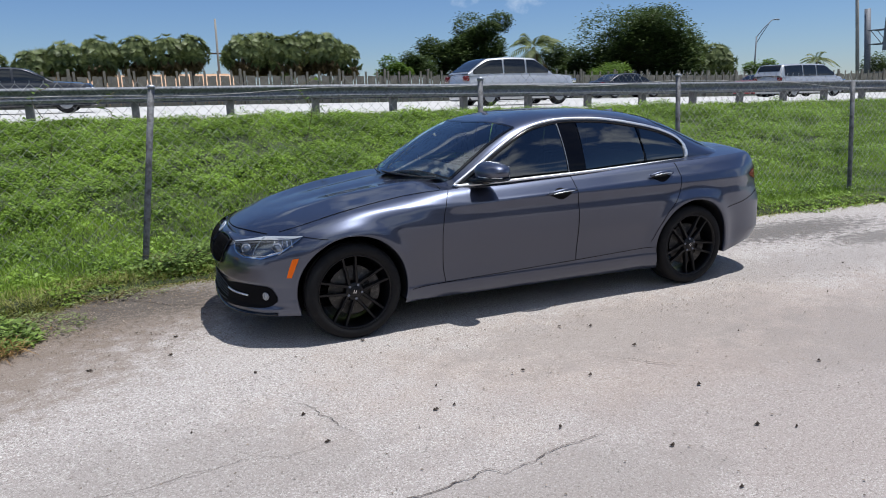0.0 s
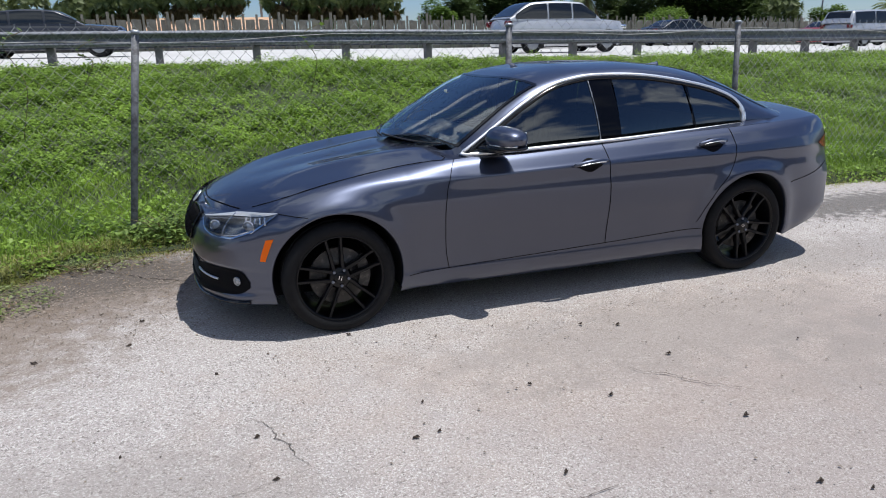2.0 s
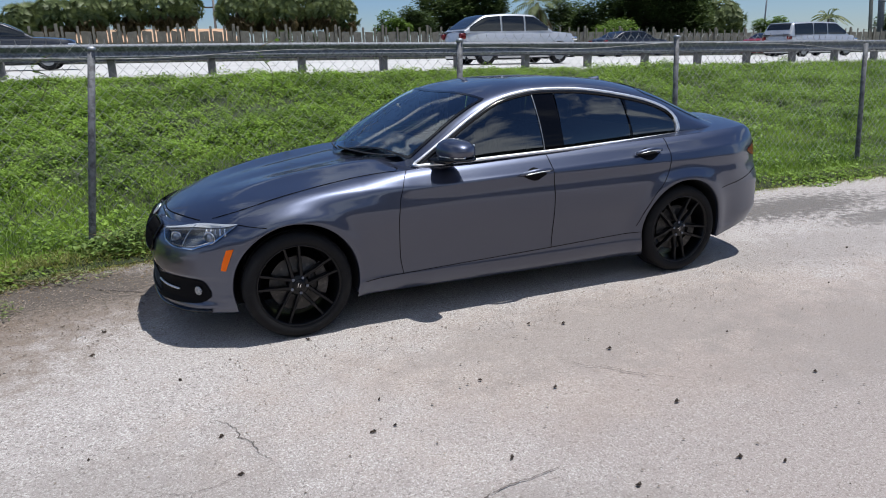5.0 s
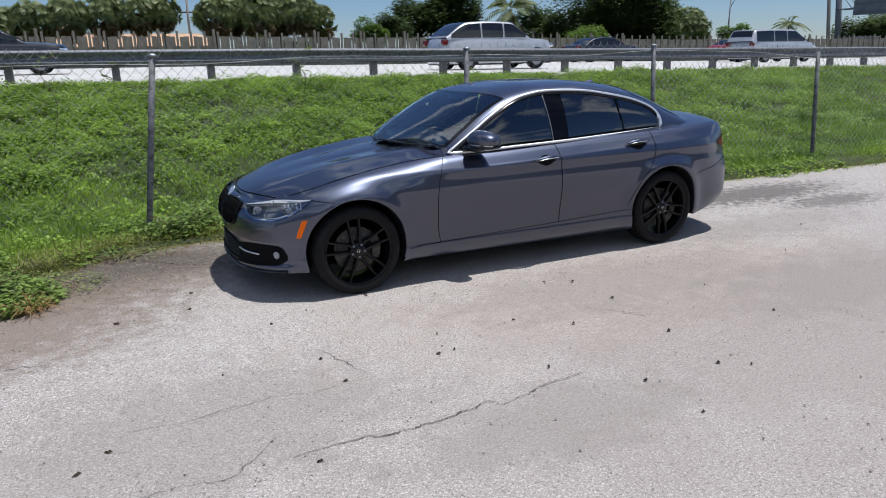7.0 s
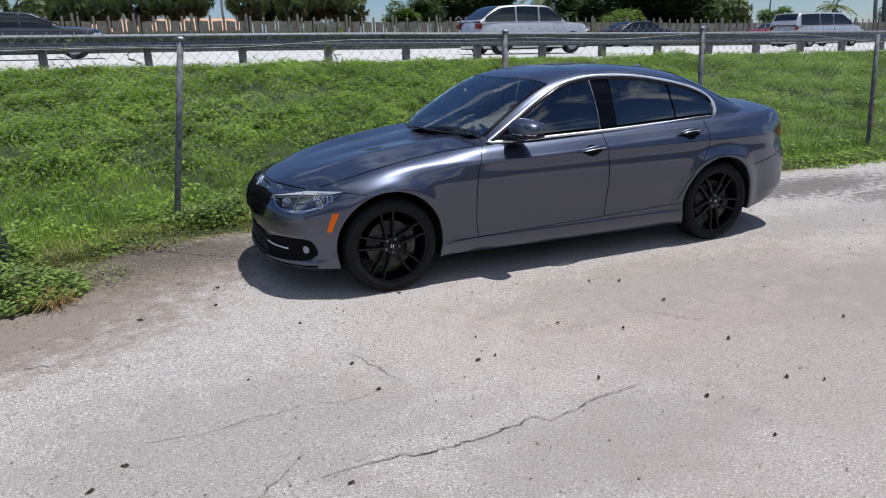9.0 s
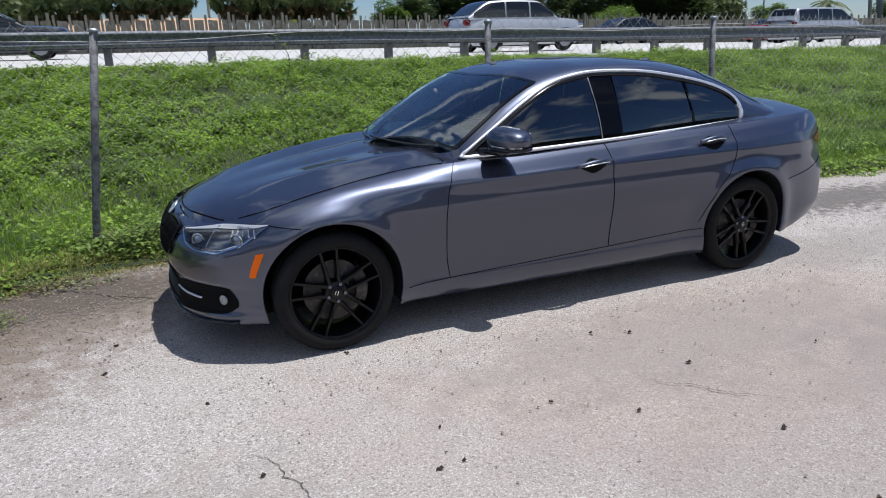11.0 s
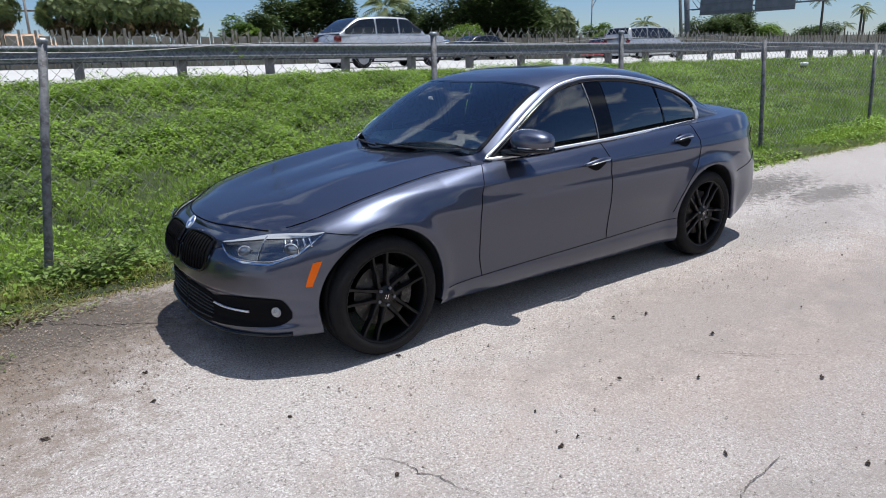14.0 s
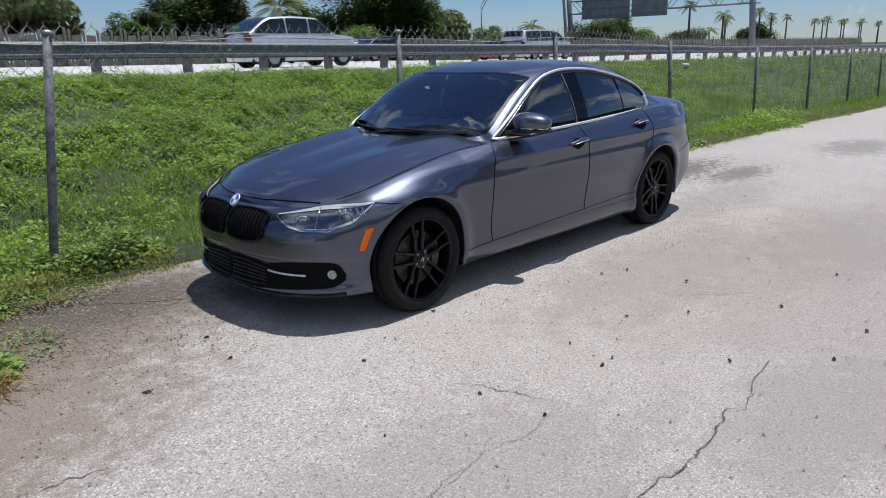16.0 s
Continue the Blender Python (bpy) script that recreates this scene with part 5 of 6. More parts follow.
# roof fin, wipers, cowl
bm = box_bm((2.48, -0.028, 1.355), (2.66, 0.028, 1.418), 0.012, 3)
for vtx in bm.verts:
    f = (vtx.co.x - 2.48) / 0.18
    if vtx.co.z > 1.39:
        vtx.co.z = 1.374 + 0.028 * f**0.8
        vtx.co.y *= 0.35
part("aerial_fin", bm, M["paint"], car, "grey shark-fin aerial")
part("cowl", box_bm((0.52, -0.58, 0.90), (0.74, 0.58, 0.930), 0.01), M["matte"], car, "black cowl panel")
for y0, y1 in ((-0.60, 0.02), (0.0, 0.60)):
    pts = []
    for t in np.linspace(0, 1, 24):
        y = y0 + (y1 - y0) * t
        x = float(ws_base(abs(y) / 0.70)) + 0.02 + 0.015 * t
        w = 1 - abs(y) / max(float(edge_y(x)), 0.05)
        pts.append((x, y, float(cabin_top(np.array(x), np.array(max(w, 0.0)))[..., 2]) + 0.010))
    tube("wiper", pts, 0.0042, M["matte"], car, "black wiper blade", 6, flat=1.3)

# ---------------------------------------------------------------- wheels
def arm(bm, r0, a0, r1, a1, w0, w1, y0, y1, deep):
    """A tapered spoke from one polar place to another on the wheel's outer face (face towards -y)."""
    p, q = (np.array([r * math.cos(math.radians(a)), r * math.sin(math.radians(a))]) for r, a in ((r0, a0), (r1, a1)))
    d = (q - p) / np.linalg.norm(q - p)
    e = np.array([-d[1], d[0]])
    rings = []
    for t in np.linspace(0, 1, 5):
        c, w, y = p + (q - p) * t, w0 + (w1 - w0) * t, y0 + (y1 - y0) * t + 0.006 * math.sin(math.pi * t)
        sec = [(-1.0, deep), (-1.0, 0.008), (-0.6, 0.0), (0.6, 0.0), (1.0, 0.008), (1.0, deep)]
        rings.append([bm.verts.new((*(c + e * w * k)[:1], y + h, (c + e * w * k)[1])) for k, h in sec])
    for A, B in zip(rings, rings[1:]):
        for i in range(6):
            bm.faces.new((A[i], A[(i + 1) % 6], B[(i + 1) % 6], B[i]))


def build_wheel():
    wheel = empty("wheel")
    wheel.parent = car
    R = TYRE_R
    tyre = [(0.243, -0.098), (0.252, -0.108), (0.275, -0.117), (0.298, -0.113), (R - 0.012, -0.100), (R - 0.004, -0.088), (R, -0.07), (R, -0.045), (R - 0.007, -0.043), (R - 0.007, -0.036), (R, -0.034), (R, 0.034), (R - 0.007, 0.036), (R - 0.007, 0.043), (R, 0.045), (R, 0.07), (R - 0.012, 0.10), (0.285, 0.112), (0.243, 0.10)]
    v_, f_ = lathe(tyre, 72)
    pymesh("tyre", v_, f_, M["rubber"], wheel, "black low-profile tyre")
    v_, f_ = lathe([(0.247, -0.100), (0.2475, -0.104), (0.243, -0.106), (0.237, -0.100), (0.232, -0.080), (0.224, -0.05), (0.216, 0.02), (0.225, 0.09), (0.247, 0.10)], 72)
    rim = pymesh("rim", v_, f_, M["rim"], wheel, "satin black rim")
    for k in range(5):
        bm = bmesh.new()
        c = 90 + 72 * k
        for sgn in (-1, 1):
            arm(bm, 0.046, c + sgn * 33, 0.140, c + sgn * 13.5, 0.0135, 0.0105, -0.084, -0.092, 0.034)
            arm(bm, 0.134, c + sgn * 14.0, 0.238, c + sgn * 10.5, 0.0105, 0.0095, -0.091, -0.098, 0.032)
        part("spoke", bm, M["rim"], rim, smooth=False)
    v_, f_ = lathe([(0.062, -0.05), (0.060, -0.080), (0.052, -0.086), (0.036, -0.083), (0.034, -0.090), (0.030, -0.093), (0.001, -0.094)], 36)
    hub = pymesh("hub", v_, f_, M["rim"], rim, "black hub with a centre cap")
    for a in range(5):
        bm = bmesh.new()
        bmesh.ops.create_cone(bm, cap_ends=True, segments=6, radius1=0.009, radius2=0.009, depth=0.012)
        k = math.radians(54 + 72 * a)
        part("wheel_bolt", bm, M["galv_dull"], rim, at=pose(0.048 * math.cos(k), -0.086, 0.048 * math.sin(k), 90), smooth=False)
    for dx in (-0.008, 0.006):
        part("cap_mark", box_bm((dx - 0.002, -0.0955, -0.012), (dx + 0.002, -0.0935, 0.012)), M["lamp_silver"], rim, "pale mark on the cap", smooth=False, at=pose(0, 0, 0, 0, 25, 0))
    v_, f_ = lathe([(0.165, -0.035), (0.165, -0.015), (0.07, -0.015), (0.07, -0.055), (0.09, -0.035), (0.165, -0.035)], 48)
    pymesh("brake_disc", v_, f_, M["disc"], wheel, "grey brake disc")
    bm = bmesh.new()
    rr = []
    for a in np.radians(np.linspace(-35, 35, 10)):
        rr.append([bm.verts.new((r * math.cos(a), y, r * math.sin(a))) for r, y in ((0.12, -0.052), (0.18, -0.052), (0.185, 0.02), (0.12, 0.02))])
    for A, B in zip(rr, rr[1:]):
        for i in range(4):
            bm.faces.new((A[i], A[(i + 1) % 4], B[(i + 1) % 4], B[i]))
    bm.faces.new(rr[0][::-1])
    bm.faces.new(rr[-1])
    part("brake_caliper", bm, M["disc"], wheel, "grey caliper", smooth=False)
    return wheel


first_wheel = build_wheel()
first_wheel.matrix_basis = pose(0.0, -0.772, HUB_Z + 0.004, 0, -7, 0)
copy_thing(first_wheel, pose(WB, -0.778, HUB_Z + 0.004, 0, 31, 0))
copy_thing(first_wheel, pose(0.0, 0.772, HUB_Z + 0.004, 0, 12, 180))
copy_thing(first_wheel, pose(WB, 0.778, HUB_Z + 0.004, 0, 40, 180))
# number plate carrier at the rear, plain
part("rear_plate", box_bm((3.842, -0.155, 0.62), (3.852, 0.155, 0.77), 0.004), M["badge_white"], car, "plain white rear plate", smooth=False)

# ---------------------------------------------------------------- grass and weeds on the bank
def leaves(px, py, pz, length, width, up, rng, droop=0.0):
    """Pointed leaves (n, 4, 3) from base points; up: how steeply they stand, 0 flat to 1 upright."""
    n = len(px)
    a = rng.uniform(0, 2 * np.pi, n)
    el = np.arcsin(np.clip(up + rng.normal(0, 0.22, n), -0.3, 0.99))
    d = np.stack([np.cos(a) * np.cos(el), np.sin(a) * np.cos(el), np.sin(el)], 1)
    side = np.stack([-np.sin(a), np.cos(a), rng.normal(0, 0.35, n)], 1)
    side /= np.linalg.norm(side, axis=1)[:, None]
    base = np.stack([px, py, pz], 1)
    mid = base + d * (length * 0.5)[:, None]
    tip = base + d * length[:, None] - np.stack([0 * a, 0 * a, droop * length], 1)
    w = side * (width / 2)[:, None]
    return np.stack([base, mid - w, tip, mid + w], 1)


def lumpy(x, y):
    return (np.sin(x * 2.3 + 1.3 * np.sin(y * 1.9)) + np.sin(y * 2.9 + 1.7 * np.sin(x * 1.3)) + 0.7 * np.sin(x * 6.1 - y * 4.3) + 0.6 * np.sin(x * 9.7 + y * 11.3)) / 3.3


def scatter(x0, x1, y0, y1, n, rng):
    x, y = rng.uniform(x0, x1, n), rng.uniform(y0, y1, n)
    ok = y > edge(x) + rng.normal(0.02, 0.05, n)
    return x[ok], y[ok]


def mounds(x0, x1, y0, y1, count, per, size, rng, low=1.0):
    """Leafy cushions: leaves laid like shingles over many small domes, drooping at their rims."""
    cx, cy = scatter(x0, x1, y0, y1, count, rng)
    k = lumpy(cx * 0.55 + 2, cy * 0.75) + 0.4 * lumpy(cx * 1.9, cy * 1.9 + 5)
    ok = rng.uniform(-1.0, 0.25, len(cx)) < k
    cx, cy, k = cx[ok], cy[ok], k[ok]
    r = size * rng.uniform(0.10, 0.30, len(cx)) * (1 + 0.3 * k)
    h = low * r * rng.uniform(0.45, 1.05, len(cx)) + 0.02
    h *= np.clip((TOP_Y + 0.2 - cy) / 1.5, 0.3, 1.0)
    h *= np.clip((cy - edge(cx)) / 0.6, 0.35, 1.0)
    n = np.maximum((per * (r / (0.2 * size)) ** 2).astype(int), 12)
    own = np.repeat(np.arange(len(cx)), n)
    m = len(own)
    a, u = rng.uniform(0, 2 * np.pi, m), np.sqrt(rng.uniform(0, 1.15, m))
    x, y = cx[own] + r[own] * u * np.cos(a), cy[own] + r[own] * u * np.sin(a)
    z = land(x, y) + h[own] * np.maximum(1 - u**2, 0.0) * rng.uniform(0.72, 1.08, m) + rng.uniform(0.005, 0.03, m)
    az = a + rng.normal(0, 0.7, m)
    el = 0.55 - 0.95 * u + rng.normal(0, 0.28, m)
    d = np.stack([np.cos(az) * np.cos(el), np.sin(az) * np.cos(el), np.sin(el)], 1)
    side = np.stack([-np.sin(az), np.cos(az), rng.normal(0, 0.30, m)], 1)
    length, wide = size * rng.uniform(0.030, 0.066, m), rng.uniform(0.45, 0.75, m)
    base = np.stack([x, y, z], 1)
    mid, tip = base + d * (length * 0.5)[:, None], base + d * length[:, None] - np.stack([0 * a, 0 * a, 0.12 * length], 1)
    w = side * (length * wide / 2)[:, None]
    return np.stack([base, mid - w, tip, mid + w], 1)


rng = np.random.RandomState(21)
TOP_Y = RAIL_Y - 0.35
blades, broad = [], []
for x0, x1, y0, y1, n, size in ((-7, 13, 0.7, 3.2, 95000, 0.9), (-9, 17, 3.2, 5.6, 70000, 1.0), (-12, 22, 5.6, TOP_Y, 42000, 1.1), (13, 30, 0.2, TOP_Y, 105000, 1.15), (30, 62, 0.2, TOP_Y, 42000, 2.2), (-26, -9, 1.0, TOP_Y, 14000, 2.0)):
    x, y = scatter(x0, x1, y0, y1, n, rng)
    k = lumpy(x * 0.8, y * 0.8)
    h = size * (0.095 + 0.06 * k) * rng.uniform(0.6, 1.6, len(x))
    h *= np.where(y < edge(x) + 0.35, 0.55, 1.0) * np.where((y > 2.0) & (y < 4.4), 1.35, 1.0)
    h = np.maximum(h, 0.03)
    blades.append(leaves(x, y, land(x, y) - 0.01, h * 1.25, size * rng.uniform(0.005, 0.010, len(x)), 0.80, rng, 0.15))
for x0, x1, y0, y1, n, per, size in ((-7, 13, 0.9, 2.0, 380, 90, 0.9), (-8, 14, 2.0, 4.2, 300, 80, 0.9), (-10, 15, 4.2, 7.6, 2100, 130, 0.92), (-13, 17, 7.6, TOP_Y, 3100, 120, 0.97),
                                     (15, 24, 3.0, TOP_Y, 330, 60, 1.1), (24, 60, 2.0, TOP_Y, 160, 40, 1.8), (-28, -10, 1.5, TOP_Y, 700, 45, 1.8)):
    broad.append(mounds(x0, x1, y0, y1, n, per, size, rng))
# short dry grass along the edge of the lot
n = 16000
x = np.concatenate([rng.uniform(-5, -0.6, n), rng.uniform(4.5, 18, n)])
y = edge(x) + rng.uniform(-0.05, 1.0, len(x)) * np.where(x < 0, 0.75, 0.35)
x = np.concatenate([x, rng.uniform(-3.2, -0.5, 9000), rng.uniform(4.6, 15, 14000)])
y = np.concatenate([y, edge(x[-23000:-14000]) + rng.normal(0.06, 0.09, 9000), edge(x[-14000:]) + rng.normal(0.16, 0.14, 14000)])
fringe = leaves(x, y, land(x, y) - 0.01, rng.uniform(0.03, 0.09, len(x)) * np.where((x < 0) & (y > edge(x) + 0.12), 1.9, 1.0), rng.uniform(0.004, 0.009, len(x)), 0.55, rng, 0.2)
M["fringe"] = leaf_material("dry_grass", (0.11, 0.13, 0.03), (0.36, 0.36, 0.11), 2.0, 0.35, dry=(0.30, 0.20, 0.10))
tagged(quads(fringe, M["fringe"], "dry_grass"), "short yellowed grass along the edge of the lot", "grass", kind="stuff")
grass = tagged(quads(np.vstack(blades), M["grass"], "grass"), "long green grass on the bank", "grass", kind="stuff")
weeds = tagged(quads(np.vstack(broad), M["weeds"], "weeds"), "leafy green weeds covering the bank", "weeds", kind="stuff")


def shrub(name, label, cx, cy, rx, ry, h, n, leaf, rng, mat, stems=14):
    """A low weedy shrub of stems and many small leaves."""
    ob = empty(name, (cx, cy, 0))
    tagged(ob, label, "shrub")
    a, r = rng.uniform(0, 2 * np.pi, n), np.sqrt(rng.uniform(0, 1, n))
    x, y = rx * r * np.cos(a), ry * r * np.sin(a)
    top = h * (1 - r**2.2) * (0.7 + 0.5 * lumpy((cx + x) * 3, (cy + y) * 3)) + 0.04
    g = np.maximum(land(cx + x, cy + y), 0) * 0.9
    z_ = g + np.maximum(top, 0.03) * rng.uniform(0.15, 1.0, n)
    crown = quads(leaves(x, y, z_, leaf * rng.uniform(0.6, 1.4, n), leaf * rng.uniform(0.35, 0.7, n), 0.25, rng, 0.15), mat, "foliage", ob)
    for i in range(stems):
        b = rng.uniform(0, 2 * np.pi)
        d = rng.uniform(0.3, 0.95)
        ex, ey = rx * d * math.cos(b), ry * d * math.sin(b)
        gz = float(land(cx, cy)) * 0.5
        tube("stem", [(ex * 0.2, ey * 0.2, gz - 0.02), (ex * 0.6, ey * 0.6, gz + h * 0.6), (ex, ey, gz + h * 0.8)], [0.006, 0.004, 0.002], M["stem"], ob, sides=5)
    return ob


M["stem"] = material("weed_stem", (0.12, 0.11, 0.05), 0.8, spots=[(20, (0.2, 0.14, 0.07), 0.45, 0.65)])
M["dry"] = leaf_material("dry_straw", (0.22, 0.12, 0.045), (0.45, 0.30, 0.13), 2.0, 0.3)
M["shrub_leaf"] = leaf_material("shrub_leaves", (0.034, 0.068, 0.016), (0.30, 0.42, 0.10), 5.0, 0.38)
rng = np.random.RandomState(5)
scrap = land(24.0, 9.1)
tagged(part("litter_bag", box_bm((-0.30, -0.12, 0.0), (0.30, 0.12, 0.13), 0.05, 3), M["badge_white"], at=pose(24.0, 9.1, float(scrap) + 0.05, 0, 0, 20)), "crumpled white bag lying on the grass bank", "litter")
shrub("weed_clump", "dark leafy weed clump at the fence post", -0.95, 1.66, 0.50, 0.30, 0.26, 1500, 0.055, rng, M["shrub_leaf"])
shrub("weed_clump", "leafy weeds growing over the edge of the lot", -2.55, 0.15, 0.62, 0.42, 0.30, 3200, 0.05, rng, M["shrub_leaf"])
M["dusty_leaf"] = leaf_material("dusty_leaves", (0.055, 0.070, 0.026), (0.28, 0.33, 0.12), 4.0, 0.25, dry=(0.26, 0.18, 0.10))
shrub("weed_clump", "sprawling dusty weeds over the concrete", -2.25, 0.38, 0.62, 0.40, 0.09, 1300, 0.030, rng, M["dusty_leaf"], 24)
shrub("weed_clump", "thin dusty weeds at the lot edge", -1.55, 1.02, 0.50, 0.18, 0.07, 420, 0.026, rng, M["dusty_leaf"], 16)
shrub("weed_clump", "leafy weeds round the dark bollard", -2.80, 0.75, 0.50, 0.40, 0.42, 2400, 0.055, rng, M["shrub_leaf"])
# dry straw tuft at the edge of the weeds
n = 160
a = rng.uniform(0, 6.28, n)
r = rng.uniform(0, 0.10, n)
tuft = leaves(-2.13 + r * np.cos(a), -0.12 + r * np.sin(a), 0 * a + 0.005, rng.uniform(0.08, 0.26, n), rng.uniform(0.004, 0.008, n), 0.55, rng, 0.35)
tagged(quads(tuft, M["dry"], "straw_tuft"), "dry orange-brown grass tuft on the concrete", "grass tuft")
# dead leaves and litter along the edge
n = 5200
x = rng.uniform(-3.6, 1.0, n)
y = edge(x) - np.abs(rng.normal(0, 0.34, n)) + 0.08
ok = ~((x > -0.8) & (y < 0.75))
x, y = x[ok], y[ok]
M["crumbs"] = leaf_material("leaf_crumbs", (0.05, 0.035, 0.022), (0.30, 0.21, 0.11), 5.0, 0.1, rough=0.9)
litter = leaves(x, y, 0.009 + 0 * x, rng.uniform(0.006, 0.026, len(x)), rng.uniform(0.003, 0.010, len(x)), 0.08, rng)
tagged(quads(litter, M["crumbs"], "leaf_litter"), "dry leaf crumbs along the edge of the grass", "litter", kind="stuff")

# vines on the wire near the post
vine = empty("vine", (0, FENCE_Y - 0.13, 0))
tagged(vine, "green creeper climbing the chain-link wire", "vine")
for x0, z0, z1 in ((-1.95, 0.9, 1.72), (-2.6, 1.0, 1.66), (0.35, 1.15, 1.75), (-3.3, 0.8, 1.6), (-1.45, 1.3, 1.66)):
    p = through_points([(x0, 0.10, z0), (x0 + 0.08, 0.13, (z0 + z1) / 2), (x0 - 0.03, 0.13, z1 - 0.1), (x0 + 0.12, 0.14, z1)], 16)
    tube("stem", p, 0.003, M["stem"], vine, sides=4)
    n = 26
    q = p[rng.randint(0, 16, n)]
    quads(leaves(q[:, 0], q[:, 1], q[:, 2], rng.uniform(0.03, 0.07, n), rng.uniform(0.02, 0.05, n), 0.1, rng), M["leaf_bright"], "leaf_spray", vine)["kind"] = "stuff"

# dark leaning bollard with a yellow band
bollard = empty("bollard")
bollard.matrix_basis = pose(-2.77, 0.80, 0.0, 0, -3, 0)
tagged(bollard, "dark scuffed bollard with a chipped yellow band", "bollard")
M["bollard"] = material("dark_rubber_coat", (0.028, 0.030, 0.036), 0.5, spots=[(3, (0.045, 0.047, 0.052), 0.45, 0.65), (26, (0.16, 0.16, 0.17), 0.63, 0.70)])
M["yellow"] = material("yellow_band", (0.75, 0.42, 0.01), 0.5, spots=[(12, (0.05, 0.04, 0.03), 0.66, 0.70)])
v_, f_ = lathe([(0.33, -0.02), (0.315, 0.12), (0.275, 0.36), (0.222, 0.66), (0.216, 0.77), (0.205, 0.81), (0.15, 0.845), (0.002, 0.855)], 32, "z")
pymesh("bollard_body", v_, f_, M["bollard"], bollard)
v_, f_ = lathe([(0.228, 0.640), (0.230, 0.645), (0.223, 0.735), (0.220, 0.74)], 32, "z")
pymesh("yellow_band", v_, f_, M["yellow"], bollard, "chipped yellow band")
tagged(part("litter_scrap", box_bm((-2.32, 0.40, 0.06), (-2.27, 0.43, 0.075), 0.003), M["badge_white"], smooth=False, at=pose(0, 0, -0.045)), "small scrap of white litter on the ground", "litter")

# ---------------------------------------------------------------- trees beyond the road
def ground_z(x):
    return float(crest(x)) + 0.1


def broad_tree(label, x, y, height, spread, trunk_h, n, leaf, mat, seed, lumps=14):
    rng = np.random.RandomState(seed)
    ob = empty("tree", (x, y, ground_z(x)))
    tagged(ob, label, "tree")
    p = through_points([(0, 0, -0.2), (rng.uniform(-0.2, 0.2), 0, trunk_h * 0.6), (rng.uniform(-0.4, 0.4), 0.1, trunk_h + (height - trunk_h) * 0.5)], 10)
    v_, f_ = tube_data(p, np.linspace(0.06, 0.02, 10) * height * 0.6, 8)
    vs, fs, off = [v_], list(f_), len(v_)
    crown = []
    for i in range(lumps):
        a = rng.uniform(0, 2 * np.pi)
        r = spread * math.sqrt(rng.uniform(0.02, 1)) * 0.78
        zc = trunk_h + (height - trunk_h) * rng.uniform(0.12, 0.80) * (1 - 0.30 * (r / spread) ** 2)
        c = np.array([r * math.cos(a), r * math.sin(a) * 0.8, zc])
        size = spread * rng.uniform(0.26, 0.46)
        m = int(1.9 * n) // lumps
        d = rng.normal(0, 1, (m, 3))
        d /= np.linalg.norm(d, axis=1)[:, None]
        rad = rng.uniform(0.55, 1.06, m)[:, None] ** 0.6 * (1 + 0.25 * rng.normal(0, 0.6, (m, 1)))
        q = c + d * rad * size * [1, 1, 0.8]
        crown.append(leaves(q[:, 0], q[:, 1], q[:, 2], leaf * rng.uniform(0.6, 1.5, m), leaf * rng.uniform(0.4, 0.8, m), 0.15, rng, 0.2))
        v_, f_ = tube_data(np.array([p[5], (p[5] + c) / 2 + [0, 0, 0.2], c]), [0.02 * height * 0.5, 0.012 * height * 0.5, 0.02], 5)
        vs.append(v_)
        fs += [tuple(k + off for k in q_) for q_ in f_]
        off += len(v_)
    pymesh("trunk", np.vstack(vs), fs, M["bark"], ob, "brown trunk and limbs")
    quads(np.vstack(crown), mat, "crown", ob)
    return ob


def fan_palm(x, y, height, size, seed, dry=0.35):
    rng = np.random.RandomState(seed)
    ob = empty("fan_palm", (x, y, ground_z(x)))
    tagged(ob, "cabbage palm with a round head and brown skirt", "palm tree", "palms beyond the highway")
    lean_ = rng.uniform(-0.25, 0.25)
    th = height - size * 0.7
    tube("trunk", through_points([(0, 0, -0.2), (lean_ * 0.4, 0, th * 0.5), (lean_, 0, th)], 8), np.linspace(0.15, 0.11, 8), M["bark"], ob, "rough grey trunk")
    for name, mat, count, low, high in (("crown", M["palm"], 120, -0.55, 1.0), ("dry_skirt", M["palm_dry"], 62, -1.0, -0.42)):
        out = []
        for i in range(count):
            a, s_ = rng.uniform(0, 2 * np.pi), rng.uniform(low, high)
            c = math.sqrt(max(0, 1 - s_ * s_))
            d = np.array([c * math.cos(a), c * math.sin(a), s_])
            stem = np.array([lean_, 0, th]) + d * size * rng.uniform(0.45, 0.74) * (1.0 if name == "crown" else 0.8)
            e1 = np.cross(d, [0, 0, 1.0]) + 1e-6
            e1 /= np.linalg.norm(e1)
            e2 = np.cross(e1, d)
            span = size * rng.uniform(0.22, 0.34)
            for b in np.linspace(-2.3, 2.3, 17):        # leaflets spread like a hand round the stalk
                t = d * 0.45 + (e2 * math.cos(b) + e1 * math.sin(b)) * 0.85
                tip = stem + t * span * rng.uniform(0.8, 1.15) - np.array([0, 0, size * (0.05 + (0.20 if name == "dry_skirt" else 0.0))])
                w = np.cross(t, d)
                w = w / (np.linalg.norm(w) + 1e-6) * 0.026 * size
                mid = (stem + tip) / 2
                out.append([stem, mid - w, tip, mid + w])
        quads(np.array(out), mat, name, ob, "grey-green fan leaves" if name == "crown" else "hanging dry leaves")
    return ob


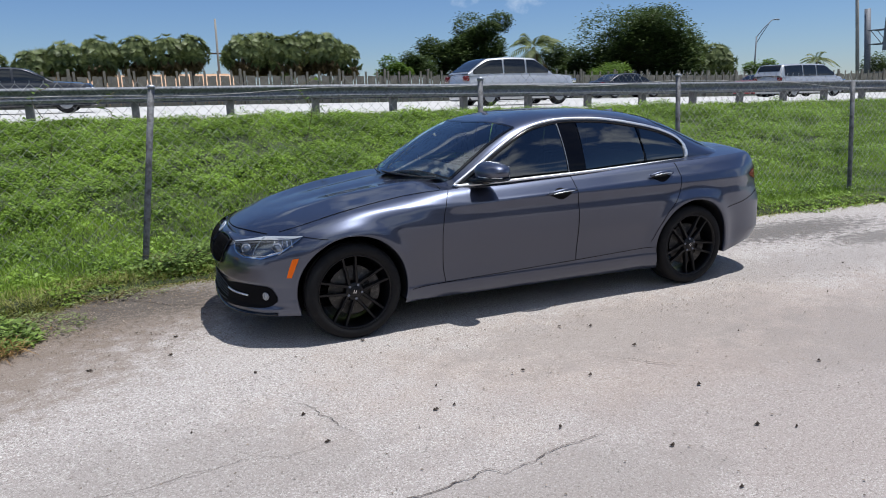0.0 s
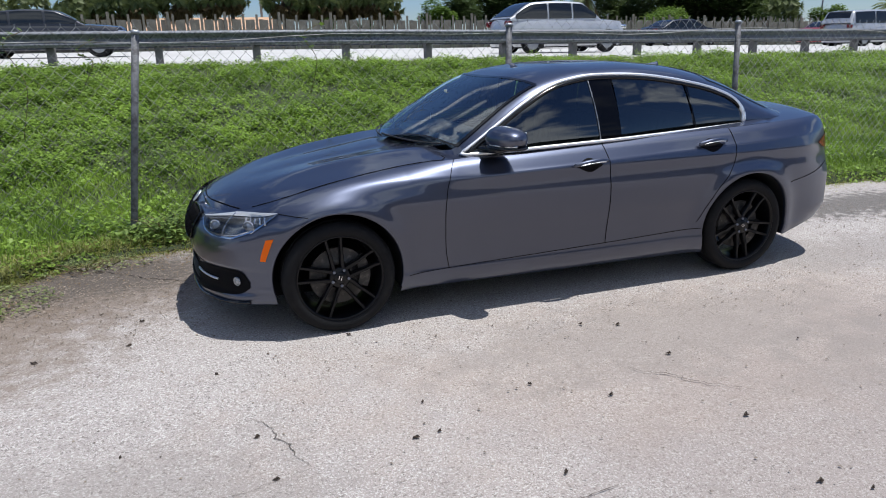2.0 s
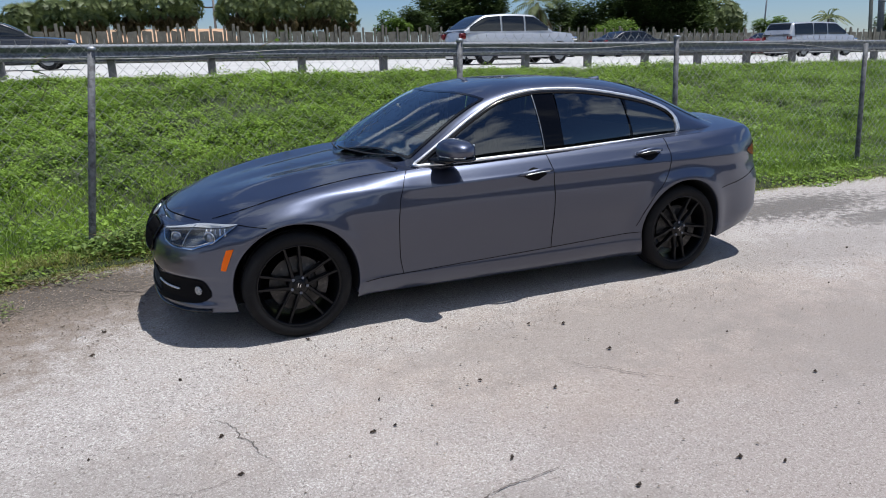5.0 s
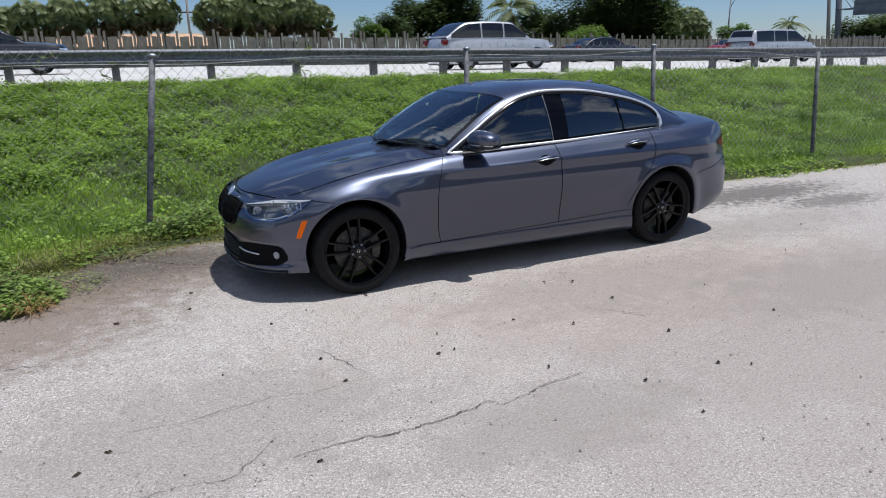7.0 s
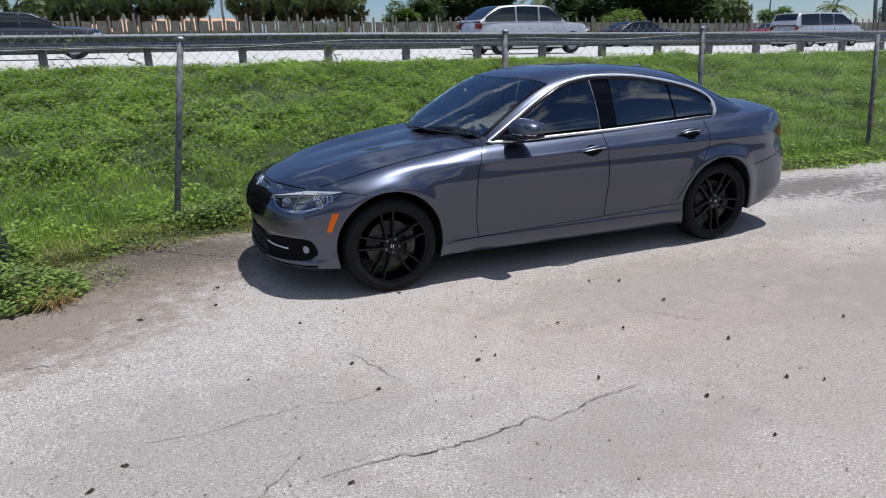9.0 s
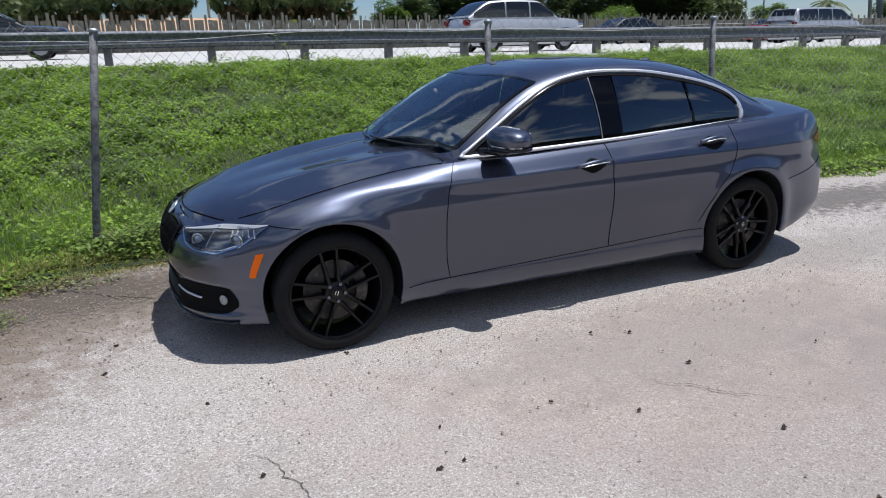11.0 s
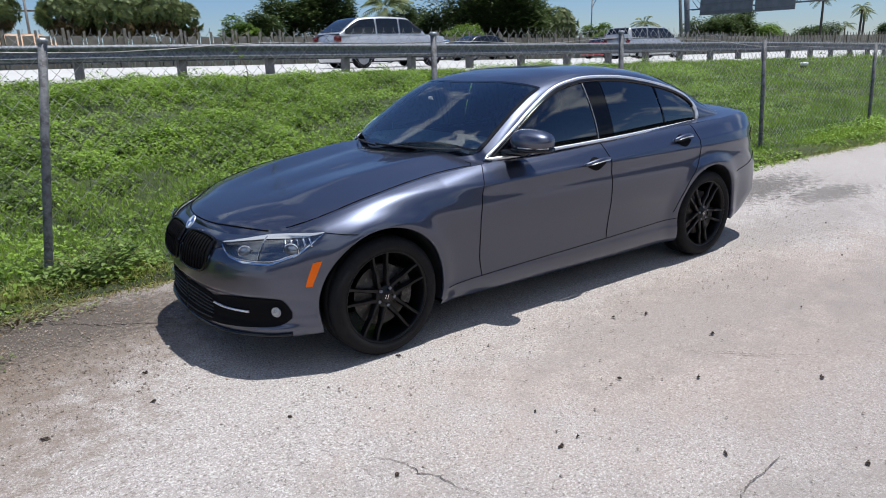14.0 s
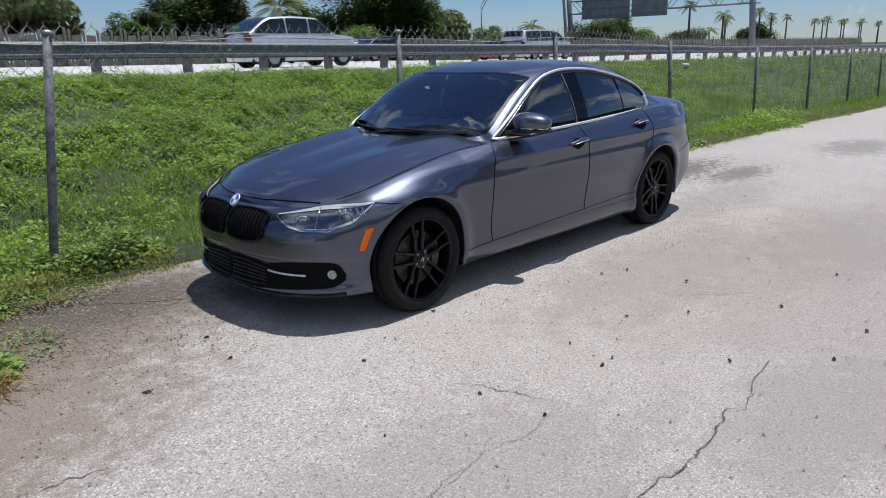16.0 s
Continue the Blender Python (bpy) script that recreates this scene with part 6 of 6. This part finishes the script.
def feather_palm(label, x, y, height, size, seed, fronds=17, dry=0, trunk=0.14):
    rng = np.random.RandomState(seed)
    ob = empty("coconut_palm", (x, y, ground_z(x)))
    tagged(ob, label, "palm tree")
    th = height - size * 0.45
    tube("trunk", through_points([(0, 0, -0.2), (0.15, 0, th * 0.5), (0.05, 0, th)], 8), np.linspace(trunk * 1.3, trunk * 0.8, 8), M["bark"], ob, "slim grey trunk")
    green, brown = [], []
    for i in range(fronds):
        a = 2 * np.pi * i / fronds + rng.uniform(-0.2, 0.2)
        rise = rng.uniform(-0.35, 1.25)
        is_dry = i < dry
        if is_dry:
            rise = -0.9
        t = np.linspace(0, 1, 18)
        L = size * rng.uniform(0.85, 1.15)
        out_, up_ = L * (t * math.cos(rise) if rise > 0 else t * 0.8), L * (math.sin(rise) * t - 0.62 * t**2)
        spine = np.stack([0.05 + out_ * math.cos(a), out_ * math.sin(a), th + up_], 1)
        side = np.array([-math.sin(a), math.cos(a), 0])
        for k in range(2, 18):
            for sg in (-1, 1):
                ll = size * 0.30 * math.sin(math.pi * (0.12 + 0.85 * t[k])) ** 0.7
                tip = spine[k] + (side * sg * 0.75 + (spine[k] - spine[k - 1]) / np.linalg.norm(spine[k] - spine[k - 1]) * 0.5 + [0, 0, -0.45]) * ll
                w = (spine[k] - spine[k - 1]) * 0.42
                mid = (spine[k] + tip) / 2
                (brown if is_dry else green).append([spine[k], mid - w, tip, mid + w])
    quads(np.array(green), M["palm"], "crown", ob, "arching green fronds")
    if brown:
        quads(np.array(brown), M["palm_dry"], "dry_fronds", ob, "hanging yellow-brown fronds")
    return ob


PALMS = [(-11.5, 46, 5.2, 1.15), (-8.9, 45, 5.3, 1.10), (-6.9, 45, 5.15, 1.10), (-5.8, 46, 5.35, 1.12), (-4.4, 45, 5.7, 1.15), (-2.8, 45, 6.1, 1.25), (-0.75, 45, 6.1, 1.2), (1.05, 45, 6.15, 1.15),
         (2.72, 45, 6.2, 1.08), (6.0, 45, 6.3, 1.3), (7.6, 46.5, 6.6, 1.35), (9.0, 45, 6.4, 1.35), (10.6, 46, 6.7, 1.4), (12.0, 45, 6.4, 1.3), (13.3, 46, 5.7, 1.15), (47.7, 45, 6.0, 1.9), (50.0, 47, 5.0, 1.5)]
for i, (x, y, top, r) in enumerate(PALMS):       # top: height of the head above the road, r: its radius
    fan_palm(x, y, top - ground_z(x) - 0.3 * 1.4 * r, 1.4 * r, 30 + i)
broad_tree("small bright tree with thin gaps in its crown", 16.4, 44, 3.6, 1.5, 1.2, 2600, 0.20, M["leaf_bright"], 1, 9)
broad_tree("slender dark leafy tree", 18.7, 45, 3.8, 1.6, 1.2, 2600, 0.20, M["leaf_dark"], 2, 9)
broad_tree("tall dark tree with an open crown", 26.3, 49, 8.0, 3.4, 2.2, 8500, 0.26, M["leaf_dark"], 3, 15)
broad_tree("tall dark tree with an open crown", 23.2, 50, 6.0, 2.6, 1.6, 6000, 0.26, M["leaf_dark"], 13, 12)
broad_tree("rounded bright green bush", 33.3, 41.5, 3.1, 2.5, 0.3, 7000, 0.20, M["leaf_bright"], 4, 14)
broad_tree("low green shrub beside the board fence", 30.6, 43, 2.0, 1.3, 0.3, 2000, 0.2, M["leaf_bright"], 14, 8)
broad_tree("broad spreading dark oak", 41.3, 47, 8.4, 5.6, 1.6, 22000, 0.28, M["leaf_dark"], 5, 26)
broad_tree("broad spreading dark oak", 46.8, 48, 6.6, 4.0, 1.2, 10000, 0.28, M["leaf_dark"], 6, 18)
broad_tree("dark tree in the tree line", 36.4, 50, 5.6, 3.2, 1.0, 6500, 0.28, M["leaf_dark"], 7, 14)
broad_tree("round green tree in the distance", 62.4, 52, 3.9, 2.8, 0.8, 4500, 0.28, M["leaf_bright"], 8, 12)
broad_tree("round green tree in the distance", 83.5, 52, 4.6, 4.0, 0.8, 6500, 0.34, M["leaf_dark"], 9, 14)
broad_tree("round dark green tree behind the gantry", 97.0, 56, 6.2, 5.2, 0.9, 8000, 0.36, M["leaf_dark"], 10, 16)
broad_tree("yellow-green tree in the distance", 108, 58, 4.6, 4.4, 0.8, 5500, 0.36, M["leaf_bright"], 11, 14)
broad_tree("green tree in the distance", 140, 66, 4.6, 5.0, 0.8, 4500, 0.4, M["leaf_dark"], 12, 12)
broad_tree("green tree in the distance", 250, 95, 8.0, 9.0, 0.8, 4500, 0.8, M["leaf_dark"], 15, 12)
feather_palm("coconut palm with yellowing lower fronds", 28.9, 45, 5.4, 2.9, 1, 30, 8, 0.17)
feather_palm("coconut palm in the distance", 74.0, 55, 4.9, 2.4, 2, 19)
feather_palm("coconut palm in the distance", 146, 63, 5.0, 2.4, 3, 13)
for i, (x, y, h) in enumerate(((130, 60, 9.5), (150, 62, 8.5), (156, 64, 7.6), (170, 62, 9.5), (227, 80, 10.5), (232, 82, 9.0), (240, 80, 10.2), (267, 80, 9.6), (281, 80, 10.6), (289, 84, 10.0), (301, 80, 10.0), (312, 84, 10.0), (324, 80, 10.2), (337, 84, 9.6), (350, 80, 9.6), (366, 84, 10.2))):
    feather_palm("tall slim royal palm in a far row", x, y, h, 2.2, 50 + i, 20, 0, 0.22)

broad_tree("low shrub under the palms", 8.2, 43, 1.9, 1.5, 0.2, 1500, 0.2, M["leaf_dark"], 22, 8)
broad_tree("low shrub under the palms", 11.4, 43, 2.1, 1.6, 0.2, 1700, 0.2, M["leaf_dark"], 23, 8)
broad_tree("dark tree beyond the tan roof", 7.4, 82, 3.6, 2.6, 0.6, 2400, 0.34, M["leaf_dark"], 21, 9)

# ---------------------------------------------------------------- building, poles, sign gantry
mast = empty("utility_pole", (7.4, 72, ground_z(8)))
tagged(mast, "slim grey utility pole with a short crossarm", "utility pole")
tube("pole", [(0, 0, -0.3), (0, 0, 4), (0.05, 0, 8.5)], [0.14, 0.12, 0.10], M["wall"], mast)
part("crossarm", box_bm((-1.1, -0.06, 5.0), (1.1, 0.06, 5.14), 0.01), M["bark"], mast, smooth=False)
house = empty("low_building", (0.2, 62, ground_z(0)))
tagged(house, "low tan building with an orange-tan roof", "building")
part("wall", box_bm((-26, 0, -0.3), (8, 9, 1.6)), M["tan"], house, "tan stucco wall", smooth=False)
roof = bmesh.new()
c = [roof.verts.new(p) for p in ((-26.6, -0.6, 1.55), (8.4, -0.6, 1.55), (8.4, 9.6, 1.55), (-26.6, 9.6, 1.55), (-23, 4.5, 2.75), (7.4, 4.5, 2.75))]
for f in ((0, 1, 5, 4), (2, 3, 4, 5), (1, 2, 5), (3, 0, 4), (3, 2, 1, 0)):
    roof.faces.new([c[i] for i in f])
M["roof"] = material("clay_shingles", (0.50, 0.34, 0.22), 0.85, spots=[(1.5, (0.42, 0.24, 0.14), 0.4, 0.65)])
part("roof", roof, M["roof"], house, "orange-tan hipped roof", smooth=False)

pole = empty("street_lamp", (64.1, 55, ground_z(64)))
tagged(pole, "slim grey highway lamp with an angled truss arm", "street lamp")
tube("pole", [(0, 0, -0.2), (0, 0, 3), (0, 0, 6.3)], [0.10, 0.085, 0.07], M["galv_dull"], pole)
arm_ob = tube("arm", [(0, 0, 6.2), (1.0, -0.15, 7.3), (1.9, -0.3, 8.05), (2.3, -0.35, 8.1)], 0.05, M["galv_dull"], pole)
tube("arm_brace", [(0, 0, 5.5), (0.75, -0.1, 6.6), (1.55, -0.25, 7.72)], 0.04, M["galv_dull"], pole)
part("lamp_head", box_bm((2.2, -0.5, 8.04), (2.85, -0.22, 8.18), 0.05), M["galv"], arm_ob)
post = empty("light_pole", (67.6, 44.7, ground_z(67)))
tagged(post, "tall thick grey concrete light pole", "light pole")
tube("pole", [(0, 0, -0.3), (-0.35, 0.45, 6), (-0.9, 1.1, 15)], [0.19, 0.17, 0.13], M["wall"], post)
part("pole_base", box_bm((-0.4, -0.4, -0.3), (0.4, 0.4, 0.25), 0.04), M["wall"], post)

gantry = empty("sign_gantry", (80, 0, ground_z(80)))
tagged(gantry, "grey steel sign gantry across the highway", "sign gantry")
for y in (28.2, 52.5):
    tube("upright", [(0, y, -0.3), (-0.22, y + 0.25, 4), (-0.5, y + 0.6, 9.4)], 0.34, M["galv_dull"], gantry, sides=14)
corner = [(-0.6, 5.3), (0.6, 5.3), (-0.6, 6.9), (0.6, 6.9)]
for a, b in corner:
    tube("chord", [(a, 28, b), (a, 40, b), (a, 52.7, b)], 0.075, M["galv_dull"], gantry, sides=6)
ys = np.linspace(28.3, 52.4, 17)
for i, (a, b) in enumerate(zip(ys, ys[1:])):
    lo, hi = (5.3, 6.9) if i % 2 else (6.9, 5.3)
    for xx in (-0.6, 0.6):
        tube("brace", [(xx, a, lo), (xx, (a + b) / 2, (lo + hi) / 2), (xx, b, hi)], 0.045, M["galv_dull"], gantry, sides=5)
sign_m = material("sign_back", (0.22, 0.23, 0.25), 0.6, 0.3, spots=[(1, (0.17, 0.18, 0.2), 0.4, 0.65)])
for y0, y1 in ((43.5, 50.5), (38.4, 43.2)):
    sign = part("sign_panel", box_bm((-0.95, y0, 4.5), (-0.85, y1, 8.2), 0.01), sign_m, gantry, "plain grey back of a road sign", smooth=False)
    for k in range(4):
        zz = 4.8 + k * 0.95
        part("sign_rib", box_bm((-1.02, y0 + 0.1, zz), (-0.955, y1 - 0.1, zz + 0.09)), M["galv_dull"], sign, smooth=False)
# control cabinet on the verge
cab = empty("roadside_cabinet", (62, 37.6, ground_z(62)))
tagged(cab, "grey roadside equipment cabinet", "cabinet")
part("cabinet_body", box_bm((-1.6, -0.6, 0), (1.6, 0.6, 1.7), 0.04), M["galv_dull"], cab, smooth=False)
part("cabinet_lid", box_bm((-1.7, -0.7, 1.7), (1.7, 0.7, 1.78), 0.02), M["galv"], cab, smooth=False)

# ---------------------------------------------------------------- vehicles on the highway
M["cabin_dark"] = material("dark_interior", (0.012, 0.012, 0.014), 0.7)


def car_paint(name, colour, metal=0.3):
    return material(name, colour, 0.35, metal, coat=0.9, spots=[(2.0, tuple(c * 0.88 for c in colour), 0.4, 0.65)])


def vehicle(name, label, category, x, y, facing, L, W, H, belt, bonnet_z, tail_z, a_base, a_top, c_top, c_base, paint, wheel_r=0.33, clearance=0.22):
    """A road vehicle, nose at -L/2. a_, c_: where the windscreen and the rear screen begin and end, as shares of the length."""
    ob = empty(name, (x, y, float(road_z(x, y))), 0 if facing < 0 else 180)
    tagged(ob, label, category, "traffic on the highway")
    X = lambda share: -L / 2 + L * share
    fw, rw = X(0.19), X(0.80)
    # lower body: a band round the plan, with wheel openings
    half = through_points([(X(0), 0), (X(0.006), W * 0.25), (X(0.035), W * 0.40), (X(0.10), W * 0.475), (X(0.25), W * 0.5), (X(0.75), W * 0.5), (X(0.92), W * 0.475), (X(0.97), W * 0.42), (X(0.995), W * 0.25), (X(1), 0)], 150)
    top = spline([(X(0), bonnet_z - 0.10), (X(0.03), bonnet_z - 0.05), (X(a_base), belt), (X(0.6), belt + 0.02), (X(0.94), tail_z), (X(1), tail_z - 0.06)])
    nv = 26
    t = np.linspace(0, 1, nv)
    zz = clearance + (top(half[:, 0]) - clearance)[:, None] * t
    inn = 0.10 * np.clip((t - 0.55) / 0.45, 0, 1) ** 2 + 0.05 * np.clip((0.2 - t) / 0.2, 0, 1)
    d = np.gradient(half, axis=0)
    d /= np.linalg.norm(d, axis=1)[:, None]
    g = np.stack([half[:, 0][:, None] + d[:, 1][:, None] * inn, np.maximum(half[:, 1][:, None] - d[:, 0][:, None] * inn, 0), zz], -1)
    hole = np.zeros(g.shape[:2], bool)
    for xw in (fw, rw):
        hole |= (np.hypot(g[..., 0] - xw, g[..., 2] - wheel_r) < wheel_r + 0.05) & (g[..., 1] > W * 0.35)
    keep = ~(hole[:-1, :-1] | hole[1:, 1:] | hole[1:, :-1] | hole[:-1, 1:])
    for s in (-1, 1):
        sheet("body_side", g * [1, s, 1], paint, ob, keep=keep, flip=s > 0)
    # bonnet, deck
    w = np.linspace(-1, 1, 15)
    rim = g[:, -1]
    deck = np.stack([np.repeat(rim[:, 0][:, None], 15, 1), rim[:, 1][:, None] * w, rim[:, 2][:, None] + 0.05 * (1 - w**2)[None] * np.clip(rim[:, 1] / W * 3, 0, 1)[:, None]], -1)
    sheet("upper_body", deck, paint, ob)
    # cabin
    xs = np.linspace(X(a_base), X(c_base), 60)
    roof = spline([(X(a_base), belt + 0.02), (X(a_base + (a_top - a_base) * 0.5), belt + (H - belt) * 0.56), (X(a_top), H - 0.035), (X((a_top + c_top) / 2), H), (X(c_top), H - 0.045), (X(c_base), tail_z + 0.02)])
    sh = []
    for xx in xs:
        h = float(roof(xx)) - belt
        wb, wt = W * 0.455, W * 0.455 - 0.20 * max(h, 0) - 0.0
        row = [(-wb, 0), (-(wb + wt) / 2 - 0.01, 0.5 * h), (-wt, 0.90 * h), (-wt * 0.85, 0.985 * h), (0, h), (wt * 0.85, 0.985 * h), (wt, 0.90 * h), ((wb + wt) / 2 + 0.01, 0.5 * h), (wb, 0)]
        sh.append([(xx, a, belt - 0.01 + b) for a, b in through_points(row, 33)])
    sheet("roof", np.array(sh), paint, ob)
    # glass: side windows, screens
    for s in (-1, 1):
        cuts = [(a_base + 0.045, 0.47), (0.485, 0.665), (0.68, c_base - 0.05 if c_base < 0.97 else 0.93)]
        for a, b in cuts:
            gg = []
            for xx in np.linspace(X(a), X(b), 24):
                h = float(roof(xx)) - belt
                hi = max(h * 0.86, 0.03)
                r = []
                for u in np.linspace(0, 1, 8):
                    q = 0.05 + (hi - 0.05) * u if hi > 0.06 else 0.05
                    f = q / max(h, 0.05)
                    r.append((xx, s * (W * 0.455 - 0.20 * max(h, 0) * min(f / 0.9, 1) + 0.012 + 0.024 * math.sin(math.pi * min(f, 1))), belt + q))
                gg.append(r)
            sheet("side_window", np.array(gg), M["pane_dark"], ob, "dark side glass", flip=s > 0)
    for nm, a, b in (("windscreen", a_base + 0.02, a_top - 0.01), ("rear_screen", c_top + 0.012, c_base - 0.02)):
        gg = []
        for xx in np.linspace(X(a), X(b), 16):
            h = float(roof(xx)) - belt
            wt = W * 0.455 - 0.20 * h
            gg.append([(xx, q * wt * 0.86, belt - 0.01 + h * (1 - 0.03 * q * q) + 0.018) for q in np.linspace(-1, 1, 13)])
        sheet(nm, np.array(gg), M["pane_dark"], ob, "dark screen glass")
    # lamps, bumper strip, wheels
    for s in (-1, 1):
        part("headlamp", box_bm((X(0.012), s * W * 0.36 - 0.13, bonnet_z - 0.26), (X(0.07), s * W * 0.36 + 0.13, bonnet_z - 0.13), 0.04, 3), M["lamp_silver"], ob)
        part("tail_lamp", box_bm((X(0.955), s * W * 0.40 - 0.10, tail_z - 0.24), (X(0.998), s * W * 0.40 + 0.08, tail_z - 0.06), 0.03, 3), M["red_lens"], ob, "red tail lamp")
        for xw in (fw, rw):
            v_, f_ = lathe([(0.02, -0.10), (wheel_r * 0.62, -0.11), (wheel_r * 0.68, -0.10), (wheel_r * 0.70, -0.115), (wheel_r * 0.95, -0.11), (wheel_r, -0.08), (wheel_r, 0.09), (wheel_r * 0.6, 0.10)], 28)
            tyre = pymesh("wheel", v_, f_, M["rubber"], ob, "black tyre")
            tyre.matrix_basis = pose(xw, s * (W * 0.5 - 0.12), wheel_r, 0, 0, 0 if s < 0 else 180)
            v_, f_ = lathe([(0.03, -0.118), (wheel_r * 0.30, -0.112), (wheel_r * 0.60, -0.118), (wheel_r * 0.64, -0.108)], 12)
            pymesh("hubcap", v_, f_, M["galv"], tyre, "silver alloy rim")
    part("underside", box_bm((X(0.04), -W * 0.44, clearance - 0.04), (X(0.96), W * 0.44, clearance + 0.25), 0.03), M["cabin_dark"], ob, smooth=False)
    return ob


M["pane_dark"] = material("dark_vehicle_glass", (0.012, 0.014, 0.016), 0.04, spec=0.6)
white, silver = car_paint("white_paint", (0.72, 0.73, 0.74), 0.0), car_paint("silver_paint", (0.50, 0.51, 0.53), 0.5)
dark, red = car_paint("dark_blue_paint", (0.018, 0.020, 0.028), 0.3), car_paint("red_paint", (0.30, 0.02, 0.03), 0.2)
vehicle("sport_utility_car", "white sport utility car driving on the highway", "car", 16.8, 27, 1, 4.7, 1.85, 1.66, 1.05, 1.02, 1.10, 0.24, 0.40, 0.80, 0.99, white)
vehicle("minivan", "silver minivan with dark windows on the highway", "minivan", 32.1, 22.4, 1, 5.1, 1.95, 1.75, 1.05, 1.02, 1.12, 0.17, 0.36, 0.93, 0.995, silver)
vehicle("saloon_car", "dark blue saloon car on the highway", "car", 26.0, 29.5, 1, 4.7, 1.82, 1.45, 0.95, 0.92, 1.0, 0.25, 0.43, 0.70, 0.87, dark)
vehicle("saloon_car", "black saloon car on the highway", "car", -4.6, 21, 1, 4.8, 1.82, 1.45, 0.95, 0.92, 1.0, 0.25, 0.43, 0.70, 0.87, dark)
vehicle("saloon_car", "dark red saloon car on the highway", "car", 36.5, 28.5, 1, 4.6, 1.80, 1.43, 0.94, 0.92, 1.0, 0.25, 0.43, 0.70, 0.87, red)
vehicle("crossover_car", "pale silver crossover car in the near lane", "car", 11.2, 17, 1, 4.5, 1.85, 1.63, 1.02, 1.0, 1.08, 0.24, 0.41, 0.78, 0.97, silver)
